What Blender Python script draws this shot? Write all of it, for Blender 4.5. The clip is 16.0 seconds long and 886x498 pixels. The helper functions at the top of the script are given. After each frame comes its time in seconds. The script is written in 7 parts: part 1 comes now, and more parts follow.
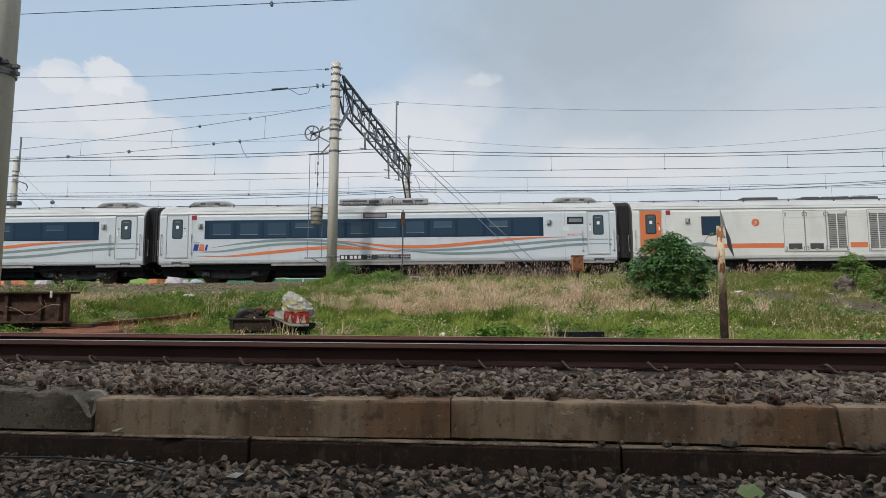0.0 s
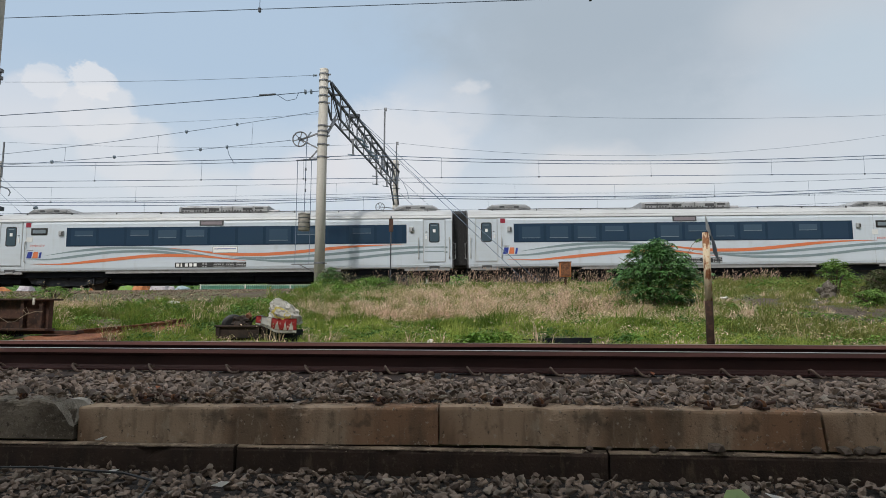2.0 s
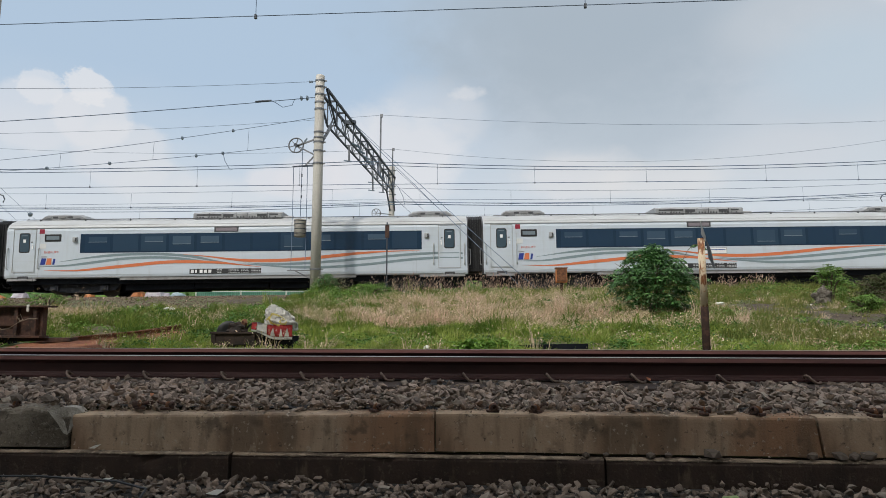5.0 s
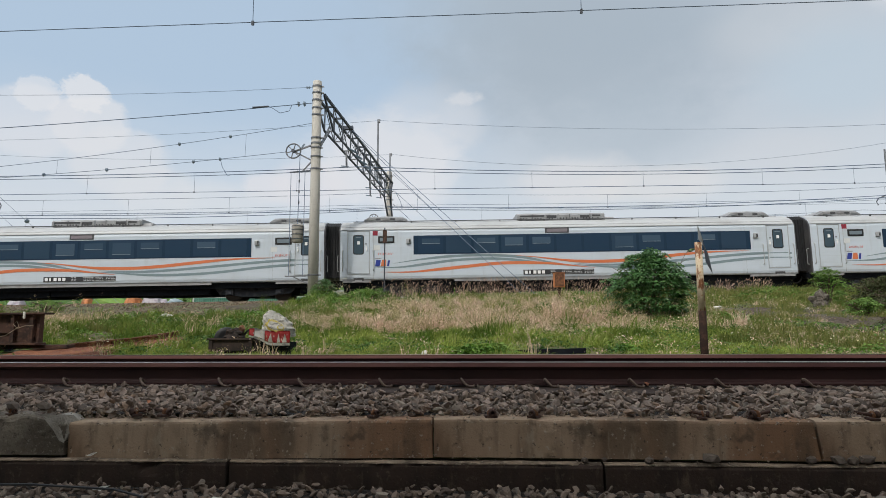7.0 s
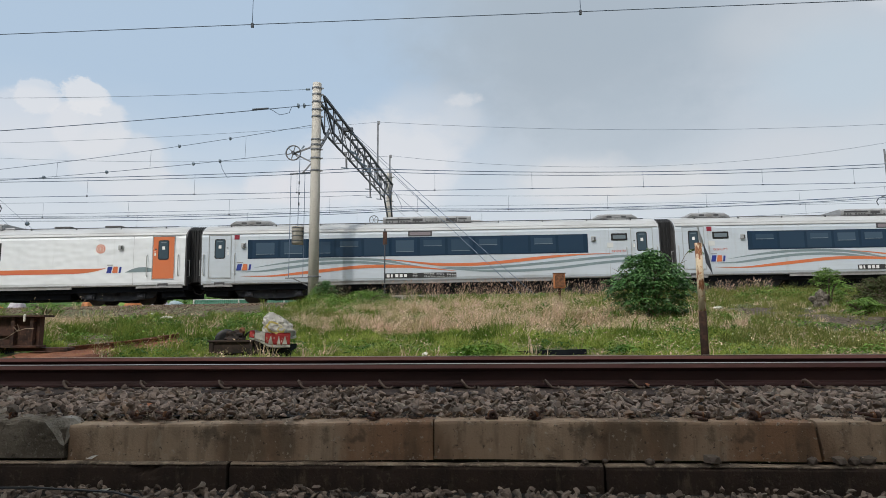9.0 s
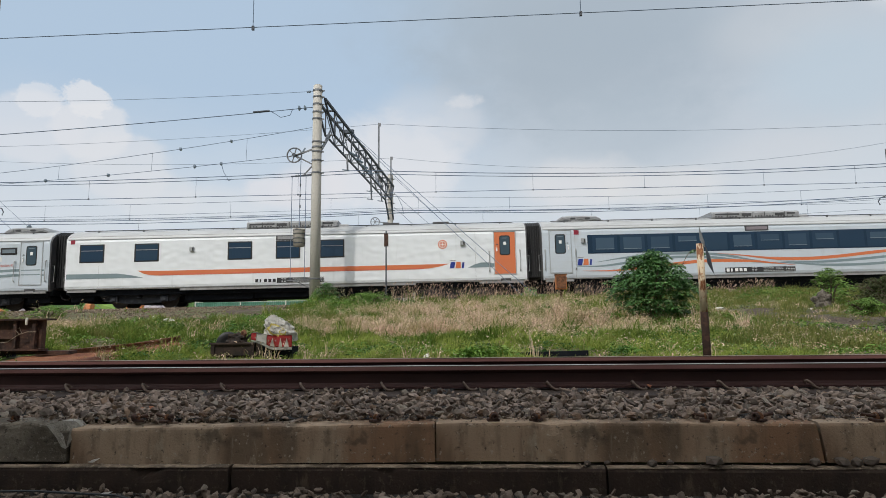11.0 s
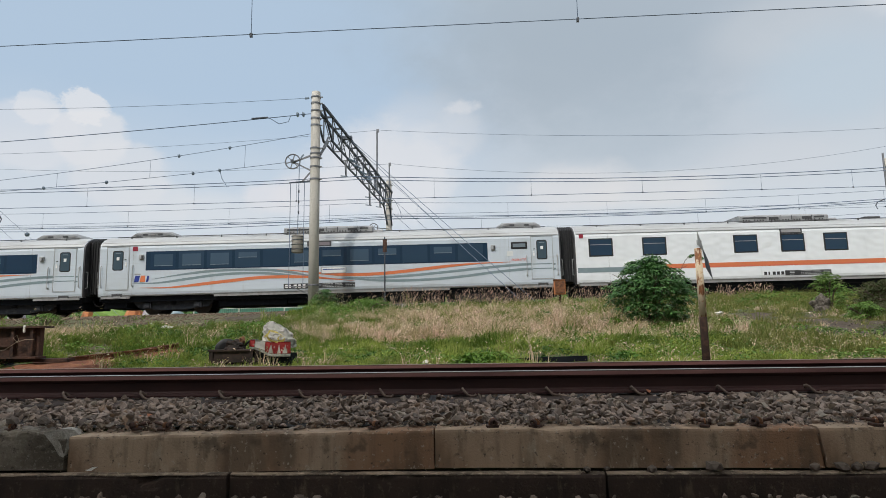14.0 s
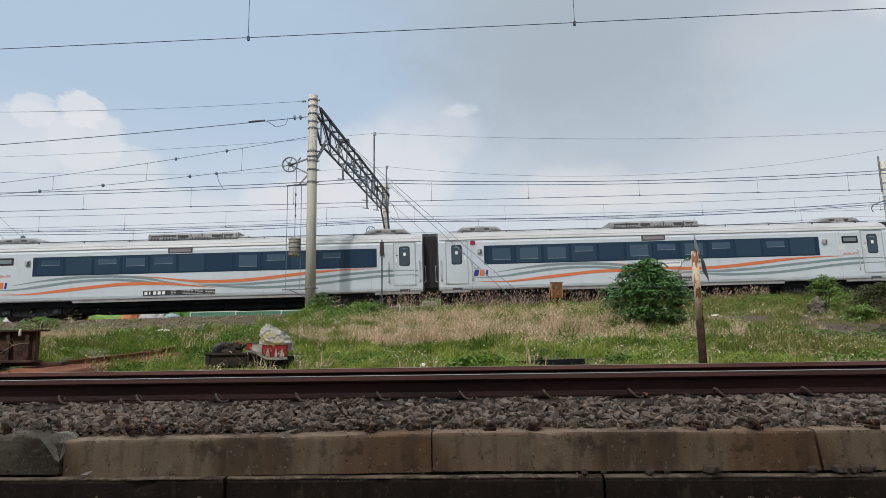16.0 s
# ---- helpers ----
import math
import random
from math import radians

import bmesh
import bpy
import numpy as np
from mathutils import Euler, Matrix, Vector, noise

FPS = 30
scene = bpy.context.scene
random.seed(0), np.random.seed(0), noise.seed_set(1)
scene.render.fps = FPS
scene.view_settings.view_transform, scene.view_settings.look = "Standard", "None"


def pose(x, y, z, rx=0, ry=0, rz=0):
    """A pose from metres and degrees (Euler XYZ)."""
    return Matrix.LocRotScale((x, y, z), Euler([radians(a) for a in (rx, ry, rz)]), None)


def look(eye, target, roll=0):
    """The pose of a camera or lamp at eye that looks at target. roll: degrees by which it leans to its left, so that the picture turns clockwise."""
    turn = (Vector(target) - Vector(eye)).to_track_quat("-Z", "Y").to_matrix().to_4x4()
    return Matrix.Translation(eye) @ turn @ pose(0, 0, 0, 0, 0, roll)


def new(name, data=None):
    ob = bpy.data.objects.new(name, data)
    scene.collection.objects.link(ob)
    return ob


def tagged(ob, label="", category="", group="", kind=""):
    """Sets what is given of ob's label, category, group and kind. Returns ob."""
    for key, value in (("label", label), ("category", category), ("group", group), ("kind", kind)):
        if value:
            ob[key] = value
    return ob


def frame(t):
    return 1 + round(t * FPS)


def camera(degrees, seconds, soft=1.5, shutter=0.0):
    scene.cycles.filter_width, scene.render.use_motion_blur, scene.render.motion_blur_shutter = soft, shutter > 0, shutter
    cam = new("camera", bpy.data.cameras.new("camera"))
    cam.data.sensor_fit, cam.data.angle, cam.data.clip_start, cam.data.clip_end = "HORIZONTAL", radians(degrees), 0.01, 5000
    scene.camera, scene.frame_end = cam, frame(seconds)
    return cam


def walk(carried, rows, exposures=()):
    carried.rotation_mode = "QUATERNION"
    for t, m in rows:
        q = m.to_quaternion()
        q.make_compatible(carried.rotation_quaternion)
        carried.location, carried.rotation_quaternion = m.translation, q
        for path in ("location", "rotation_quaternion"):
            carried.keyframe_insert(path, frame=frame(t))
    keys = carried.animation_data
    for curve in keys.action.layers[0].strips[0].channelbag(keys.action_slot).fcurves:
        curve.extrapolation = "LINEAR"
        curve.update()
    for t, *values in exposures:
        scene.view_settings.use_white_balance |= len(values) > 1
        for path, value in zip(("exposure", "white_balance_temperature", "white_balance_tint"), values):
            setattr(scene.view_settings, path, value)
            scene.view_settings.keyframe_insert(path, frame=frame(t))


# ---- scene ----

# ---- camera ----
EYE = Vector((0.0, 0.0, 0.27))          # z = 0 is the head of the near rails
cam = camera(72.3, 16.0, soft=0.75)
TURN = [(0.0, 5.24, 5.52, -0.24), (0.5, 4.65, 5.51, -0.17), (1.0, 4.55, 5.54, -0.05), (1.5, 4.45, 5.85, 0.01),
        (2.0, 4.12, 6.12, -0.14), (2.5, 4.14, 6.25, -0.02), (3.0, 4.13, 6.61, -0.17), (3.5, 4.09, 6.8, -0.08),
        (4.0, 3.77, 6.63, -0.12), (6.5, 3.82, 7.02, 0.12), (7.0, 3.59, 7.15, 0.25), (7.5, 3.53, 6.95, 0.44),
        (8.0, 3.55, 7.11, 0.54), (8.5, 3.73, 7.25, 0.47), (9.0, 3.63, 7.27, 0.43), (11.5, 3.78, 7.56, 0.69),
        (12.0, 3.67, 7.83, 0.79), (12.5, 3.59, 7.81, 0.87), (13.0, 3.62, 7.84, 0.85), (13.5, 3.75, 8.07, 0.88),
        (14.0, 3.69, 7.95, 0.9), (14.5, 3.69, 8.06, 0.86), (15.0, 3.58, 8.28, 0.92), (15.5, 3.57, 8.29, 0.93),
        (16.0, 3.43, 8.23, 0.96)]
SWAY = Vector((0.008, 0.0, 0.010))      # the holder's slow drift between 3 and 13 s
walk(cam, [(t, pose(*(EYE + SWAY * min(1.0, max(0.0, (t - 3.0) / 10.0))), 90 + p, r, yw)) for t, yw, p, r in TURN], exposures=[(0.0, 0.0), (16.0, 0.0)])

# the far line on which the train runs: direction, its side plane at x = 0, gradient
TH, SIDE, GRADE, RAIL = radians(4.28), 26.62, 0.01233, 1.50
UX, UY = math.cos(TH), math.sin(TH)


def far(s, n, z=0.0):
    """A point s metres along the far line, n metres beyond the train's near side, z above its railhead."""
    return Vector((UX * s - UY * n, SIDE + UY * s + UX * n, RAIL + GRADE * max(-70, min(70, s)) + z))


def far_sn(x, y):
    return UX * x + UY * (y - SIDE), -UY * x + UX * (y - SIDE)


# ---- sky and sun ----
SUN_EL, SUN_AZ = radians(53), radians(208)   # azimuth clockwise from +y: behind the camera, to its left
world = bpy.data.worlds.new("sky")
scene.world = world
world.use_nodes = True
wn, wl = world.node_tree.nodes, world.node_tree.links
wn.clear()


def wmath(op, a, b=None, c=None):
    n = wn.new("ShaderNodeMath")
    n.operation = op
    for i, v in enumerate((a, b, c)):
        if v is None:
            continue
        if isinstance(v, (int, float)):
            n.inputs[i].default_value = v
        else:
            wl.new(v, n.inputs[i])
    return n.outputs[0]


def wsmooth(v, lo, hi):
    n = wn.new("ShaderNodeMapRange")
    n.interpolation_type = "SMOOTHSTEP"
    wl.new(v, n.inputs[0])
    n.inputs[1].default_value, n.inputs[2].default_value = lo, hi
    return n.outputs[0]


def wmix(fac, a, b):
    n = wn.new("ShaderNodeMix")
    n.data_type = "RGBA"
    if isinstance(fac, (int, float)):
        n.inputs[0].default_value = fac
    else:
        wl.new(fac, n.inputs[0])
    for i, v in ((6, a), (7, b)):
        if isinstance(v, tuple):
            n.inputs[i].default_value = (*v, 1)
        else:
            wl.new(v, n.inputs[i])
    return n.outputs[2]


wout, wbg = wn.new("ShaderNodeOutputWorld"), wn.new("ShaderNodeBackground")
wl.new(wbg.outputs[0], wout.inputs[0])
nish = wn.new("ShaderNodeTexSky")
nish.sky_type, nish.sun_disc, nish.sun_elevation, nish.sun_rotation = "NISHITA", False, SUN_EL, SUN_AZ
nish.air_density, nish.dust_density, nish.ozone_density = 1.0, 2.0, 1.0
wtc = wn.new("ShaderNodeTexCoord")
wsep = wn.new("ShaderNodeSeparateXYZ")
wl.new(wtc.outputs["Generated"], wsep.inputs[0])
SKY_X, SKY_Y, SKY_Z = wsep.outputs


def wnoise(scale, detail=6, rough=0.55, squash=1.0, shift=0.0):
    m = wn.new("ShaderNodeMapping")
    m.inputs["Scale"].default_value = (scale, scale, scale * squash)
    m.inputs["Location"].default_value = (shift, shift * 0.7, 0)
    wl.new(wtc.outputs["Generated"], m.inputs[0])
    n = wn.new("ShaderNodeTexNoise")
    n.inputs["Scale"].default_value, n.inputs["Detail"].default_value, n.inputs["Roughness"].default_value = 1.0, detail, rough
    wl.new(m.outputs[0], n.inputs["Vector"])
    return n.outputs[0]


wazi = wmath("ARCTAN2", SKY_X, SKY_Y)                      # 0 ahead, + to the right
wele = wmath("ARCSINE", SKY_Z)
big, fine, fluff = wnoise(2.6, 6, 0.55, 2.2, 3.0), wnoise(7.0, 8, 0.6, 1.8, 1.0), wnoise(16.0, 6, 0.6, 1.3, 5.0)
tiny = wnoise(48.0, 6, 0.65, 1.2, 8.0)


def wbank(az, el, wide, high, edge, ragged):
    """A cloud: an ellipse of sky with an edge broken up by noise."""
    a = wmath("DIVIDE", wmath("SUBTRACT", wazi, radians(az)), radians(wide))
    b = wmath("DIVIDE", wmath("SUBTRACT", wele, radians(el)), radians(high))
    d = wmath("SQRT", wmath("ADD", wmath("MULTIPLY", a, a), wmath("MULTIPLY", b, b)))
    d = wmath("ADD", d, wmath("MULTIPLY", wmath("SUBTRACT", fine, 0.5), ragged))
    d = wmath("ADD", d, wmath("MULTIPLY", wmath("SUBTRACT", fluff, 0.5), ragged * 0.45))
    d = wmath("ADD", d, wmath("MULTIPLY", wmath("SUBTRACT", tiny, 0.5), ragged * (0.16 if wide > 2.5 else 0.9)))
    return wmath("SUBTRACT", 1.0, wsmooth(d, 1.0 - edge, 1.0 + edge))


sky = wmix(0.78, nish.outputs[0], (6.0, 7.6, 9.4))        # thin haze over the blue
veil = wsmooth(wmath("ADD", wmath("MULTIPLY", wazi, 1.5), wmath("MULTIPLY", big, 0.9)), 0.10, 0.75)
sky = wmix(wmath("MULTIPLY", veil, 0.85), sky, (6.2, 6.75, 7.4))
low = wmath("MULTIPLY", wsmooth(wmath("ADD", wele, wmath("MULTIPLY", wmath("SUBTRACT", big, 0.5), 0.20)), 0.37, 0.14), 0.78)
sky = wmix(low, sky, (7.5, 8.1, 8.7))
for az, el, wide, high, edge, ragged, amount, tint in (
        (12, 30.0, 20.0, 9.0, 0.60, 0.9, 0.70, (4.35, 5.25, 6.15)),
        (11, 24.5, 13.0, 6.0, 0.60, 1.0, 0.75, (4.45, 5.25, 6.1)),
        (13, 17.5, 9.0, 3.6, 0.60, 1.1, 0.55, (4.9, 5.75, 6.6)),
        (30, 31.0, 15.0, 5.0, 0.55, 1.0, 0.45, (4.9, 5.6, 6.4)),
        (27, 24.0, 5.5, 2.6, 0.60, 1.1, 0.55, (6.5, 7.0, 7.6)),
        (31, 19.5, 6.0, 3.4, 0.60, 1.0, 0.45, (5.6, 7.0, 8.2)),
        (36.5, 25.0, 3.2, 2.2, 0.45, 1.2, 0.70, (8.0, 8.3, 8.7)),
        (26, 14.0, 5.0, 2.0, 0.55, 1.2, 0.45, (7.2, 7.5, 8.0)),
        (-9.0, 14.6, 7.0, 4.4, 0.36, 1.3, 0.85, (8.45, 8.6, 9.0)),
        (-5.5, 19.0, 4.6, 2.8, 0.55, 1.2, 0.45, (7.6, 8.0, 8.6)),
        (-1.3, 21.1, 1.3, 0.45, 0.55, 2.4, 0.55, (8.2, 8.35, 8.7)),
        (-1.6, 18.9, 1.9, 2.0, 0.60, 1.0, 0.40, (7.5, 7.8, 8.3)),
        (-36.0, 11.5, 8.0, 4.4, 0.40, 1.0, 0.50, (7.7, 8.1, 8.6)),
        (-32.0, 13.6, 3.6, 3.0, 0.16, 0.9, 0.70, (7.9, 8.2, 8.7)),
        (-34.3, 16.4, 3.0, 2.6, 0.14, 1.3, 0.75, (8.3, 8.5, 8.9)),
        (-38.4, 16.0, 3.3, 2.6, 0.16, 0.9, 0.55, (8.2, 8.4, 8.9)),
        (-35.0, 18.9, 1.9, 1.5, 0.14, 1.5, 0.75, (8.8, 8.9, 9.2)),
        (-38.2, 18.2, 1.5, 1.3, 0.16, 1.5, 0.55, (8.8, 8.9, 9.2)),
        (-29.5, 11.2, 3.0, 2.4, 0.20, 0.9, 0.45, (8.0, 8.3, 8.7)),
        (-19.8, 12.6, 2.4, 1.3, 0.30, 0.8, 0.70, (8.5, 8.5, 8.9)),
        (-16.2, 13.0, 3.2, 2.2, 0.35, 0.8, 0.70, (8.4, 8.4, 8.8)),
        (-24.0, 11.0, 5.0, 1.6, 0.45, 0.9, 0.55, (8.0, 8.3, 8.7)),
        (8.6, 13.2, 5.2, 2.3, 0.35, 1.2, 0.65, (8.3, 8.3, 8.5)),
        (16.0, 12.4, 6.0, 1.5, 0.40, 1.2, 0.60, (8.3, 8.3, 8.4))):
    sky = wmix(wmath("MULTIPLY", wbank(az, el, wide, high, edge, ragged), amount), sky, tint)
# the sun's glow through thin cloud, behind the camera
wsun = wn.new("ShaderNodeVectorMath")
wsun.operation = "DOT_PRODUCT"
wl.new(wtc.outputs["Generated"], wsun.inputs[0])
wsun.inputs[1].default_value = (math.sin(SUN_AZ) * math.cos(SUN_EL), math.cos(SUN_AZ) * math.cos(SUN_EL), math.sin(SUN_EL))
glow = wmath("MULTIPLY", wmath("POWER", wmath("MAXIMUM", wsun.outputs["Value"], 0.0), 10.0), 36.0)
wadd = wn.new("ShaderNodeMix")
wadd.data_type, wadd.blend_type = "RGBA", "ADD"
wadd.inputs[0].default_value = 1.0
wtint = wn.new("ShaderNodeMix")
wtint.data_type, wtint.blend_type = "RGBA", "MULTIPLY"
wtint.inputs[0].default_value = 1.0
wl.new(glow, wtint.inputs[6])
wtint.inputs[7].default_value = (1.0, 0.95, 0.87, 1)
wl.new(sky, wadd.inputs[6])
wl.new(wtint.outputs[2], wadd.inputs[7])
wl.new(wadd.outputs[2], wbg.inputs[0])
wbg.inputs[1].default_value = 0.088

sun_data = bpy.data.lights.new("sun", "SUN")
sun_data.energy, sun_data.angle, sun_data.color = 1.95, radians(1.8), (1.0, 0.95, 0.87)
sun = new("sun", sun_data)
sun_dir = Vector((math.sin(SUN_AZ) * math.cos(SUN_EL), math.cos(SUN_AZ) * math.cos(SUN_EL), math.sin(SUN_EL)))
sun.matrix_world = look(sun_dir * 60, (0, 0, 0))

# ---- materials ----


class Shade:
    """A Principled material with small helpers for procedural colour and relief."""

    def __init__(self, name, color, rough=0.8, metal=0.0, spec=0.4):
        self.mat = bpy.data.materials.new(name)
        self.mat.use_nodes = True
        self.n, self.l = self.mat.node_tree.nodes, self.mat.node_tree.links
        self.b = self.n["Principled BSDF"]
        self.b.inputs["Roughness"].default_value, self.b.inputs["Metallic"].default_value = rough, metal
        self.b.inputs["Specular IOR Level"].default_value = spec
        rgb = self.n.new("ShaderNodeRGB")
        rgb.outputs[0].default_value = (*color, 1)
        self.color = rgb.outputs[0]
        self.coord = self.n.new("ShaderNodeTexCoord").outputs["Object"]
        self.l.new(self.color, self.b.inputs["Base Color"])

    def noise(self, scale, detail=4, rough=0.6, stretch=(1, 1, 1)):
        m = self.n.new("ShaderNodeMapping")
        m.inputs["Scale"].default_value = [scale * k for k in stretch]
        self.l.new(self.coord, m.inputs[0])
        t = self.n.new("ShaderNodeTexNoise")
        t.inputs["Scale"].default_value, t.inputs["Detail"].default_value, t.inputs["Roughness"].default_value = 1, detail, rough
        self.l.new(m.outputs[0], t.inputs["Vector"])
        return t.outputs[0]

    def ramp(self, value, lo, hi):
        r = self.n.new("ShaderNodeMapRange")
        r.interpolation_type = "SMOOTHSTEP"
        self.l.new(value, r.inputs[0])
        r.inputs[1].default_value, r.inputs[2].default_value = lo, hi
        return r.outputs[0]

    def mix(self, value, color, amount=1.0):
        """Lays a colour over what is there, by value."""
        k = self.n.new("ShaderNodeMath")
        k.operation = "MULTIPLY"
        self.l.new(value, k.inputs[0])
        k.inputs[1].default_value = amount
        x = self.n.new("ShaderNodeMix")
        x.data_type = "RGBA"
        self.l.new(k.outputs[0], x.inputs[0])
        self.l.new(self.color, x.inputs[6])
        x.inputs[7].default_value = (*color, 1)
        self.color = x.outputs[2]
        self.l.new(self.color, self.b.inputs["Base Color"])
        return self

    def stain(self, scale, lo, hi, color, amount=1.0, stretch=(1, 1, 1), detail=5):
        return self.mix(self.ramp(self.noise(scale, detail, 0.6, stretch), lo, hi), color, amount)

    def island(self, color, amount=1.0, lo=0.0, hi=1.0):
        """Varies the colour from piece to piece of a joined mesh."""
        g = self.n.new("ShaderNodeNewGeometry")
        return self.mix(self.ramp(g.outputs["Random Per Island"], lo, hi), color, amount)

    def each(self, color, amount=1.0, lo=0.0, hi=1.0):
        """Varies the colour from object to object."""
        g = self.n.new("ShaderNodeObjectInfo")
        return self.mix(self.ramp(g.outputs["Random"], lo, hi), color, amount)

    def bump(self, scale, strength=0.3, depth=0.01, stretch=(1, 1, 1), detail=5):
        b = self.n.new("ShaderNodeBump")
        b.inputs["Strength"].default_value, b.inputs["Distance"].default_value = strength, depth
        self.l.new(self.noise(scale, detail, 0.6, stretch), b.inputs["Height"])
        self.l.new(b.outputs[0], self.b.inputs["Normal"])
        return self

    def rough(self, scale, lo, hi):
        r = self.n.new("ShaderNodeMapRange")
        self.l.new(self.noise(scale), r.inputs[0])
        r.inputs[3].default_value, r.inputs[4].default_value = lo, hi
        self.l.new(r.outputs[0], self.b.inputs["Roughness"])
        return self

    def thin(self, amount=0.4):
        """Lets light through, as a leaf does."""
        self.b.inputs["Subsurface Weight"].default_value = 0.0
        t, m = self.n.new("ShaderNodeBsdfTranslucent"), self.n.new("ShaderNodeMixShader")
        self.l.new(self.color, t.inputs[0])
        m.inputs[0].default_value = amount
        self.l.new(self.b.outputs[0], m.inputs[1])
        self.l.new(t.outputs[0], m.inputs[2])
        self.l.new(m.outputs[0], self.n["Material Output"].inputs[0])
        return self


M = {}
M["soil"] = Shade("soil", (0.10, 0.085, 0.045), 0.95).stain(0.7, 0.42, 0.58, (0.075, 0.10, 0.03), 0.9).stain(2.2, 0.5, 0.66, (0.16, 0.12, 0.08), 0.7).stain(9, 0.5, 0.7, (0.20, 0.165, 0.12), 0.5).bump(25, 0.6, 0.03).mat
# Near-black colour stands in for the shade in the gaps between stones.
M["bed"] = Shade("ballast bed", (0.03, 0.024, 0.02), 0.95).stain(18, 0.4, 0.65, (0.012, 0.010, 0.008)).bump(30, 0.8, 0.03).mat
M["stone"] = Shade("crushed stone", (0.350, 0.260, 0.203), 0.85).island((0.085, 0.062, 0.049), 0.95).island((0.40, 0.335, 0.265), 0.8, 0.82, 0.95).island((0.27, 0.15, 0.085), 0.7, 0.95, 0.98).stain(30, 0.5, 0.7, (0.11, 0.078, 0.052), 0.5).bump(60, 0.6, 0.006).mat
M["path_stone"] = Shade("darker crushed stone", (0.255, 0.188, 0.142), 0.85).island((0.07, 0.05, 0.039), 0.95).island((0.33, 0.275, 0.215), 0.7, 0.84, 0.96).stain(30, 0.5, 0.7, (0.10, 0.072, 0.05), 0.5).bump(60, 0.6, 0.006).mat
M["far_stone"] = Shade("far ballast", (0.185, 0.138, 0.100), 0.9).island((0.085, 0.064, 0.047), 0.9).island((0.3, 0.25, 0.2), 0.6, 0.85, 0.95).bump(40, 0.4, 0.01).mat
M["kerb"] = (Shade("old concrete", (0.415, 0.292, 0.196), 0.9).each((0.46, 0.345, 0.242), 0.6).stain(0.8, 0.46, 0.58, (0.27, 0.135, 0.07), 0.8, (1, 1, 0.3)).stain(1.5, 0.49, 0.60, (0.14, 0.095, 0.062), 0.7, (1, 1, 0.45))
             .stain(8, 0.50, 0.64, (0.13, 0.09, 0.062), 0.42, (1.4, 1, 0.2)).stain(7, 0.54, 0.68, (0.10, 0.072, 0.05), 0.7).stain(11, 0.60, 0.70, (0.46, 0.37, 0.27), 0.55, (1, 1, 0.3)).stain(30, 0.60, 0.67, (0.50, 0.42, 0.33), 0.6).stain(34, 0.60, 0.68, (0.06, 0.045, 0.034), 0.75).bump(70, 0.45, 0.008).mat)
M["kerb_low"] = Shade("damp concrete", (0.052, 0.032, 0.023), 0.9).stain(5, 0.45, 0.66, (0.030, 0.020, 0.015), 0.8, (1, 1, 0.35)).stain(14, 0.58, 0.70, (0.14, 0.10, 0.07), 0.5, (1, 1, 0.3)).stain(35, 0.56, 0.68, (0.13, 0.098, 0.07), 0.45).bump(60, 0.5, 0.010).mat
M["kerb_old"] = Shade("grey old concrete", (0.20, 0.165, 0.125), 0.9).stain(3, 0.45, 0.62, (0.085, 0.068, 0.05), 0.8).stain(40, 0.54, 0.66, (0.30, 0.26, 0.21), 0.6).stain(26, 0.56, 0.66, (0.05, 0.04, 0.03), 0.8).bump(60, 0.6, 0.010).mat
M["fracture"] = Shade("fractured concrete", (0.36, 0.325, 0.275), 0.9).stain(9, 0.45, 0.62, (0.21, 0.185, 0.15), 0.8).stain(45, 0.55, 0.66, (0.48, 0.43, 0.37), 0.6).bump(50, 0.8, 0.012).mat
M["tarp_green"] = Shade("green tarpaulin", (0.13, 0.24, 0.04), 0.7).stain(2, 0.45, 0.7, (0.2, 0.29, 0.06), 0.6).mat
M["tarp_white"] = Shade("white tarpaulin", (0.42, 0.39, 0.41), 0.7).stain(2.5, 0.45, 0.65, (0.27, 0.22, 0.28), 0.8).mat
M["display"] = Shade("dead display", (0.23, 0.20, 0.22), 0.4).mat
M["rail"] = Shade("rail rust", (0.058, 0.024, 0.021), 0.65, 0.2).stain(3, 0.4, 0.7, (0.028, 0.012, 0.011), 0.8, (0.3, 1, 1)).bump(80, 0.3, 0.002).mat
M["verge"] = Shade("verge grass", (0.29, 0.375, 0.075), 0.75, 0, 0.15).island((0.41, 0.47, 0.11), 0.9).island((0.46, 0.38, 0.20), 0.6, 0.93, 0.98).stain(1.1, 0.46, 0.58, (0.19, 0.255, 0.05), 0.75).stain(3.1, 0.52, 0.62, (0.40, 0.38, 0.14), 0.6).stain(4.2, 0.50, 0.58, (0.115, 0.175, 0.03), 0.75).thin(0.30).mat
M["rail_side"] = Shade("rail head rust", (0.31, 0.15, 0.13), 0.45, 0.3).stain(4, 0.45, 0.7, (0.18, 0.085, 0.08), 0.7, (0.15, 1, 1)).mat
# Pale for wear and for the light from above on the footing's ledge.
M["cap"] = Shade("lit worn ledge", (0.29, 0.215, 0.15), 0.95).stain(3, 0.42, 0.58, (0.10, 0.075, 0.054), 0.95).stain(22, 0.5, 0.66, (0.42, 0.33, 0.24), 0.7).bump(50, 0.9, 0.01).mat
M["rail_head"] = Shade("polished rail", (0.66, 0.575, 0.55), 0.38, 0.85).stain(6, 0.45, 0.7, (0.45, 0.38, 0.34), 0.5, (0.05, 1, 1)).mat
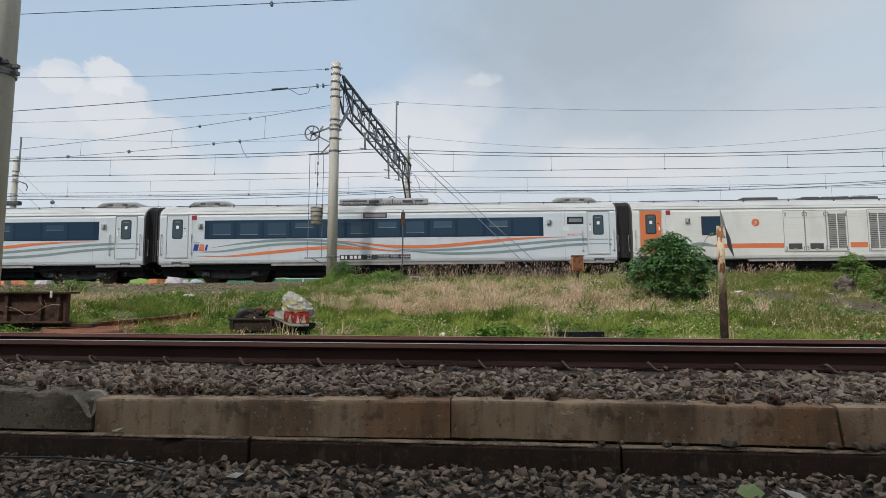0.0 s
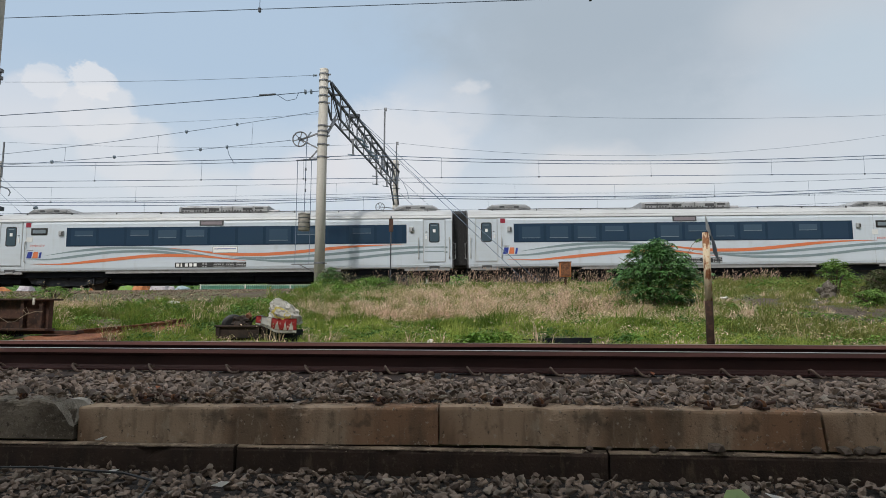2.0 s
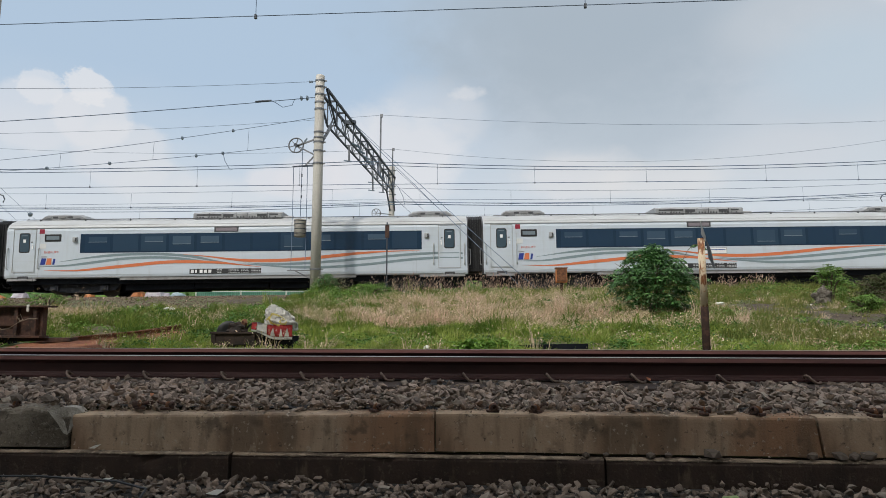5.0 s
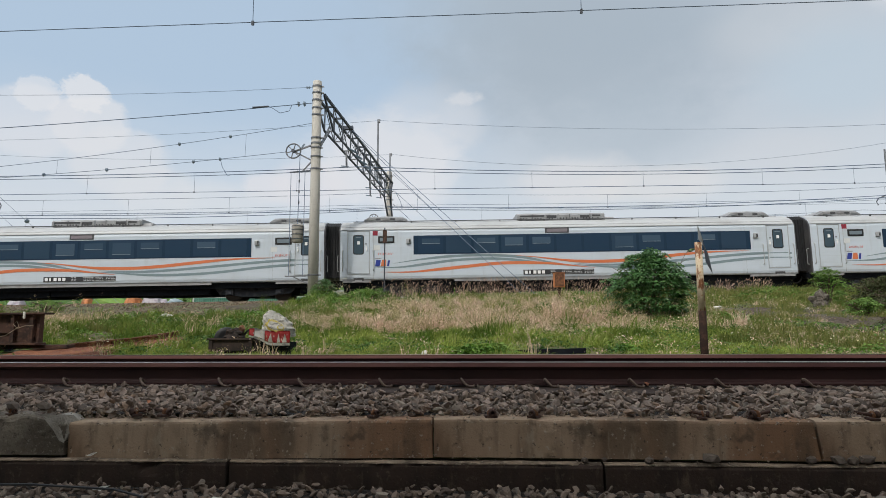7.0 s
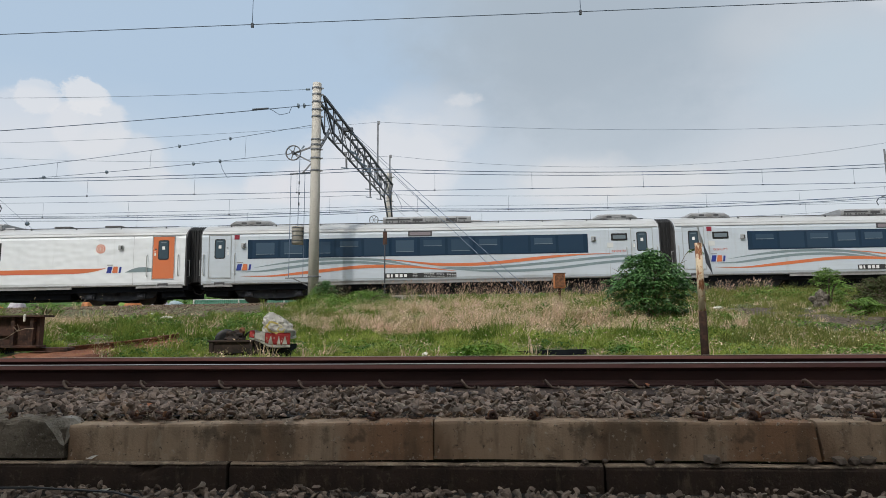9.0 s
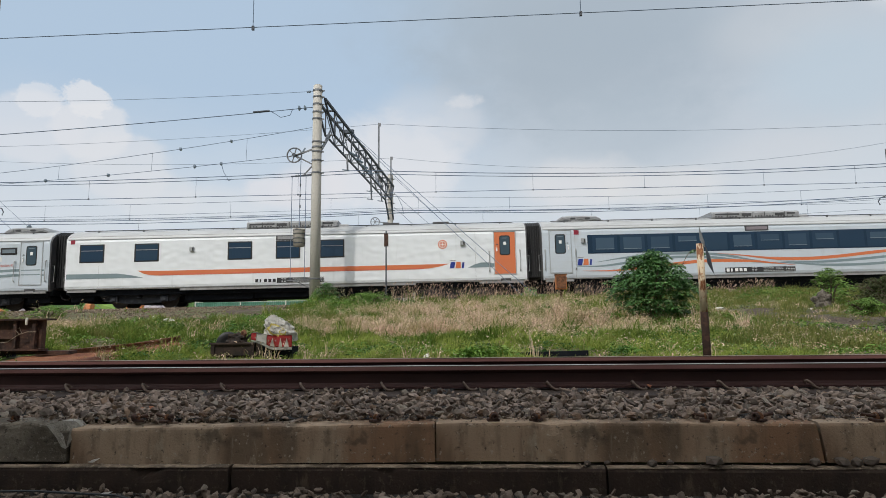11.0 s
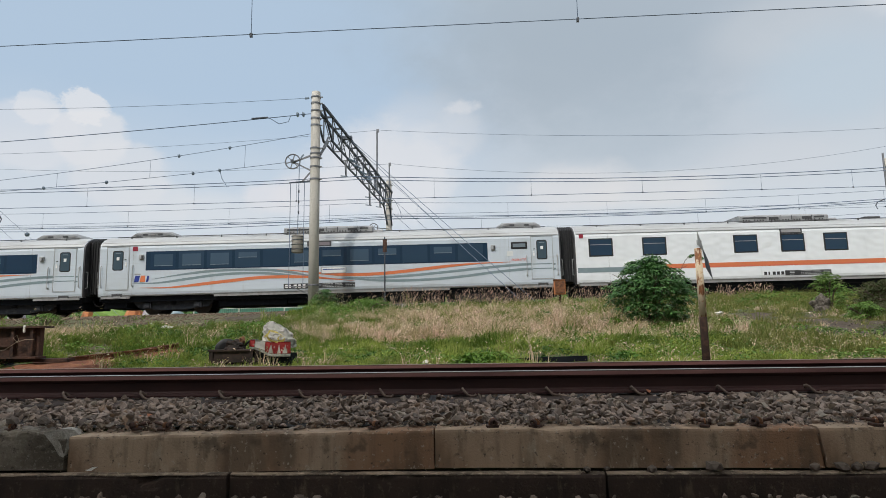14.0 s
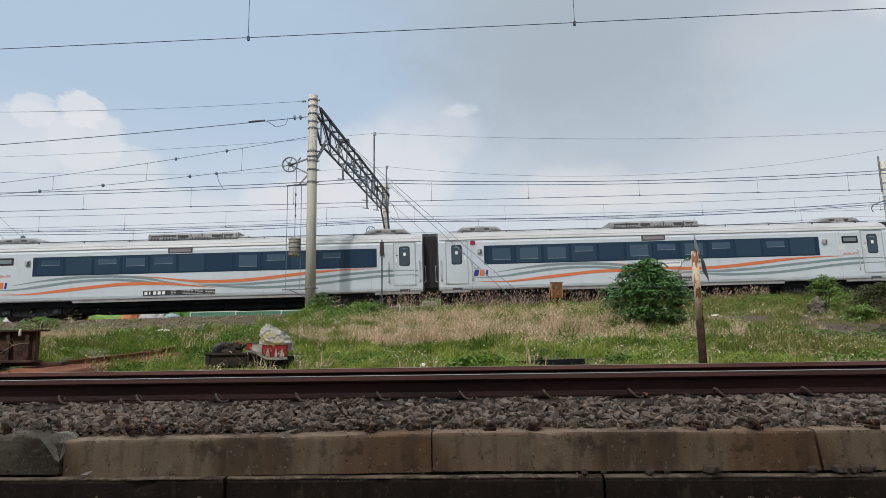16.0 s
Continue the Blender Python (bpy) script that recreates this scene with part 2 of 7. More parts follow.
M["rail_dull"] = Shade("dull rail head", (0.30, 0.23, 0.19), 0.5, 0.5).stain(5, 0.45, 0.7, (0.20, 0.13, 0.10), 0.7, (0.05, 1, 1)).mat
M["clip_rust"] = Shade("clip rust", (0.20, 0.145, 0.115), 0.7, 0.3).stain(20, 0.45, 0.7, (0.10, 0.06, 0.045), 0.7).mat
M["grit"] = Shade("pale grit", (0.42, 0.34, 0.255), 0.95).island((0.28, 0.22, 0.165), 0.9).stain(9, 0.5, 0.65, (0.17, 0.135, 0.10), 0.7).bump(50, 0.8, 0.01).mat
M["post_dark"] = Shade("dark post paint", (0.032, 0.021, 0.017), 0.9, 0, 0.1).stain(8, 0.5, 0.65, (0.075, 0.04, 0.028), 0.7).mat
M["rust"] = Shade("rust", (0.20, 0.085, 0.04), 0.85, 0.1).stain(6, 0.42, 0.6, (0.09, 0.04, 0.022)).stain(25, 0.5, 0.7, (0.30, 0.15, 0.075), 0.6).bump(50, 0.5, 0.004).mat
M["dark_rust"] = Shade("dark rust", (0.075, 0.038, 0.027), 0.85, 0.1).stain(4, 0.42, 0.62, (0.032, 0.020, 0.017)).stain(20, 0.5, 0.7, (0.15, 0.08, 0.05), 0.6).bump(40, 0.5, 0.004).mat
M["winch"] = Shade("oily rust", (0.042, 0.028, 0.022), 0.85, 0.1).stain(5, 0.42, 0.62, (0.018, 0.014, 0.012)).stain(20, 0.54, 0.7, (0.11, 0.06, 0.04), 0.6).bump(40, 0.5, 0.004).mat
M["red_soil"] = Shade("red soil", (0.235, 0.088, 0.04), 0.95).stain(3, 0.42, 0.62, (0.15, 0.052, 0.026)).stain(14, 0.5, 0.68, (0.30, 0.15, 0.08), 0.6).bump(30, 0.9, 0.04).mat
M["mast"] = Shade("mast concrete", (0.50, 0.475, 0.43), 0.85).stain(1.2, 0.4, 0.7, (0.36, 0.33, 0.28), 0.7, (2, 2, 0.25)).stain(14, 0.5, 0.75, (0.28, 0.255, 0.22), 0.4).bump(40, 0.25, 0.004).mat
M["steel"] = Shade("galvanised steel", (0.20, 0.205, 0.215), 0.55, 0.6).stain(5, 0.45, 0.7, (0.11, 0.11, 0.115), 0.6).mat
M["dark_steel"] = Shade("weathered steel", (0.062, 0.072, 0.09), 0.6, 0.3).stain(5, 0.45, 0.7, (0.115, 0.12, 0.13), 0.5).mat
M["wire"] = Shade("wire", (0.12, 0.165, 0.235), 0.55, 0.0).mat
M["insulator"] = Shade("insulator", (0.20, 0.25, 0.30), 0.2).mat
M["ballast_bucket"] = Shade("weight", (0.33, 0.31, 0.27), 0.85).stain(3, 0.42, 0.65, (0.14, 0.12, 0.10), 0.8, (1, 1, 3)).mat
M["white"] = Shade("coach paint", (0.535, 0.59, 0.65), 0.34, 0.0, 0.5).stain(0.55, 0.45, 0.75, (0.47, 0.505, 0.535), 0.8).stain(1.6, 0.55, 0.8, (0.41, 0.425, 0.43), 0.6, (1.6, 1, 0.25)).stain(5, 0.55, 0.75, (0.40, 0.41, 0.41), 0.35, (0.04, 1, 4)).bump(7, 0.35, 0.02, (0.05, 1, 1), 1).mat
M["bright_white"] = Shade("dining coach paint", (0.76, 0.785, 0.81), 0.30, 0.0, 0.5).stain(0.6, 0.5, 0.75, (0.66, 0.69, 0.715), 0.7).stain(1.8, 0.58, 0.8, (0.55, 0.56, 0.56), 0.5, (1.8, 1, 0.2)).bump(2.6, 0.55, 0.05, (1, 1, 1.5), 0).mat
M["power_white"] = Shade("power car paint", (0.63, 0.64, 0.63), 0.4, 0.0, 0.5).stain(0.7, 0.45, 0.7, (0.53, 0.53, 0.515), 0.8, (1, 1, 0.5)).stain(6, 0.54, 0.72, (0.43, 0.42, 0.40), 0.5, (0.04, 1, 3)).bump(6, 0.35, 0.02, (0.05, 1, 1), 1).mat
M["roof"] = Shade("coach roof", (0.42, 0.43, 0.435), 0.5).stain(1.2, 0.45, 0.7, (0.32, 0.32, 0.315), 0.8, (0.4, 1, 1)).mat
M["skirt"] = Shade("grey skirt", (0.30, 0.30, 0.305), 0.5).stain(2, 0.45, 0.7, (0.2, 0.19, 0.18), 0.7).mat
M["end"] = Shade("coach end", (0.055, 0.055, 0.06), 0.55).stain(2, 0.4, 0.7, (0.09, 0.085, 0.08), 0.7).mat
M["bellows"] = Shade("gangway rubber", (0.022, 0.022, 0.024), 0.7).mat
M["under"] = Shade("underframe", (0.010, 0.012, 0.016), 0.9, 0, 0.08).stain(5, 0.45, 0.7, (0.020, 0.022, 0.026), 0.6).mat
M["running_gear"] = Shade("running gear", (0.030, 0.034, 0.042), 0.75, 0, 0.2).stain(6, 0.45, 0.7, (0.075, 0.075, 0.08), 0.7).mat
M["wheel"] = Shade("wheel steel", (0.10, 0.085, 0.075), 0.5, 0.7).mat
M["glass"] = Shade("tinted glass", (0.014, 0.034, 0.066), 0.07, 0.0, 0.5).mat
M["pane"] = Shade("tinted pane", (0.017, 0.040, 0.076), 0.05, 0.0, 0.5).each((0.030, 0.058, 0.094), 0.8).mat
M["door_pane"] = Shade("door glass", (0.055, 0.085, 0.11), 0.08, 0, 0.5).mat
M["blind"] = Shade("window blind", (0.036, 0.066, 0.105), 0.2, 0, 0.4).each((0.062, 0.10, 0.145), 0.9).mat
M["sill_line"] = Shade("pane rail", (0.17, 0.21, 0.24), 0.4).mat
M["rubber"] = Shade("black rubber", (0.016, 0.016, 0.017), 0.5).mat
M["orange"] = Shade("orange paint", (0.61, 0.175, 0.072), 0.4).stain(1.5, 0.5, 0.8, (0.55, 0.19, 0.095), 0.5).mat
M["teal"] = Shade("grey-green paint", (0.195, 0.255, 0.275), 0.35).stain(2, 0.45, 0.7, (0.24, 0.30, 0.315), 0.6).mat
M["blue"] = Shade("blue paint", (0.03, 0.05, 0.26), 0.35).mat
M["red"] = Shade("red placard", (0.27, 0.025, 0.045), 0.4).mat
M["letter_red"] = Shade("red lettering", (0.62, 0.14, 0.10), 0.5).mat
M["black_mark"] = Shade("black lettering", (0.03, 0.03, 0.033), 0.5).mat
M["door_frame_grey"] = Shade("faded lettering", (0.50, 0.51, 0.51), 0.5).mat
M["white_mark"] = Shade("white lettering", (0.78, 0.78, 0.77), 0.5).mat
M["ac"] = Shade("roof unit grey", (0.33, 0.335, 0.34), 0.5, 0.2).stain(2, 0.45, 0.7, (0.19, 0.185, 0.18), 0.7).mat
M["ac_light"] = Shade("roof unit cover", (0.46, 0.465, 0.465), 0.45).stain(2, 0.45, 0.7, (0.3, 0.295, 0.285), 0.7).mat
M["ac_dark"] = Shade("roof grille", (0.06, 0.06, 0.063), 0.6).mat
M["silver"] = Shade("door rim", (0.40, 0.41, 0.415), 0.35, 0.3).mat
M["grass"] = Shade("grass", (0.18, 0.255, 0.045), 0.75, 0, 0.15).island((0.28, 0.33, 0.075), 0.9).island((0.36, 0.32, 0.14), 0.6, 0.95, 0.99).stain(0.45, 0.44, 0.56, (0.085, 0.155, 0.022), 0.85).stain(1.7, 0.50, 0.60, (0.29, 0.33, 0.07), 0.7).stain(4.0, 0.52, 0.64, (0.09, 0.175, 0.024), 0.6).stain(2.6, 0.48, 0.55, (0.075, 0.125, 0.022), 0.6).thin(0.30).mat
M["dry_grass"] = Shade("dry grass", (0.72, 0.52, 0.385), 0.85, 0, 0.15).island((0.80, 0.58, 0.485), 0.9).island((0.27, 0.285, 0.085), 0.85, 0.62, 0.84).stain(0.9, 0.48, 0.60, (0.47, 0.39, 0.20), 0.5).stain(2.4, 0.5, 0.62, (0.78, 0.58, 0.48), 0.6).stain(2.1, 0.49, 0.56, (0.30, 0.285, 0.10), 0.6).stain(5.5, 0.53, 0.62, (0.88, 0.67, 0.56), 0.75).thin(0.30).mat
M["reed"] = Shade("seed heads", (0.50, 0.355, 0.28), 0.85, 0, 0.2).island((0.33, 0.20, 0.165), 0.9).island((0.62, 0.51, 0.39), 0.7, 0.75, 0.92).thin(0.35).mat
M["weed"] = Shade("weed leaves", (0.085, 0.185, 0.025), 0.6, 0, 0.3).island((0.18, 0.31, 0.05), 0.9).stain(0.6, 0.44, 0.58, (0.042, 0.105, 0.022), 0.85).stain(1.5, 0.52, 0.62, (0.24, 0.33, 0.07), 0.6).thin(0.30).mat
M["olive_grass"] = Shade("olive grass", (0.19, 0.205, 0.055), 0.8, 0, 0.15).island((0.29, 0.275, 0.105), 0.9).island((0.10, 0.14, 0.03), 0.85, 0.7, 0.9).stain(1.3, 0.48, 0.60, (0.12, 0.165, 0.035), 0.7).thin(0.30).mat
M["leaf"] = Shade("bush leaves", (0.042, 0.12, 0.030), 0.34, 0, 0.5).island((0.09, 0.21, 0.055), 0.9).island((0.19, 0.31, 0.12), 0.75, 0.8, 0.95).thin(0.2).mat
M["bright_leaf"] = Shade("young leaves", (0.10, 0.195, 0.036), 0.6, 0, 0.35).island((0.18, 0.29, 0.06), 0.9).thin(0.3).mat
M["scrub"] = Shade("brown scrub", (0.055, 0.065, 0.026), 0.7, 0, 0.2).island((0.10, 0.085, 0.045), 0.9).island((0.05, 0.10, 0.025), 0.8, 0.7, 0.9).thin(0.2).mat
M["bark"] = Shade("bark", (0.12, 0.09, 0.065), 0.9).bump(30, 0.5, 0.01).mat
M["flower"] = Shade("small flowers", (0.52, 0.49, 0.34), 0.8).island((0.68, 0.55, 0.18), 0.6, 0.7, 0.85).mat
M["rock"] = Shade("rubble", (0.135, 0.115, 0.095), 0.9).stain(4, 0.4, 0.65, (0.06, 0.052, 0.042)).bump(25, 0.8, 0.03).mat
M["bare"] = Shade("bare earth", (0.078, 0.056, 0.040), 0.95).stain(2.2, 0.42, 0.62, (0.05, 0.038, 0.026)).stain(7, 0.52, 0.66, (0.15, 0.12, 0.092), 0.6).stain(1.1, 0.5, 0.6, (0.07, 0.08, 0.03), 0.7).bump(30, 0.8, 0.03).mat
# The first, dark streaks paint shade into the sack's folds.
M["sack"] = Shade("woven sack", (0.68, 0.66, 0.62), 0.7).stain(7, 0.56, 0.60, (0.15, 0.14, 0.13), 0.6, (1, 1, 2)).stain(22, 0.58, 0.68, (0.28, 0.26, 0.23), 0.5).bump(18, 0.5, 0.02).mat
M["sack_red"] = Shade("red print", (0.46, 0.045, 0.045), 0.65).stain(10, 0.60, 0.68, (0.60, 0.52, 0.47), 0.9).bump(18, 0.5, 0.02).mat
M["sack_yellow"] = Shade("yellow print", (0.62, 0.52, 0.14), 0.65).stain(9, 0.5, 0.65, (0.6, 0.58, 0.5), 0.7).mat
M["sign_back"] = Shade("bare sign plate", (0.42, 0.42, 0.41), 0.5, 0.3).stain(8, 0.5, 0.7, (0.25, 0.15, 0.1), 0.6).mat
M["paint_peel"] = Shade("peeling post paint", (0.66, 0.54, 0.38), 0.7).stain(11, 0.52, 0.58, (0.22, 0.085, 0.035), 1.0, (1, 1, 0.3)).stain(30, 0.56, 0.66, (0.42, 0.19, 0.075), 0.8).bump(40, 0.5, 0.003).mat
M["litter"] = Shade("pale litter", (0.66, 0.64, 0.58), 0.7).mat
M["litter_green"] = Shade("wilted leaf", (0.36, 0.46, 0.20), 0.7).mat
M["brick_red"] = Shade("brick chip", (0.42, 0.17, 0.09), 0.9).mat
M["green_fence"] = Shade("green fence", (0.12, 0.30, 0.22), 0.6).stain(1, 0.45, 0.7, (0.2, 0.36, 0.30), 0.6).mat
M["pale_wall"] = Shade("pale wall", (0.60, 0.60, 0.57), 0.8).stain(0.8, 0.45, 0.7, (0.45, 0.45, 0.42), 0.6).mat
M["tarp_orange"] = Shade("orange tarpaulin", (0.46, 0.17, 0.06), 0.7).stain(2, 0.45, 0.7, (0.33, 0.13, 0.055), 0.6).mat
M["tarp_blue"] = Shade("blue-grey tarpaulin", (0.24, 0.32, 0.36), 0.7).stain(2, 0.45, 0.7, (0.42, 0.45, 0.46), 0.6).mat
M["roof_shade"] = Shade("shading wall", (0.62, 0.60, 0.55), 0.85).stain(1, 0.4, 0.7, (0.52, 0.5, 0.46)).mat
M["cable"] = Shade("black cable", (0.03, 0.03, 0.03), 0.6).mat

# ---- builders ----


def mesh_of(name, bm, material, smooth=False):
    me = bpy.data.meshes.new(name)
    bm.normal_update()
    bm.to_mesh(me)
    bm.free()
    if smooth:
        for p in me.polygons:
            p.use_smooth = True
    me.materials.append(M[material])
    return me


def part(name, bm, material, parent=None, label="", smooth=False):
    ob = new(name, mesh_of(name, bm, material, smooth))
    ob.parent = parent
    if label:
        tagged(ob, label)
    return ob


def share(name, me, parent, m, label=""):
    """Another object on the same mesh."""
    ob = new(name, me)
    ob.parent = parent
    ob.matrix_basis = m
    if label:
        tagged(ob, label)
    return ob


def empty(name, place, label, category, group="", kind="", rz=0.0):
    ob = new(name)
    ob.empty_display_size = 0.2
    ob.matrix_basis = pose(*place, 0, 0, rz)
    return tagged(ob, label, category, group, kind)


def box(bm, x0, x1, y0, y1, z0, z1, bevel=0.0):
    r = bmesh.ops.create_cube(bm, size=1.0)
    vs = r["verts"]
    bmesh.ops.scale(bm, vec=(x1 - x0, y1 - y0, z1 - z0), verts=vs)
    bmesh.ops.translate(bm, vec=((x0 + x1) / 2, (y0 + y1) / 2, (z0 + z1) / 2), verts=vs)
    if bevel:
        es = list({e for v in vs for e in v.link_edges})
        bmesh.ops.bevel(bm, geom=es, offset=bevel, segments=2, affect="EDGES", profile=0.6)
    return bm


def boxes(*dims, bevel=0.0):
    bm = bmesh.new()
    for d in dims:
        box(bm, *d, bevel=bevel)
    return bm


def rod(bm, a, b, r0, r1=None, seg=8, caps=True):
    """A round bar from a to b."""
    a, b = Vector(a), Vector(b)
    r1 = r0 if r1 is None else r1
    q = (b - a).to_track_quat("Z", "Y").to_matrix().to_4x4()
    bmesh.ops.create_cone(bm, cap_ends=caps, segments=seg, radius1=r0, radius2=r1, depth=(b - a).length,
                          matrix=Matrix.Translation((a + b) / 2) @ q)
    return bm


def bar(bm, a, b, w, h):
    """A flat or square bar from a to b."""
    a, b = Vector(a), Vector(b)
    q = (b - a).to_track_quat("Z", "Y").to_matrix().to_4x4()
    bmesh.ops.create_cube(bm, size=1.0, matrix=Matrix.Translation((a + b) / 2) @ q @ Matrix.Diagonal((w, h, (b - a).length, 1)))
    return bm


def tube(bm, pts, r, seg=5):
    """A thin bent bar through points."""
    ring = []
    pts = [Vector(p) for p in pts]
    for i, p in enumerate(pts):
        d = (pts[min(i + 1, len(pts) - 1)] - pts[max(i - 1, 0)]).normalized()
        q = d.to_track_quat("Z", "Y")
        ring.append([bm.verts.new(p + q @ Vector((r * math.cos(k * math.tau / seg), r * math.sin(k * math.tau / seg), 0))) for k in range(seg)])
    for a, b in zip(ring, ring[1:]):
        for k in range(seg):
            bm.faces.new((a[k], a[(k + 1) % seg], b[(k + 1) % seg], b[k]))
    bm.faces.new(ring[0][::-1])
    bm.faces.new(ring[-1])
    return bm


def lathe(bm, profile, seg=16, m=Matrix()):
    """Turns (radius, z) pairs about z."""
    rings = [[bm.verts.new(m @ Vector((r * math.cos(k * math.tau / seg), r * math.sin(k * math.tau / seg), z))) for k in range(seg)] for r, z in profile]
    for a, b in zip(rings, rings[1:]):
        for k in range(seg):
            bm.faces.new((a[k], a[(k + 1) % seg], b[(k + 1) % seg], b[k]))
    bm.faces.new(rings[0][::-1])
    bm.faces.new(rings[-1])
    return bm


def hoop(bm, radius, thick, seg):
    """A ring in the xz plane."""
    rings = []
    for k in range(seg):
        a = k * math.tau / seg
        c = Vector((math.cos(a), 0, math.sin(a)))
        rings.append([bm.verts.new(c * (radius + thick * math.cos(b)) + Vector((0, 1.4 * thick * math.sin(b), 0))) for b in (0.4, 1.2, 1.97, 2.75, 3.5, 4.3, 5.1, 5.9)])
    for k in range(seg):
        a, b = rings[k], rings[(k + 1) % seg]
        for j in range(8):
            bm.faces.new((a[j], b[j], b[(j + 1) % 8], a[(j + 1) % 8]))
    bmesh.ops.recalc_face_normals(bm, faces=bm.faces)
    return bm


def prism(bm, section, x0, x1):
    """Pulls a closed (y, z) outline along x."""
    a = [bm.verts.new((x0, y, z)) for y, z in section]
    b = [bm.verts.new((x1, y, z)) for y, z in section]
    n = len(section)
    for i in range(n):
        bm.faces.new((a[i], b[i], b[(i + 1) % n], a[(i + 1) % n]))
    bm.faces.new(a[::-1])
    bm.faces.new(b)
    bmesh.ops.recalc_face_normals(bm, faces=bm.faces)
    return bm


def bulk(name, verts, faces, material, label, category, kind="stuff"):
    me = bpy.data.meshes.new(name)
    me.from_pydata(np.asarray(verts).tolist(), [], np.asarray(faces).tolist())
    me.materials.append(M[material])
    return tagged(new(name, me), label, category, kind=kind)


def stones(centres, sizes, rng):
    """Crushed stones: blunt angular lumps of twenty faces, flattened and tumbled."""
    g = (1 + 5 ** 0.5) / 2
    v = np.array([(-1, g, 0), (1, g, 0), (-1, -g, 0), (1, -g, 0), (0, -1, g), (0, 1, g), (0, -1, -g), (0, 1, -g), (g, 0, -1), (g, 0, 1), (-g, 0, -1), (-g, 0, 1)], float) / 1.9
    f = np.array([(0, 11, 5), (0, 5, 1), (0, 1, 7), (0, 7, 10), (0, 10, 11), (1, 5, 9), (5, 11, 4), (11, 10, 2), (10, 7, 6), (7, 1, 8),
                  (3, 9, 4), (3, 4, 2), (3, 2, 6), (3, 6, 8), (3, 8, 9), (4, 9, 5), (2, 4, 11), (6, 2, 10), (8, 6, 7), (9, 8, 1)])
    n = len(centres)
    # cut flat faces: push every corner back behind a few random planes
    w = np.repeat(v[None], n, 0) + rng.uniform(-0.16, 0.16, (n, 12, 3))
    for _ in range(6):
        d = rng.normal(size=(n, 3))
        d /= np.linalg.norm(d, axis=1, keepdims=True)
        over = np.maximum(0, np.einsum("nij,nj->ni", w, d) - rng.uniform(0.30, 0.68, n)[:, None])
        w = w - over[:, :, None] * d[:, None, :]
    w = w * np.stack([rng.uniform(0.95, 1.6, n), rng.uniform(0.7, 1.15, n), rng.uniform(0.42, 0.82, n)], 1)[:, None, :]
    ang = np.stack([rng.uniform(0, math.tau, n), rng.normal(0, 0.5, n), rng.normal(0, 0.5, n)], 1)
    for i, (a, b) in enumerate(((0, 1), (1, 2), (0, 2))):
        c, s = np.cos(ang[:, i])[:, None], np.sin(ang[:, i])[:, None]
        wa, wb = w[:, :, a].copy(), w[:, :, b].copy()
        w[:, :, a], w[:, :, b] = c * wa - s * wb, s * wa + c * wb
    w = w * (np.asarray(sizes)[:, None, None] / 2) + np.asarray(centres)[:, None, :]
    return w.reshape(-1, 3), (f[None] + 12 * np.arange(n)[:, None, None]).reshape(-1, 3)


# ---- the ground ----


def smooth01(t):
    t = max(0.0, min(1.0, t))
    return t * t * (3 - 2 * t)


def ground_z(x, y):
    if y < 3.3:
        return -0.58
    if y < 6.4:
        return -0.27
    s, n = far_sn(x, y)
    top = far(s, 0).z - 0.20
    if n > -2.0:
        z = top - 0.0
    else:
        run, left = y - 8.6, max(0.0, -2.0 - n)
        t = max(0.0, run / (run + left)) if run > 0 else 0.0
        z = -0.22 + (top + 0.22) * (0.75 * t + 0.25 * smooth01(t))
        z += 0.10 * noise.noise((x * 0.35, y * 0.5, 0)) * min(1, max(0, run) / 2) * min(1, left / 2)
    if n > 25:
        z = min(z, 1.3)
    return z


def build_ground():
    xs = sorted({*[-4000, -1500, -600, -250, -120, -80, -60, -48], *np.arange(-40, 40.1, 0.8).round(2).tolist(), *[48, 60, 80, 120, 250, 600, 1500, 4000]})
    ys = sorted({*[-4000, -600, -100, -30, 0, 3.29, 3.31, 5, 6.39, 6.41], *np.arange(7, 32, 0.5).tolist(), 36, 42, 50, 60, 90, 160, 400, 1200, 4000})
    bm = bmesh.new()
    grid = [[bm.verts.new((x, y, ground_z(x, y))) for y in ys] for x in xs]
    for a, b in zip(grid, grid[1:]):
        for j in range(len(ys) - 1):
            bm.faces.new((a[j], b[j], b[j + 1], a[j + 1]))
    return tagged(part("ground", bm, "soil", smooth=True), "brown trackside earth rising to the far embankment", "ground", kind="structure")


build_ground()

# ---- near track ----
NEAR_Y, GAUGE = 4.55, 1.137


def rail_section(h=0.159):
    half = [(0.036, 0.0), (0.036, -0.032), (0.028, -0.043), (0.009, -0.055), (0.008, -0.120), (0.022, -0.136), (0.070, -0.147), (0.070, -h)]
    return half + [(-y, z) for y, z in half[::-1]]


def near_rail(y, polished):
    r = empty("rail", (0, y, 0), "rusty steel running rail clipped to sleepers in dark ballast", "rail", "rails of the near track")
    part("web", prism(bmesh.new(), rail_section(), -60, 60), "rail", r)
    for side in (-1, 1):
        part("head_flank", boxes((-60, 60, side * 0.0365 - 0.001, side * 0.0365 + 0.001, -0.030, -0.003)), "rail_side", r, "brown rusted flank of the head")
    part("head_surface", boxes((-60, 60, -0.030, 0.030, 0.0, 0.003), bevel=0.0012), "rail_head" if polished else "rail_dull", r, "polished running surface" if polished else "dull brown running surface")
    return r


for k in (0, 1):
    near_rail(NEAR_Y + k * GAUGE, k == 0)


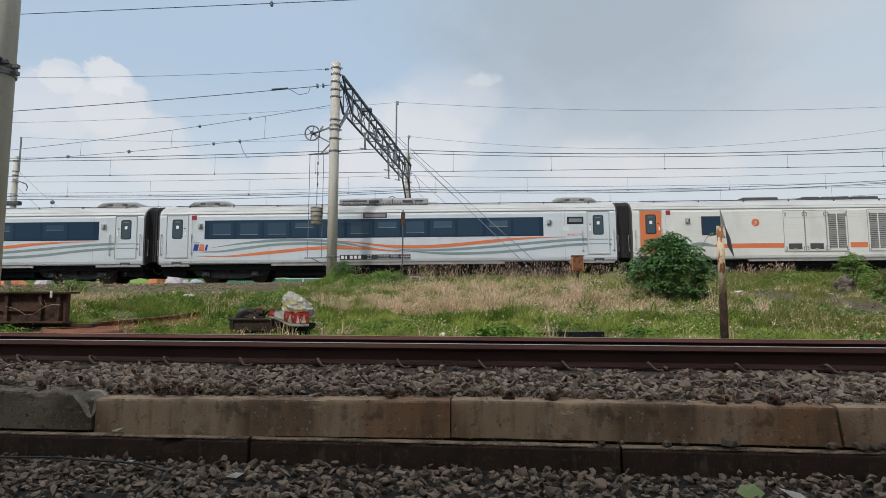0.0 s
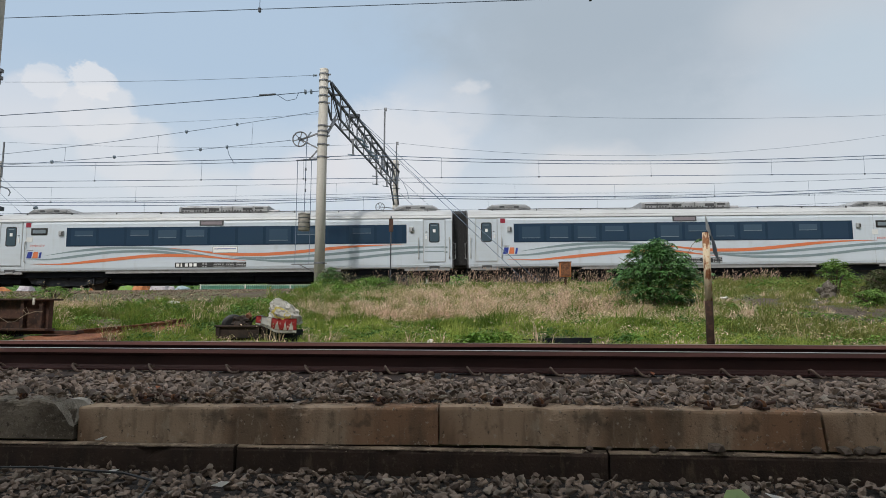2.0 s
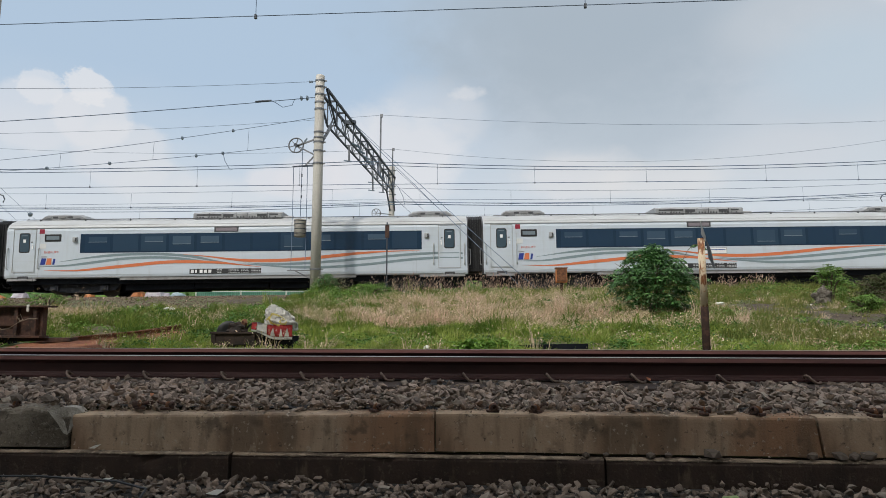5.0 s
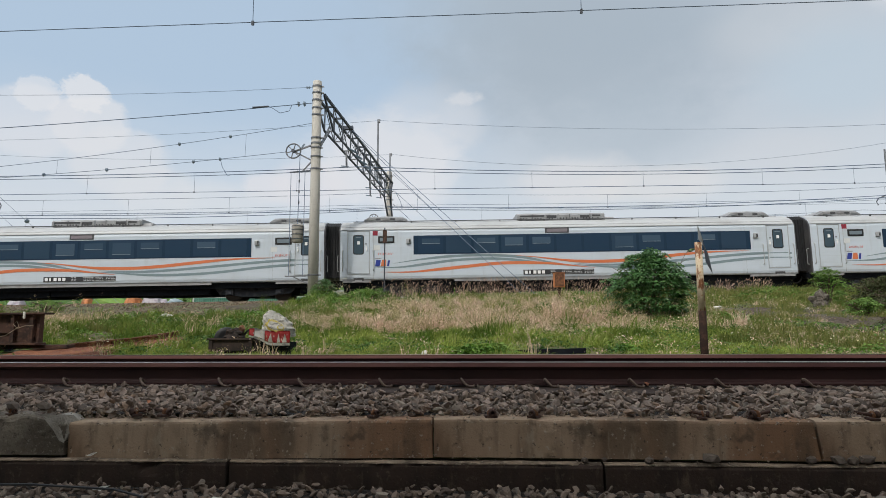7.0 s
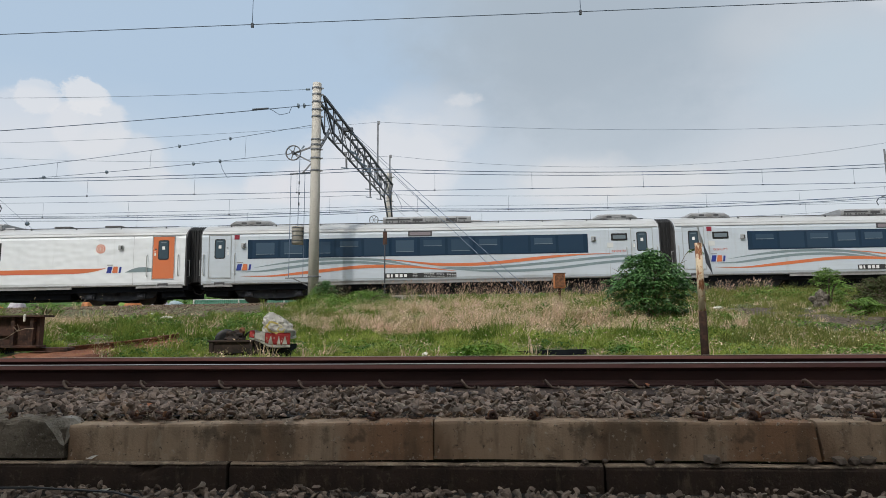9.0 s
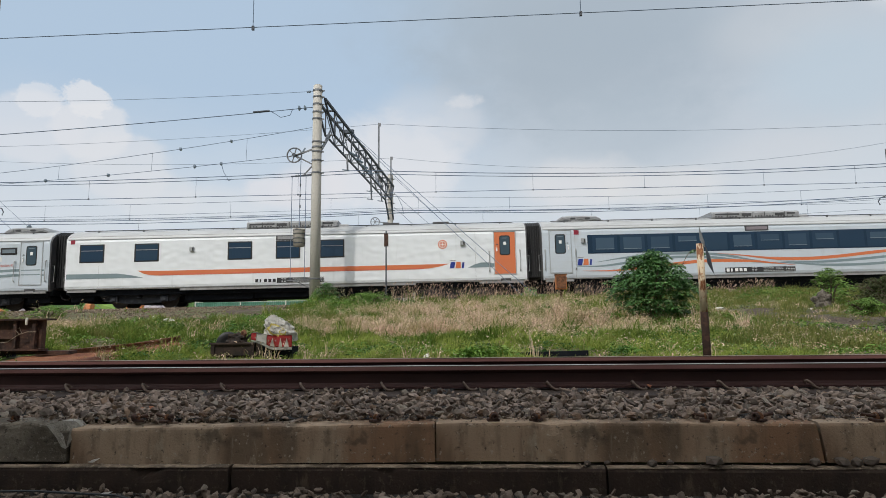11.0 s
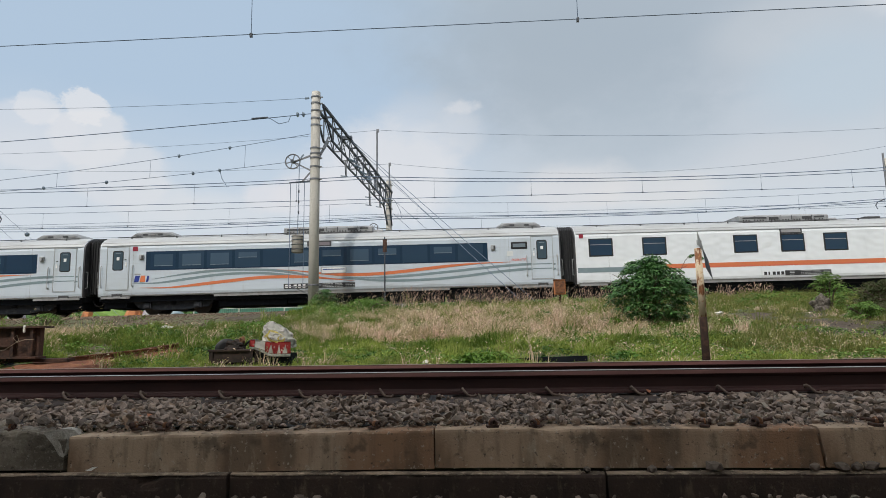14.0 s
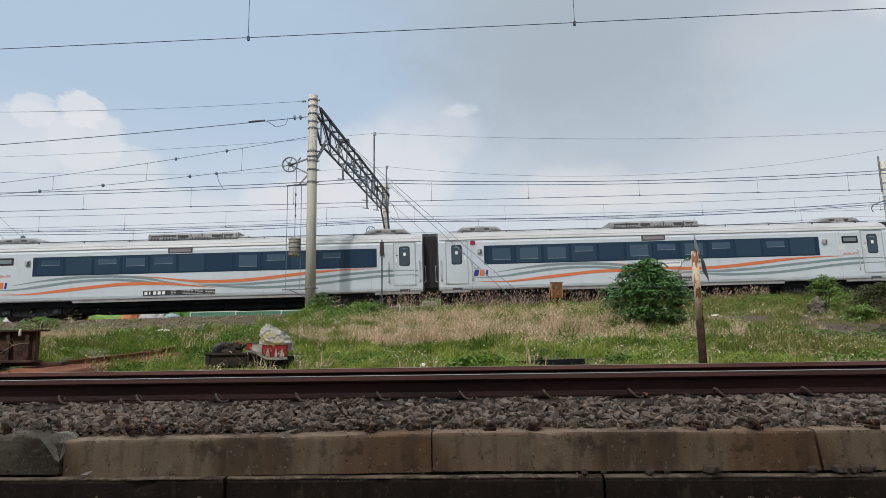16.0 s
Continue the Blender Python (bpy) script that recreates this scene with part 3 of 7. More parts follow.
def spring_clip():
    bm = bmesh.new()
    tube(bm, [(-0.02, 0.075, 0.012), (-0.062, 0.070, 0.040), (-0.083, 0.040, 0.070), (-0.080, 0.008, 0.079), (-0.062, -0.010, 0.064), (-0.030, -0.020, 0.034), (0.0, -0.024, 0.012), (0.035, -0.024, 0.002), (0.075, -0.020, 0.0), (0.098, -0.006, 0.006), (0.10, 0.025, 0.010)], 0.0155, 7)
    return bm


CLIP_X0 = -2.505
clip_mesh = mesh_of("clip", spring_clip(), "clip_rust", True)
pad_mesh = mesh_of("sleeper_body", boxes((-0.13, 0.13, -1.0, 1.0, -0.36, -0.172), bevel=0.02), "kerb_low")
for i in range(-10, 18):
    x = CLIP_X0 + 0.6 * i
    sl = empty("sleeper", (x, NEAR_Y + GAUGE / 2, 0), "concrete sleeper buried in dark crushed stone", "sleeper", "sleepers of the near track")
    share("sleeper_body", pad_mesh, sl, Matrix())
    for side in (-1, 1):
        share("clip", clip_mesh, sl, pose(0.0, side * (GAUGE / 2) + (-0.085 if side < 0 else -0.075), -0.166, 0, 0, 0) @ Matrix.Diagonal((0.52, 0.8, 0.66, 1)), "rusty spring clip")

# ---- kerb of concrete blocks ----


def block_mesh(length, depth, height, wear, seed, chamfer=0.0, lean=(0.0, 0.0)):
    """A cast block, x along the kerb from 0, front face at y = 0, top at z = 0; edges chipped by noise."""
    bm = bmesh.new()
    nx, nz, ny = max(6, int(length / 0.018)), 12, 7

    def sheet(place, nu, nv):
        g = [[bm.verts.new(place(i / nu, j / nv)) for j in range(nv + 1)] for i in range(nu + 1)]
        for a, b in zip(g, g[1:]):
            for j in range(nv):
                bm.faces.new((a[j], b[j], b[j + 1], a[j + 1]))

    sheet(lambda u, v: (u * length, 0, (v - 1) * height), nx, nz)
    sheet(lambda u, v: (u * length, v * depth, 0), nx, ny)
    sheet(lambda u, v: (0, (1 - v) * depth, (u - 1) * height), nz, ny)
    sheet(lambda u, v: (length, v * depth, (u - 1) * height), nz, ny)
    bmesh.ops.remove_doubles(bm, verts=bm.verts, dist=0.001)
    for v in bm.verts:
        x, y, z = v.co
        k = noise.noise((x * 3.1 + seed, y * 3, z * 3)) * 0.5 + noise.noise((x * 11 + seed, y * 11, z * 11)) * 0.35
        top_edge = max(0, 1 - (abs(z) + abs(y)) / 0.020)
        side_edge = max(0, 1 - min(x, length - x) / 0.05)
        v.co.y += 0.005 * k + top_edge * wear * (0.35 + 1.3 * max(0, k)) + side_edge * 0.003
        v.co.z += 0.006 * k * (1 if z > -0.02 else 0.3) - top_edge * wear * (0.4 + max(0, k * 1.2))
        chip = smooth01((noise.noise((x * 2.3 + seed * 1.7, 5, 1)) - 0.28) / 0.12) * max(0, 1 - (abs(z) + abs(y)) / 0.085) * (0.6 + 0.8 * noise.noise((x * 25, z * 25, seed)))
        v.co.y += chip * wear * 1.6
        v.co.z -= chip * wear * 1.3
        v.co.x += (lean[0] + (lean[1] - lean[0]) * x / length) * -z
        v.co.x += side_edge * 0.001 * (1 if x < length / 2 else -1) + 0.004 * k
        if chamfer and x > length - 0.22:
            v.co.z -= max(0, (x - (length - 0.22)) / 0.22) * chamfer * max(0, (z + height) / height)
    return mesh_of("kerb_block", bm, "kerb", False)


kerb = empty("kerb_upper", (0, 3.25, -0.207), "stained concrete edging blocks beside the near track", "kerb", kind="structure")
upper_joints = (-9.55, -7.60, -5.90, -4.05, -2.245, -0.255, 1.675, 3.75, 5.8, 7.75)
for i, (a, b) in enumerate(zip(upper_joints, upper_joints[1:])):
    old = i == 3
    me = block_mesh(b - a - 0.008, 0.16, 0.212 if old else 0.196, 0.011 if not old else 0.014, i * 7.3, 0.05 if old else 0.0, (0.14 if i == 6 else 0.0, 0.14 if i == 5 else 0.0))
    if old:
        me.materials.clear()
        me.materials.append(M["kerb_old"])
    share("block", me, kerb, pose(a + 0.004, -0.012 if old else 0.004 * (i % 3), (0.008 if old else (0.0, 0.004, -0.004, 0.0, -0.027, -0.004, -0.010)[i % 7]), 0, (-0.55 if i == 4 else 0.25 if i == 5 else 0.15 * (i % 3 - 1)), 0),
          "older grey block with a broken corner" if old else "")
kerb.rotation_euler = (0, -0.0020, 0)
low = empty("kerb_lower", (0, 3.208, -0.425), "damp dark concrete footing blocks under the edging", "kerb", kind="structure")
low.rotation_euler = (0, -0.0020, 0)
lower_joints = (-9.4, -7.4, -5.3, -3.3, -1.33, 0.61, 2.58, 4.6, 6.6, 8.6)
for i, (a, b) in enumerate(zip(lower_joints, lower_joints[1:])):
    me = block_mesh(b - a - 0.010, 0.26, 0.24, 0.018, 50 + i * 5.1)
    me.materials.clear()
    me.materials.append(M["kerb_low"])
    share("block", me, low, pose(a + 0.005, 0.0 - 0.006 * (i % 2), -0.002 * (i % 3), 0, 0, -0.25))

# the old block's broken end: a paler fracture face leaning back from the corner
bm = bmesh.new()
edge = [(-0.125, -0.020, -0.004), (-0.045, -0.002, 0.014), (0.012, 0.030, 0.004), (0.040, 0.034, -0.022), (0.022, 0.016, -0.062), (-0.008, -0.013, -0.135), (-0.030, -0.020, -0.120), (-0.062, -0.021, -0.070)]
front = [bm.verts.new(p) for p in edge]
back = [bm.verts.new((x - 0.01, 0.10, z - 0.004)) for x, y, z in edge]
mid = bm.verts.new((-0.025, -0.006, -0.045))
for k in range(len(edge)):
    n = (k + 1) % len(edge)
    bm.faces.new((front[k], front[n], mid))
    bm.faces.new((front[n], front[k], back[k], back[n]))
bmesh.ops.recalc_face_normals(bm, faces=bm.faces[:])
share("broken_corner", mesh_of("broken_corner", bm, "fracture"), kerb, pose(-2.245, 0, 0), "pale fractured corner of the old block")

# ---- ballast ----
rng = np.random.default_rng(11)


def strew(n, x0, x1, y0, y1, z, smin, smax, layers=2):
    pts, size = [], []
    for _ in range(n):
        x, y = rng.uniform(x0, x1), rng.uniform(y0, y1)
        pts.append((x, y, z(x, y) + rng.uniform(-0.040, 0.024)))
        size.append(smin + (smax - smin) * rng.beta(2, 2.4))
    return pts, size


def track_z(x, y):
    base = -0.205 + 0.018 * smooth01((y - 3.4) / 0.5) + 0.018 * noise.noise((x * 1.4, y * 1.4, 2.0))
    dip = 0.022 * max(0.0, 1 - abs((x - CLIP_X0 + 0.3) % 0.6 - 0.3) / 0.15) * smooth01((y - 4.1) / 0.25)
    return base - dip


pts, size = strew(11500, -6.2, 5.4, 3.36, 4.50, track_z, 0.034, 0.080)
more, msize = strew(1500, -6.2, 5.4, 4.60, 5.62, lambda x, y: -0.2, 0.03, 0.07)
spill, ssize = strew(560, -6.2, 5.4, 3.315, 3.42, lambda x, y: -0.172, 0.03, 0.065)
v, f = stones(pts + more + spill, size + msize + ssize, rng)
bulk("track_ballast", v, f, "stone", "dark grey-brown crushed stone around the near track", "ballast")
pts, size = strew(12500, -4.0, 3.6, 1.7, 3.16, lambda x, y: -0.545 + 0.02 * noise.noise((x * 2, y * 2, 5)) - 0.02 * (3.16 - y), 0.026, 0.064)
more, msize = strew(7000, -7.0, 7.0, -4.5, 1.75, lambda x, y: -0.58 + 0.02 * noise.noise((x * 2, y * 2, 5)), 0.04, 0.085)
pts, size = pts + more, size + msize
v, f = stones(pts, size, rng)
bulk("path_ballast", v, f, "path_stone", "loose dark crushed stone below the edging blocks", "ballast")
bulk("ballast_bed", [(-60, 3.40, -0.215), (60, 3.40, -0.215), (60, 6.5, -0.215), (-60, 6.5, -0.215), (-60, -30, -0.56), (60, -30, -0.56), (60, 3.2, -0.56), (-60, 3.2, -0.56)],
     [(0, 1, 2, 3), (4, 5, 6, 7)], "bed", "bed of the near track, shade between the stones put into its colour", "ballast bed", "structure")
# Thin strips paint the footing's top edge as bright as if lit from above.
for i, (a, b) in enumerate(zip(lower_joints, lower_joints[1:])):
    me = block_mesh(b - a - 0.010, 0.050, 0.006, 0.008, 90 + i * 3.7)
    me.materials.clear()
    me.materials.append(M["cap"])
    share("mortar_cap", me, low, pose(a + 0.005, 0.001 - 0.006 * (i % 2), 0.004 - 0.002 * (i % 3), 0, 0, -0.25), "worn ledge strip with light from above put into its pale colour")
# Crumbs on the ledge, kept pale so they carry its light too.
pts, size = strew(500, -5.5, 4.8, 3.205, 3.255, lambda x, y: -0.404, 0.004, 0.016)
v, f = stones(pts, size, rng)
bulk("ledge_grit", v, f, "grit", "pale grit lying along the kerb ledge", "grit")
pts, size = strew(2600, -5.5, 4.8, 3.262, 3.40, lambda x, y: -0.196, 0.004, 0.018)
v, f = stones(pts, size, rng)
bulk("kerb_grit", v, f, "grit", "pale grit lying on the edging blocks", "grit")
# stones that have rolled onto the edging
for k, (x, y, z, sz) in enumerate(((-2.42, 3.29, -0.16, 0.03), (-2.6, 3.3, -0.16, 0.03), (1.15, 3.222, -0.392, 0.034), (1.63, 3.226, -0.400, 0.024), (1.76, 3.224, -0.396, 0.031), (1.83, 3.226, -0.400, 0.026),
                                 (1.90, 3.222, -0.395, 0.032), (0.62, 3.226, -0.408, 0.016), (0.84, 3.226, -0.408, 0.02), (0.93, 3.226, -0.408, 0.017), (0.52, 3.226, -0.408, 0.019), (2.03, 3.226, -0.402, 0.024))):
    bm = bmesh.new()
    bmesh.ops.create_icosphere(bm, subdivisions=1, radius=sz)
    for v in bm.verts:
        v.co = Vector((v.co.x * 1.25, v.co.y, v.co.z * 0.85)) * (1 + 0.55 * noise.noise(v.co * 30 + Vector((k * 3.3, 0, 0))))
    ob = tagged(new("stone", mesh_of("stone", bm, "path_stone")), "single dark stone lying on the edging blocks", "stone", "stray stones")
    ob.location = (x, y, z)

# discarded rail fastenings along the back of the edging
def old_fastening(x, turn, seed):
    """A rusty screw spike: ring head towards the path, washer and stub of the shank behind it."""
    b = empty("rail_screw", (x, 3.285, -0.188), "discarded rusty rail screw lying on the edging", "rail screw", "discarded fastenings", rz=turn)
    k = 0.52 + 0.25 * ((seed * 37) % 10) / 10
    bm = bmesh.new()
    hoop(bm, 0.019 * k, 0.011 * k, 14)
    part("ring_head", bm, "dark_rust", b)
    part("washer", lathe(bmesh.new(), [(0.012, -0.004), (0.034 * k, -0.005), (0.036 * k, 0.003), (0.012, 0.005)], 12, pose(0, 0.022, -0.004, 84, 0, 6)), "rust", b)
    part("shank", rod(bmesh.new(), (0, 0.015, -0.002), (0.02, 0.10, 0.010), 0.012 * k, 0.009, 8), "dark_rust", b)
    part("plate", boxes((-0.050 * k, 0.040 * k, 0.0, 0.05, -0.026, -0.012), bevel=0.004), "dark_rust", b, "rusty bent clip plate")


for i, x in enumerate((-2.58, -1.91, -1.70, -0.558, 0.055, 0.263, 1.16, 1.387, 2.0)):
    old_fastening(x, (65, -50, 80, 55, 8, -35, 70, -60, 85)[i], i)

# ---- unseen tall wall added behind the camera, sized to cast the near track's shade ----
tagged(part("shade_wall", boxes((-70, 70, -7.0, -6.0, -0.6, 17.4)), "roof_shade"), "plain tall unseen wall added behind to shade the near track", "wall", kind="structure")

# ---- the train ----
PITCH_LEN = 20.92


def along(t):
    """Metres that the train has gone along its line."""
    return -14.216 + 7.0566 * t + 0.03255 * t * t - 0.00081 * t ** 3


def ribbon(ctrl, thick, y=-1.506, taper=(0.15, 0.15), n=44):
    """A painted stripe on the near side, through (x, z) points, thinning towards its ends."""
    xs, zs = [c[0] for c in ctrl], [c[1] for c in ctrl]
    bm, prev = bmesh.new(), None
    # smooth through the points
    t = np.linspace(0, len(xs) - 1, n)
    kx, kz = [], []
    for u in t:
        i = min(int(u), len(xs) - 2)
        w = u - i
        p = [max(0, i - 1), i, i + 1, min(len(xs) - 1, i + 2)]
        h = (-0.5 * w + w * w - 0.5 * w ** 3, 1 - 2.5 * w * w + 1.5 * w ** 3, 0.5 * w + 2 * w * w - 1.5 * w ** 3, -0.5 * w * w + 0.5 * w ** 3)
        kx.append(sum(a * xs[b] for a, b in zip(h, p)))
        kz.append(sum(a * zs[b] for a, b in zip(h, p)))
    for i in range(n):
        u = i / (n - 1)
        w = thick / 2 * min(1, (u + 0.01) / max(taper[0], 0.001), (1.01 - u) / max(taper[1], 0.001))
        cur = [bm.verts.new((kx[i], y, kz[i] - w)), bm.verts.new((kx[i], y, kz[i] + w))]
        if prev:
            bm.faces.new((prev[0], cur[0], cur[1], prev[1]))
        prev = cur
    return bm


SHELL = [(-1.46, 0.80), (-1.50, 0.95), (-1.50, 2.90), (-1.47, 3.02), (-1.38, 3.17), (-1.2, 3.31), (-0.95, 3.43), (-0.6, 3.52), (-0.25, 3.56), (0.25, 3.56), (0.6, 3.52),
         (0.95, 3.43), (1.2, 3.31), (1.38, 3.17), (1.47, 3.02), (1.50, 2.90), (1.50, 0.95), (1.46, 0.80)]
ROOF_LINE = [(y, z + 0.006) for y, z in SHELL[3:15]] + [(1.42, 3.0), (-1.42, 3.0)]


def rounded(bm, x0, x1, z0, z1, y0, y1, r, seg=4):
    """A flat plate in the side's plane with round corners."""
    pts = []
    for cx, cz, q in ((x1 - r, z1 - r, 0), (x0 + r, z1 - r, 1), (x0 + r, z0 + r, 2), (x1 - r, z0 + r, 3)):
        for k in range(seg + 1):
            a = (q + k / seg) * math.pi / 2
            pts.append((cx + r * math.cos(a), cz + r * math.sin(a)))
    lo = [bm.verts.new((x, y0, z)) for x, z in pts]
    hi = [bm.verts.new((x, y1, z)) for x, z in pts]
    n = len(pts)
    bm.faces.new(lo)
    bm.faces.new(hi[::-1])
    for i in range(n):
        bm.faces.new((lo[i], hi[i], hi[(i + 1) % n], lo[(i + 1) % n]))
    bmesh.ops.recalc_face_normals(bm, faces=bm.faces)
    return bm


def side_shape(pts, y):
    """A painted field on the near side from its (metres past the first door, height) outline."""
    bm = bmesh.new()
    f = bm.faces.new([bm.verts.new((x - 9.3, y, z)) for x, z in pts])
    bmesh.ops.triangulate(bm, faces=[f])
    return bm


def add_door(car, xc, paint):
    d = part("door", boxes((xc - 0.46, xc + 0.46, -1.508, -1.46, 1.10, 2.95), bevel=0.012), paint, car, "orange plug door" if paint == "orange" else "white plug door")
    bm = boxes((xc - 0.495, xc - 0.470, -1.516, -1.45, 1.06, 2.99), (xc + 0.470, xc + 0.495, -1.516, -1.45, 1.06, 2.99), (xc - 0.469, xc + 0.469, -1.516, -1.45, 2.962, 2.99), (xc - 0.469, xc + 0.469, -1.516, -1.45, 1.06, 1.088))
    part("door_frame", bm, "silver", d)
    part("door_window", rounded(bmesh.new(), xc - 0.235, xc + 0.235, 1.93, 2.80, -1.514, -1.50, 0.09), "rubber", d, "dark rubber-framed door window")
    part("door_glass", rounded(bmesh.new(), xc - 0.195, xc + 0.195, 1.97, 2.76, -1.519, -1.513, 0.07), "door_pane", d, "dark bluish door glass")
    part("notice", boxes((xc - 0.06, xc + 0.06, -1.523, -1.520, 2.38, 2.52)), "white_mark", d, "small white notice")
    part("top_notice", boxes((xc - 0.12, xc + 0.12, -1.523, -1.520, 2.67, 2.70)), "sill_line", d)
    side = 1 if xc < 0 else -1
    part("door_handle", boxes((xc + side * 0.36 - 0.03, xc + side * 0.36 + 0.03, -1.535, -1.507, 2.10, 2.24), (xc + side * 0.36 - 0.05, xc + side * 0.36 + 0.02, -1.53, -1.507, 2.27, 2.30), bevel=0.006), "white_mark", d, "pale door handle")
    part("lock", boxes((xc + side * 0.33 - 0.05, xc + side * 0.33 + 0.03, -1.517, -1.507, 2.38, 2.42)), "ac_dark", d)
    for dx in (-0.70, 0.66):
        bm = tube(bmesh.new(), [(xc + dx, -1.50, 1.22), (xc + dx, -1.57, 1.27), (xc + dx, -1.57, 2.10), (xc + dx, -1.50, 2.15)], 0.024, 6)
        part("handrail", bm, "ac_light", car, "grey grab rail")
    part("step", boxes((xc - 0.42, xc + 0.42, -1.50, -1.2, 0.70, 0.775), (xc - 0.16, xc + 0.16, -1.52, -1.45, 0.72, 0.80)), "skirt", car)
    part("step_well", boxes((xc - 0.22, xc + 0.22, -1.506, -1.47, 0.78, 0.90)), "ac_dark", car)


def add_lamp(car, x, z):
    part("side_lamp", boxes((x - 0.10, x + 0.10, -1.58, -1.49, z - 0.11, z + 0.11), bevel=0.03), "silver", car, "small grey side lamp housing")
    part("side_lamp_lens", boxes((x + 0.02, x + 0.085, -1.592, -1.575, z - 0.08, z + 0.06)), "ac_dark", car)


def add_logo(car, x, z):
    """The operator's mark as plain shapes: two leaning blue bars and an orange wedge."""
    def slab(pts, y):
        bm = bmesh.new()
        lo = [bm.verts.new((x + a, y, z + c)) for a, c in pts]
        hi = [bm.verts.new((x + a, y + 0.006, z + c)) for a, c in pts]
        bm.faces.new(lo)
        bm.faces.new(hi[::-1])
        for i in range(len(pts)):
            bm.faces.new((lo[i], hi[i], hi[(i + 1) % len(pts)], lo[(i + 1) % len(pts)]))
        bmesh.ops.recalc_face_normals(bm, faces=bm.faces)
        return bm

    part("mark_blue", slab([(0.0, -0.14), (0.20, -0.14), (0.26, 0.14), (0.06, 0.14)], -1.511), "blue", car, "leaning blue bar of the painted mark")
    part("mark_orange", slab([(0.25, -0.14), (0.49, -0.14), (0.49, 0.14), (0.31, 0.14)], -1.511), "orange", car, "orange wedge of the painted mark")
    part("mark_bar", slab([(0.53, -0.14), (0.62, -0.14), (0.66, 0.12), (0.57, 0.12)], -1.511), "blue", car)
    part("mark_caption", boxes((x + 0.02, x + 0.28, -1.509, -1.502, z + 0.19, z + 0.225)), "skirt", car)


def add_small_window(car, x):
    w = part("small_window", boxes((x - 0.36, x + 0.36, -1.515, -1.48, 2.42, 2.74), bevel=0.03), "rubber", car, "small frosted washroom window")
    part("small_window_glass", boxes((x - 0.28, x + 0.28, -1.520, -1.514, 2.50, 2.66)), "sill_line", w)


def add_wording(car, text, x, z, size, material="letter_red"):
    cu = bpy.data.curves.new("lettering", "FONT")
    cu.body, cu.size, cu.extrude = text, size, 0.001
    tmp = bpy.data.objects.new("lettering", cu)
    scene.collection.objects.link(tmp)
    dg = bpy.context.evaluated_depsgraph_get()
    me = bpy.data.meshes.new_from_object(tmp.evaluated_get(dg))
    bpy.data.objects.remove(tmp)
    me.materials.clear()
    me.materials.append(M[material])
    ob = new("lettering", me)
    ob.parent = car
    ob.matrix_basis = pose(x, -1.507, z, 90, 0, 0)
    return ob


def add_numbers(car, x0, x1, z0, z1, dark=True):
    """The data panel: a black field with unreadable light bars; on white, dark bars."""
    part("data_panel", boxes((x0 if dark else x0 + 1.0, x1, -1.506, -1.501, z0, z1)), "black_mark", car, "black data panel")
    r = random.Random(5)
    for i, w in enumerate((0.13, 0.07, 0.13, 0.13, 0.13)):
        x = x0 + 0.06 + i * 0.19
        part("number_bar", boxes((x, x + w, -1.509, -1.504, z0 + 0.04, z1 - 0.04)), "white_mark" if dark else "black_mark", car)
    bm = bmesh.new()
    for a, b in ((1.2, 1.45), (1.7, 2.2), (2.25, 2.6), (2.7, 3.1)):
        for zz in (z0 + 0.03, z0 + 0.10, z0 + 0.17):
            x = x0 + a
            while x < x0 + b - 0.06:
                w = r.uniform(0.04, 0.1)
                box(bm, x, min(x + w, x0 + b), -1.509, -1.504, zz, zz + 0.026)
                x += w + 0.03
    tagged(part("data_lines", bm, "door_frame_grey", car), kind="stuff")


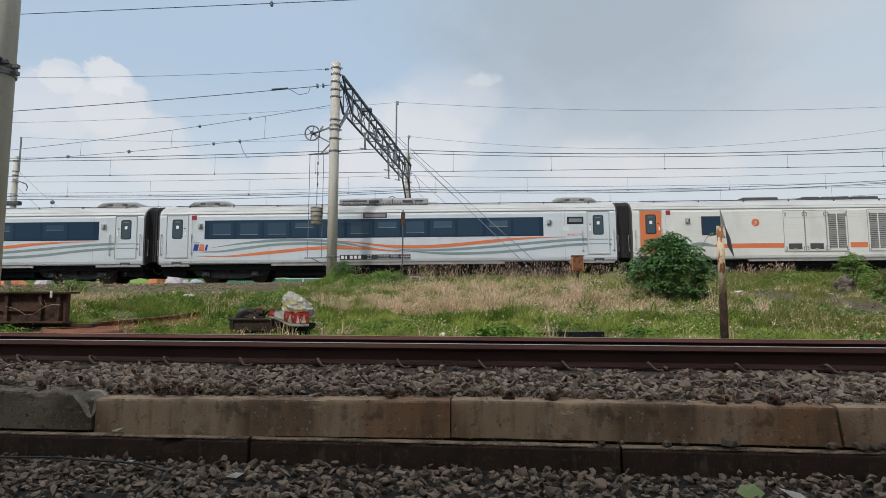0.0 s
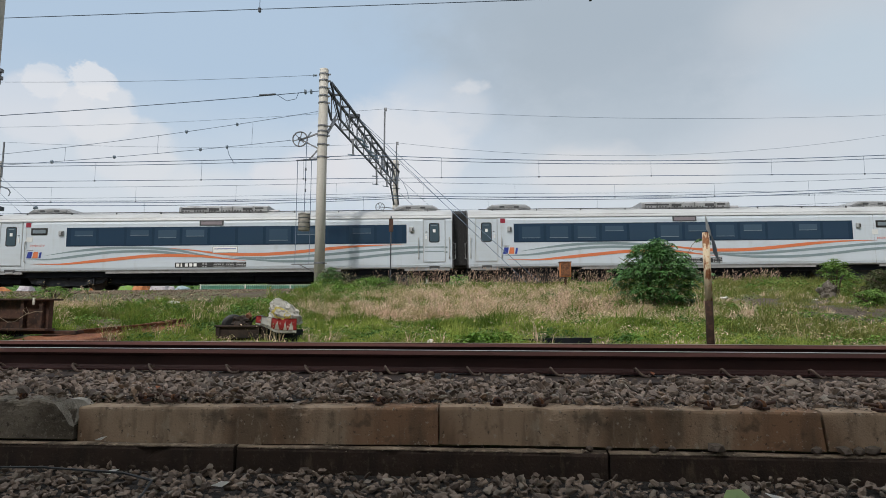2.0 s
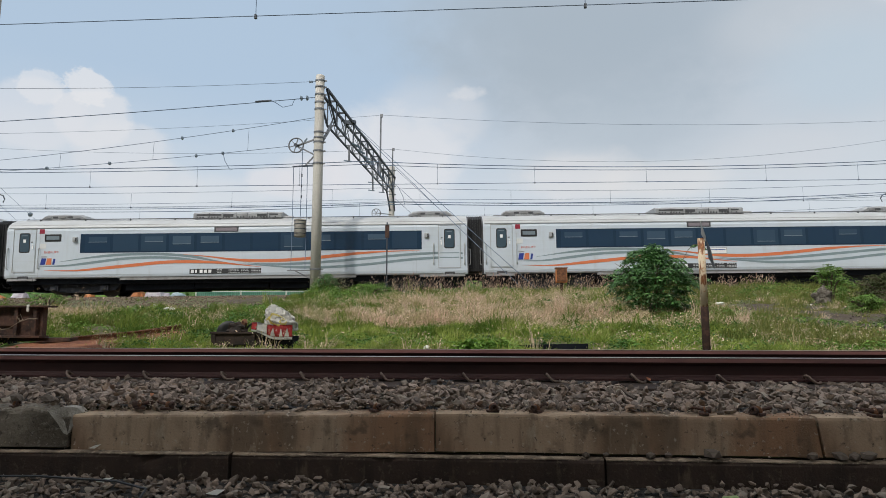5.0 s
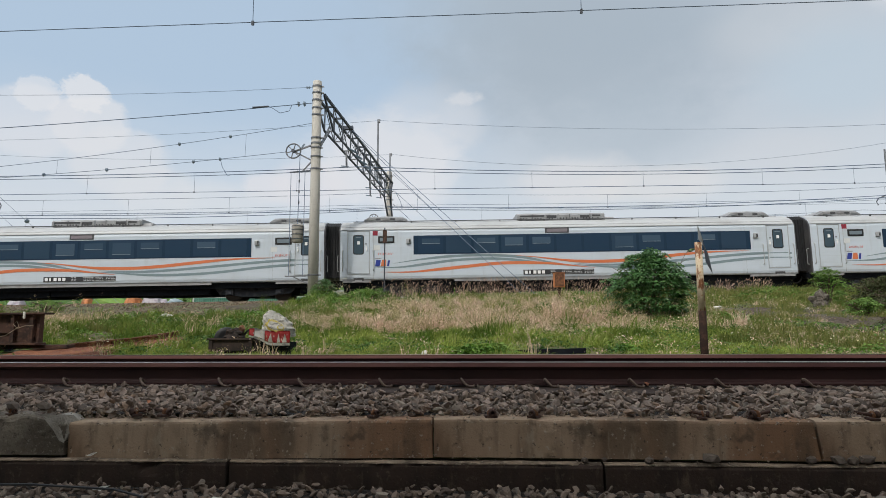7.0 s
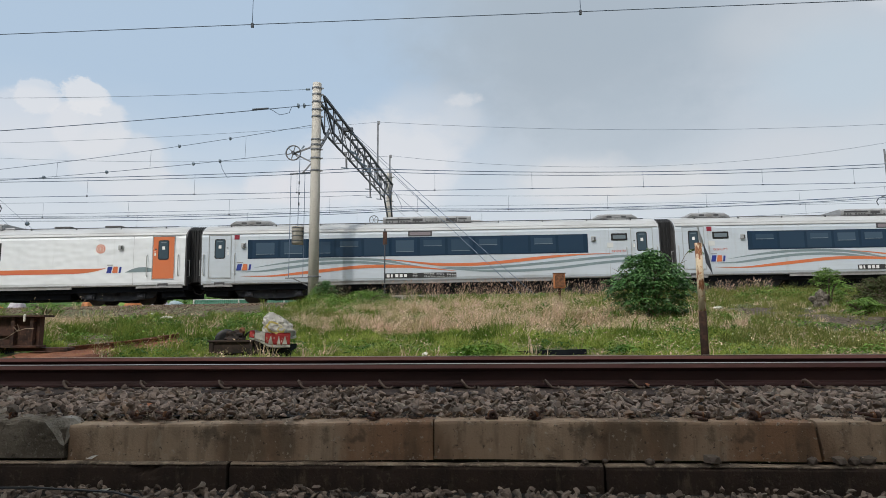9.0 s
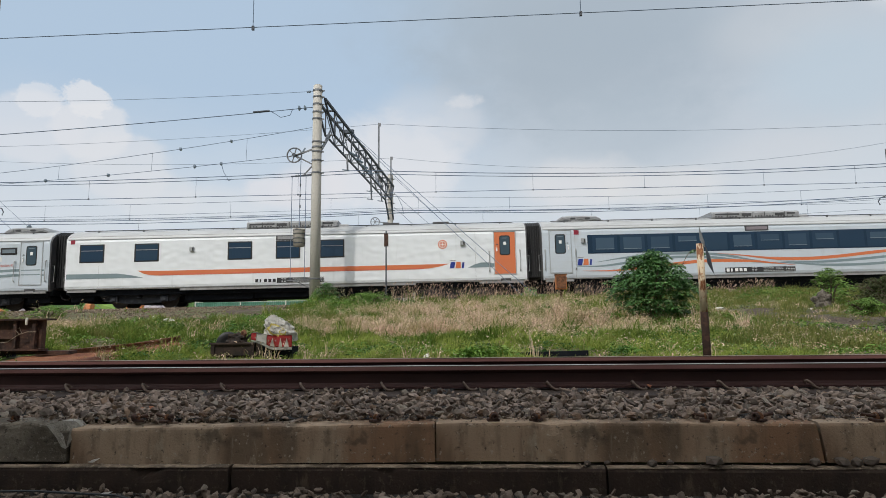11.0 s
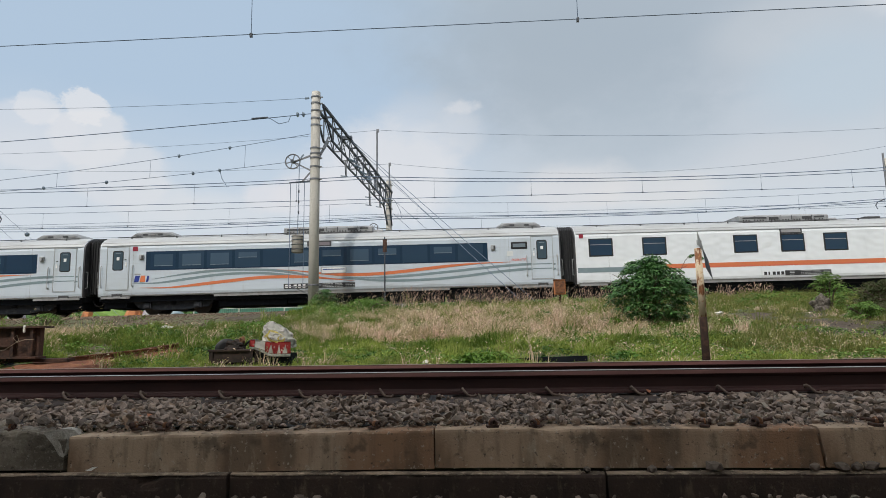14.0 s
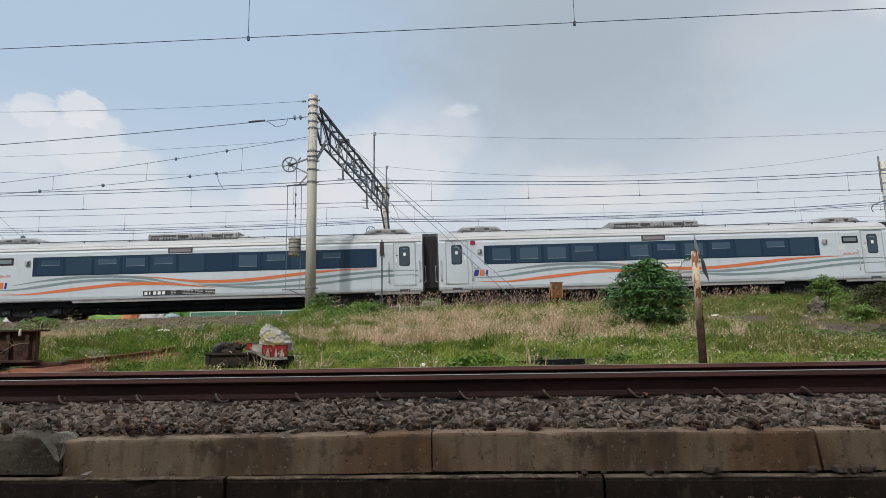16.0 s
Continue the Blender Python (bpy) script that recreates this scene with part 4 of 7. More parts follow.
def add_roof_unit(car, x0, x1, kind):
    if kind == "long":
        u = part("roof_unit", prism(bmesh.new(), [(-0.95, 3.38), (-0.95, 3.68), (-0.85, 3.76), (0.85, 3.76), (0.95, 3.68), (0.95, 3.38)], x0, x1 - 0.3), "ac", car, "long grey roof air conditioner")
        part("cowl", prism(bmesh.new(), [(-0.95, 3.38), (-0.8, 3.58), (0.8, 3.58), (0.95, 3.38)], x1 - 0.3, x1 + 0.15), "ac", u)
        for a, b, c, d in ((0.15, 1.25, 3.60, 3.67), (3.35, x1 - x0 - 0.5, 3.60, 3.67), (1.3, 1.8, 3.54, 3.66), (2.85, 3.3, 3.54, 3.66)):
            part("grille", boxes((x0 + a, x0 + b, -0.962, -0.94, c, d)), "ac_dark", u)
        part("base_shadow_gap", boxes((x0 + 0.1, x1 - 0.3, -0.98, -0.95, 3.40, 3.45)), "ac_dark", u)
        bm = bmesh.new()
        for k in range(int((x1 - x0 - 0.6) / 0.13)):
            if k % 9 not in (3, 8):
                box(bm, x0 + 0.15 + 0.13 * k, x0 + 0.21 + 0.13 * k, -0.968, -0.94, 3.50, 3.55)
        tagged(part("vent_holes", bm, "ac_dark", u), kind="stuff")
        for k in (0.05, 1.28, 1.85, 2.8, 3.35, x1 - x0 - 0.4):
            part("lifting_lug", boxes((x0 + k, x0 + k + 0.07, -0.99, -0.94, 3.44, 3.70), bevel=0.01), "ac", u)
        part("top_plate", boxes((x0 + 0.3, x1 - 0.9, -0.8, 0.8, 3.755, 3.785), bevel=0.01), "ac_light", u, "pale cover plate")
        for k in (0.7, 1.9, 2.4, 3.32):
            part("cover_seam", boxes((x0 + k, x0 + k + 0.03, -0.96, -0.94, 3.48, 3.72)), "ac_dark", u)
    else:
        bm, rings = bmesh.new(), []
        for t, top, half in ((0.0, 3.55, 0.55), (0.05, 3.66, 0.66), (0.14, 3.76, 0.70), (0.5, 3.785, 0.72), (0.86, 3.76, 0.70), (0.95, 3.66, 0.66), (1.0, 3.55, 0.55)):
            x = x0 + (x1 - x0) * t
            rings.append([bm.verts.new((x, y, z)) for y, z in ((-half, 3.44), (-half - 0.03, top - 0.08), (-half * 0.8, top), (half * 0.8, top), (half + 0.03, top - 0.08), (half, 3.44))])
        for a, c in zip(rings, rings[1:]):
            for k in range(6):
                bm.faces.new((a[k], c[k], c[(k + 1) % 6], a[(k + 1) % 6]))
        bm.faces.new(rings[0])
        bm.faces.new(rings[-1])
        bmesh.ops.recalc_face_normals(bm, faces=bm.faces)
        u = part("roof_unit", bm, "ac", car, "short grey roof ventilator unit")
        for k in range(5):
            part("louvre", boxes((x0 + 0.30 + 0.33 * k, x0 + 0.52 + 0.33 * k, -0.765, -0.70, 3.59, 3.66)), "ac_dark" if k % 2 else "skirt", u)
        part("base_shadow_gap", boxes((x0 + 0.12, x1 - 0.12, -0.745, -0.70, 3.46, 3.51)), "ac_dark", u)
        part("hump", prism(bmesh.new(), [(-0.84, 3.40), (-0.86, 3.52), (-0.5, 3.60), (-0.5, 3.40)], (x0 + x1) / 2 - 0.4, (x0 + x1) / 2 + 0.4), "ac_light", u)


bogie_cache = {}


def add_bogie(car, xc):
    b = new("bogie")
    b.parent = car
    b.location = (xc, 0, 0)
    if not bogie_cache:
        bm = bmesh.new()
        for sgn in (-1, 1):
            prism_pts = [(-1.75, 0.50), (-1.65, 0.74), (-0.55, 0.78), (-0.35, 0.70), (0.35, 0.70), (0.55, 0.78), (1.65, 0.74), (1.75, 0.50), (1.55, 0.30), (0.5, 0.18), (-0.5, 0.18), (-1.55, 0.30)]
            a = [bm.verts.new((x, sgn * 1.02 - 0.06, z)) for x, z in prism_pts]
            c = [bm.verts.new((x, sgn * 1.02 + 0.06, z)) for x, z in prism_pts]
            k = len(a)
            for i in range(k):
                bm.faces.new((a[i], a[(i + 1) % k], c[(i + 1) % k], c[i]))
            bm.faces.new(a[::-1])
            bm.faces.new(c)
        box(bm, -0.4, 0.4, -1.0, 1.0, 0.2, 0.62)
        box(bm, -1.9, 1.9, -0.25, 0.25, 0.25, 0.62)
        bmesh.ops.recalc_face_normals(bm, faces=bm.faces)
        bogie_cache["frame"] = mesh_of("bogie_frame", bm, "running_gear")
        bm = bmesh.new()
        for k in range(7):
            lathe(bm, [(0.09, 0.42 + k * 0.045), (0.13, 0.435 + k * 0.045), (0.09, 0.455 + k * 0.045)], 10, Matrix.Translation((0, -1.12, 0)))
        bogie_cache["spring"] = mesh_of("bolster_spring", bm, "running_gear")
        bogie_cache["axlebox"] = mesh_of("axle_box", boxes((-0.17, 0.17, -1.2, -1.0, 0.26, 0.52), (-0.10, 0.10, -1.24, -1.19, 0.30, 0.47), bevel=0.02), "running_gear")
        bm = bmesh.new()
        for y in (-0.533, 0.533):
            lathe(bm, [(0.387, -0.065), (0.387, 0.05), (0.33, 0.055), (0.30, 0.02), (0.12, 0.02), (0.12, -0.03), (0.33, -0.03), (0.41, -0.062)][::-1], 24, Matrix.Translation((0, y, 0)) @ pose(0, 0, 0, 90 if y > 0 else -90))
        rod(bm, (0, -1.05, 0), (0, 1.05, 0), 0.07, seg=10)
        for k in range(3):
            bar(bm, (0, -0.60, 0.2), (0, -0.60, 0.28), 0.05, 0.02)
        bogie_cache["wheelset"] = mesh_of("wheelset", bm, "wheel")
    share("bogie_frame", bogie_cache["frame"], b, Matrix())
    share("bolster_spring", bogie_cache["spring"], b, Matrix())
    sets = []
    for dx in (-1.1, 1.1):
        share("axle_box", bogie_cache["axlebox"], b, pose(dx, 0, 0))
        w = share("wheelset", bogie_cache["wheelset"], b, pose(dx, 0, 0.387))
        sets.append(w)
    return sets


WHEELSETS = []


def car_shell(name, label, paint):
    car = empty(name, (0, 0, 0), label, "railway coach", "cars of the passing train")
    part("body", prism(bmesh.new(), SHELL, -10.1, 10.1), paint, car)
    part("roof", prism(bmesh.new(), ROOF_LINE, -10.09, 10.09), "roof", car, "dull silver-grey roof")
    part("roof_cable", tube(bmesh.new(), [(-9.6, -1.02, 3.47), (9.6, -1.02, 3.47)], 0.016, 5), "ac_dark", car, "thin dark cable along the roof")
    bm = bmesh.new()
    for k in range(10):
        box(bm, -9.0 + 2.0 * k, -8.96 + 2.0 * k, -1.05, -0.99, 3.40, 3.49)
    tagged(part("cable_cleats", bm, "ac_dark", car), kind="stuff")
    part("gutter", boxes((-10.05, 10.05, -1.500, -1.44, 3.015, 3.04)), "silver", car)
    for sx in (-1, 1):
        a, b = sorted((sx * 10.1, sx * 10.16))
        part("end_wall", prism(bmesh.new(), [(y * 0.985, z * 0.995) for y, z in SHELL], a, b), "end", car, "dark grey coach end")
        a, b = sorted((sx * 10.16, sx * 10.46))
        part("gangway_bellows", prism(bmesh.new(), [(-1.12, 0.95), (-1.12, 3.25), (-0.9, 3.42), (0.9, 3.42), (1.12, 3.25), (1.12, 0.95)], a, b), "bellows", car, "black rubber gangway bellows")
        for k in range(3):
            c = sx * (10.20 + 0.10 * k)
            part("bellows_rib", prism(bmesh.new(), [(-1.16, 0.93), (-1.16, 3.27), (-0.92, 3.45), (0.92, 3.45), (1.16, 3.27), (1.16, 0.93)], c - 0.018, c + 0.018), "rubber", car)
        part("end_rail", tube(bmesh.new(), [(sx * 10.16, -1.34, 1.2), (sx * 10.24, -1.34, 1.22), (sx * 10.24, -1.34, 1.9), (sx * 10.16, -1.34, 1.92)], 0.02, 5), "silver", car)
        part("buffer_beam", boxes((sx * 10.05 - 0.12, sx * 10.05 + 0.12, -1.25, 1.25, 0.62, 0.86)), "under", car)
        part("hose", tube(bmesh.new(), [(sx * 10.16, -0.7, 0.72), (sx * 10.3, -0.72, 0.48), (sx * 10.46, -0.7, 0.42)], 0.035, 6), "rubber", car)
        part("coupler", boxes((min(sx * 10.0, sx * 10.46), max(sx * 10.0, sx * 10.46), -0.16, 0.16, 0.60, 0.88)), "under", car)
    part("underframe", boxes((-10.0, 10.0, -1.30, 1.30, 0.55, 0.84)), "under", car)
    part("skirt_panel", boxes((-8.5 + 3.4, 5.2, -1.475, -1.42, 0.70, 0.825)), "skirt", car)
    for a, b in ((-10.0, -8.75), (8.0, 10.0)):
        part("end_skirt", boxes((a, b, -1.475, -1.42, 0.70, 0.825)), "skirt", car)
    for a, b, d in ((-5.0, -2.0, 0.27), (-1.95, 1.3, 0.32), (1.35, 5.0, 0.28)):
        part("equipment_case", boxes((a, b, -1.12, 1.12, d, 0.60), bevel=0.03), "under", car)
    for a, b in ((-10.0, -9.0), (9.0, 10.0)):
        part("end_case", boxes((a, b, -1.15, 1.15, 0.30, 0.64), bevel=0.03), "under", car)
    for x in (-8.65, 7.85):
        part("body_seam", boxes((x, x + 0.008, -1.5025, -1.49, 0.84, 2.98)), "skirt", car)
    part("sill_seam", boxes((-10.05, 10.05, -1.5035, -1.47, 0.835, 0.855)), "skirt", car)
    part("roof_seam", boxes((-10.05, 10.05, -1.395, -1.36, 3.145, 3.165)), "skirt", car)
    part("pipe", tube(bmesh.new(), [(-8.0, -1.28, 0.58), (-4.3, -1.28, 0.58)], 0.03, 5), "under", car)
    for xb in (-7.0, 7.0):
        WHEELSETS.extend(add_bogie(car, xb))
    return car


def S(s):
    """From metres right of the coach's first door to its own x."""
    return s - 9.3


STRIPES = {
    "grey": ([(1.5, 1.51), (2.66, 1.67), (3.92, 1.79), (5.17, 1.83), (6.4, 1.79), (7.3, 1.70), (8.2, 1.52), (9.2, 1.36)],
             [(0.65, 1.34), (1.84, 1.35), (3.1, 1.49), (4.35, 1.63), (5.6, 1.67), (6.68, 1.62), (8.2, 1.42), (9.4, 1.30)],
             [(9.6, 1.40), (10.4, 1.34), (11.5, 1.32), (12.74, 1.37), (13.66, 1.43), (15.08, 1.54), (16.71, 1.67), (18.0, 1.73), (19.2, 1.71)],
             [(9.4, 1.36), (10.4, 1.28), (11.92, 1.17), (13.66, 1.18), (15.07, 1.27), (16.71, 1.44), (18.0, 1.52), (19.2, 1.50)]),
    "orange": ([(0.9, 1.15), (2.26, 1.13), (3.51, 1.23), (4.76, 1.34), (6.01, 1.45), (7.1, 1.47), (8.44, 1.42), (9.44, 1.31), (10.4, 1.20)],
               [(6.9, 1.80), (8.0, 1.69), (9.0, 1.56), (9.86, 1.49), (11.1, 1.48), (12.35, 1.55), (13.66, 1.67), (14.66, 1.76), (15.9, 1.83), (17.3, 1.85)])}


def add_stripes(car, dx=0.0):
    for i, c in enumerate(STRIPES["grey"]):
        part("grey_stripe", ribbon([(S(x + dx), z) for x, z in c], 0.11, -1.5045 - 0.0008 * i, (0.25, 0.25) if i < 2 else (0.3, 0.02)), "teal", car, "grey-green wave stripe")
    for i, c in enumerate(STRIPES["orange"]):
        part("orange_stripe", ribbon([(S(x + dx), z) for x, z in c], 0.135, -1.508 - 0.0008 * i, (0.3, 0.35) if i == 0 else (0.35, 0.3)), "orange", car, "orange wave stripe")


def passenger_coach(flip, panel=False):
    """flip False: washroom at the right end; True: at the left end."""
    car = car_shell("passenger_coach", "white express coach with dark window band and wave stripes", "white")
    x0, x1 = (S(1.21), S(16.22)) if not flip else (S(2.42), S(17.4))
    part("window_band", boxes((x0, x1, -1.508, -1.45, 1.90, 2.74), bevel=0.01), "glass", car, "long dark glazed band")
    r = random.Random(3 + flip)
    n = 12
    p = (x1 - x0 - 0.3) / n
    for i in range(n):
        a = x0 + 0.15 + i * p
        w = part("pane", boxes((a + 0.06, a + p - 0.06, -1.514, -1.506, 1.95, 2.69)), "pane", car)
        if r.random() < 0.72:
            h = r.choice((0.24, 0.28, 0.30, 0.36, 0.52, 0.28))
            part("blind", boxes((a + 0.22, a + p - 0.20, -1.5175, -1.513, 2.62 - h, 2.60)), "blind", w, "pale half-drawn blind")
            part("blind_rail", boxes((a + 0.22, a + p - 0.20, -1.520, -1.5165, 2.605 - h, 2.625 - h)), "sill_line", w)
    add_door(car, S(0.0), "white")
    add_door(car, S(18.62), "white")
    for z in (1.53, 1.73):
        part("door_stripe", boxes((S(18.20), S(19.04), -1.5115, -1.507, z - 0.02, z + 0.02)), "teal", car)
    part("red_placard", boxes((S(0.62), S(0.84), -1.508, -1.49, 2.77, 2.97)), "red", car, "dark red placard")
    add_lamp(car, S(1.02) if not flip else S(2.2), 2.50)
    add_lamp(car, S(16.46) if not flip else S(17.62), 2.52)
    xw = S(17.62) if not flip else S(1.22)
    add_small_window(car, xw)
    part("filler_flap", boxes((xw - 0.55, xw - 0.28, -1.506, -1.49, 2.11, 2.33), bevel=0.004), "power_white", car, "small square service flap")
    add_wording(car, "EKSEKUTIF", xw - 0.36, 1.90, 0.135)
    add_logo(car, S(0.72), 1.54)
    add_stripes(car)
    add_numbers(car, S(7.24), S(10.36), 0.93, 1.15)
    part("roof_hatch", boxes((S(8.26), S(9.32), -1.512, -1.46, 2.77, 3.01), bevel=0.01), "ac_dark", car, "dark framed destination panel")
    part("hatch_face", boxes((S(8.33), S(9.25), -1.516, -1.51, 2.82, 2.96)), "display", car)
    if panel:
        part("banner_edge", boxes((S(8.87), S(9.98), -1.5135, -1.502, 1.555, 1.835)), "skirt", car, "grey hem of the banner")
        part("banner", boxes((S(8.9), S(9.95), -1.517, -1.511, 1.58, 1.82)), "white_mark", car, "white paper banner")
        part("banner_line", boxes((S(8.95), S(9.9), -1.520, -1.516, 1.72, 1.755)), "blue", car)
    add_roof_unit(car, S(0.05), S(2.2), "short")
    add_roof_unit(car, S(7.1), S(11.4), "long")
    add_roof_unit(car, S(16.7), S(18.85), "short")
    part("roof_conduit", tube(bmesh.new(), [(S(2.4), -0.9, 3.50), (S(7.0), -0.9, 3.50)], 0.02, 5), "ac", car)
    return car


def dining_coach():
    car = car_shell("dining_coach", "white coach with five separate windows, orange door and orange stripe", "bright_white")
    for i, a in enumerate((-0.22, 2.17, 6.25, 8.36, 10.30)):
        w = part("window", boxes((S(a), S(a + 1.09), -1.512, -1.45, 1.98, 2.80), bevel=0.03), "rubber", car, "dark square window")
        part("pane", boxes((S(a + 0.07), S(a + 1.02), -1.516, -1.511, 2.04, 2.74)), "pane", w)
        part("blind_rail", boxes((S(a + 0.07), S(a + 1.02), -1.519, -1.515, 2.50, 2.525)), "skirt", w)
    add_door(car, S(18.46), "orange")
    part("orange_stripe", side_shape([(2.35, 1.60), (2.62, 1.46), (2.9, 1.39), (3.3, 1.365), (14.6, 1.38), (15.1, 1.41), (15.6, 1.49), (16.0, 1.60), (15.4, 1.59), (8.0, 1.575), (3.2, 1.57)], -1.507), "orange", car, "straight orange stripe")
    part("stripe_shade", boxes((S(3.3), S(14.9), -1.509, -1.5065, 1.395, 1.425)), "letter_red", car, "darker red line in the stripe")
    part("grey_stripe", side_shape([(-0.75, 1.28), (2.6, 1.29), (2.1, 1.40), (1.5, 1.49), (-0.75, 1.50)], -1.506), "teal", car, "grey-green wedge stripe")
    part("grey_wave", side_shape([(16.8, 1.40), (18.0, 1.41), (18.0, 1.56), (17.7, 1.62), (17.4, 1.62), (17.1, 1.54)], -1.506), "teal", car, "grey-green arched stripe")
    bm = bmesh.new()
    lathe(bm, [(0.20, 0.0), (0.20, 0.006)], 24, Matrix.Translation((S(15.71), -1.502, 2.46)) @ pose(0, 0, 0, 90))
    em = part("round_emblem", bm, "orange", car, "round orange and white emblem")
    for rr, dy, mt in ((0.155, 0.008, "white_mark"), (0.125, 0.010, "orange")):
        bm = bmesh.new()
        lathe(bm, [(rr, 0.0), (rr, dy)], 24, Matrix.Translation((S(15.71), -1.502, 2.46)) @ pose(0, 0, 0, 90))
        part("emblem_ring", bm, mt, em)
    part("emblem_mark", boxes((S(15.69), S(15.73), -1.516, -1.506, 2.37, 2.55), (S(15.62), S(15.80), -1.515, -1.506, 2.44, 2.475)), "white_mark", em)
    add_logo(car, S(16.0), 1.53)
    add_lamp(car, S(16.6), 2.5)
    add_lamp(car, S(4.7), 2.5)
    part("red_placard", boxes((S(-0.62), S(-0.44), -1.508, -1.49, 2.82, 3.0)), "red", car, "dark red placard")
    add_numbers(car, S(7.43), S(10.49), 0.93, 1.15, False)
    part("roof_hatch", boxes((S(8.37), S(9.37), -1.512, -1.46, 2.80, 3.02), bevel=0.01), "ac_dark", car)
    part("hatch_face", boxes((S(8.44), S(9.30), -1.516, -1.51, 2.85, 2.98)), "skirt", car)
    add_roof_unit(car, S(6.9), S(11.3), "long")
    for a in (13.0, 15.3):
        part("roof_ventilator", boxes((S(a), S(a + 0.75), -0.5, 0.5, 3.5, 3.66), bevel=0.03), "ac_dark", car)
    return car


def power_car():
    car = car_shell("power_car", "off-white generator car with louvred panels and one orange door", "power_white")
    add_door(car, S(0.0), "orange")
    w = part("window", boxes((S(2.2), S(3.05), -1.512, -1.45, 1.85, 2.70), bevel=0.03), "rubber", car, "dark generator room window")
    part("pane", boxes((S(2.27), S(2.98), -1.516, -1.511, 1.91, 2.64)), "pane", w)
    part("red_placard", boxes((S(0.67), S(0.87), -1.508, -1.49, 2.77, 2.97)), "red", car, "dark red placard")
    add_lamp(car, S(1.6), 2.52)
    part("orange_stripe", ribbon([(S(2.7), 1.40), (S(3.3), 1.38), (S(4.0), 1.38), (S(5.74), 1.38)], 0.20, -1.507, (0.15, 0.0)), "orange", car, "straight orange stripe")
    part("grey_wave", ribbon([(S(1.4), 1.42), (S(2.2), 1.47), (S(3.0), 1.33)], 0.15, -1.506, (0.4, 0.4)), "teal", car)
    bm = bmesh.new()
    lathe(bm, [(0.17, 0.0), (0.17, 0.006)], 24, Matrix.Translation((S(4.56), -1.502, 2.40)) @ pose(0, 0, 0, 90))
    part("round_emblem", bm, "orange", car, "round orange emblem")
    bm = bmesh.new()
    bar(bm, (S(4.62), -1.512, 2.52), (S(4.52), -1.512, 2.40), 0.045, 0.006)
    bar(bm, (S(4.52), -1.512, 2.40), (S(4.61), -1.512, 2.40), 0.045, 0.006)
    bar(bm, (S(4.60), -1.512, 2.40), (S(4.50), -1.512, 2.28), 0.045, 0.006)
    part("emblem_bolt", bm, "white_mark", car, "white lightning bolt")
    for k, a in enumerate((5.76, 9.40, 13.0)):
        for j in range(3):
            x = S(a + j * 0.93)
            pn = part("access_panel", boxes((x + 0.02, x + 0.90, -1.515, -1.47, 1.12, 2.90), bevel=0.01), "power_white", car, "bolted access panel")
            part("panel_rim", boxes((x, x + 0.014, -1.519, -1.49, 1.10, 2.92), (x + 0.906, x + 0.920, -1.519, -1.49, 1.10, 2.92), (x + 0.016, x + 0.904, -1.519, -1.49, 2.905, 2.92), (x + 0.016, x + 0.904, -1.519, -1.49, 1.10, 1.115)), "skirt", pn, "grey panel edge")
            for dx, side in ((0.05, 1), (0.87, -1)):
                for z in (1.16, 2.66):
                    part("panel_latch", tube(bmesh.new(), [(x + dx, -1.52, z), (x + dx + side * 0.05, -1.545, z + 0.05), (x + dx + side * 0.05, -1.545, z + 0.11), (x + dx, -1.52, z + 0.16)], 0.014, 5), "ac_dark", pn)
            if (j == 2) != (k == 1):
                slats = []
                for col in (0.10, 0.50):
                    for i in range(18):
                        slats.append((x + col, x + col + 0.32, -1.524, -1.515, 1.25 + i * 0.083, 1.302 + i * 0.083))
                part("louvre", boxes(*slats), "skirt", pn, "grey slatted louvre")
                part("louvre_gap", boxes((x + 0.09, x + 0.43, -1.5165, -1.514, 1.23, 2.75), (x + 0.49, x + 0.83, -1.5165, -1.514, 1.23, 2.75)), "ac_dark", pn)
            else:
                part("vent_grille", boxes((x + 0.18, x + 0.76, -1.520, -1.512, 1.20, 1.46)), "ac_dark", pn)
                part("vent_catch", boxes((x + 0.40, x + 0.52, -1.535, -1.51, 1.16, 1.24), bevel=0.01), "silver", pn)
    part("stripe_patch", boxes((S(8.62), S(9.36), -1.508, -1.5, 1.27, 1.49)), "orange", car)
    for a, b in ((4.5, 6.1), (7.2, 7.95), (8.1, 9.3), (9.4, 10.6)):
        part("roof_exhaust", boxes((S(a), S(b), -0.6, 0.6, 3.5, 3.68), bevel=0.05), "ac_dark", car, "dark roof exhaust housing")
    return car


CARS = [(power_car(), 1), (passenger_coach(False), 0), (passenger_coach(True, True), -1), (passenger_coach(True), -2), (passenger_coach(False), -3),
        (dining_coach(), -4), (passenger_coach(False, True), -5), (passenger_coach(True), -6)]


def car_pose(k, t):
    p = far(0, 1.5)
    s = along(t) + 9.3 + PITCH_LEN * k
    return pose(p.x + UX * s, p.y + UY * s, p.z + GRADE * s, 0, -math.degrees(math.atan(GRADE)), math.degrees(TH))


def motions():
    for car, k in CARS:
        walk(car, [(t * 0.5, car_pose(k, t * 0.5)) for t in range(33)])
    for w in WHEELSETS:
        place = w.location.copy()
        walk(w, [(i / 15, pose(*place, 0, math.degrees((along(i / 15) - along(0)) / 0.387) % 360.0, 0)) for i in range(241)])

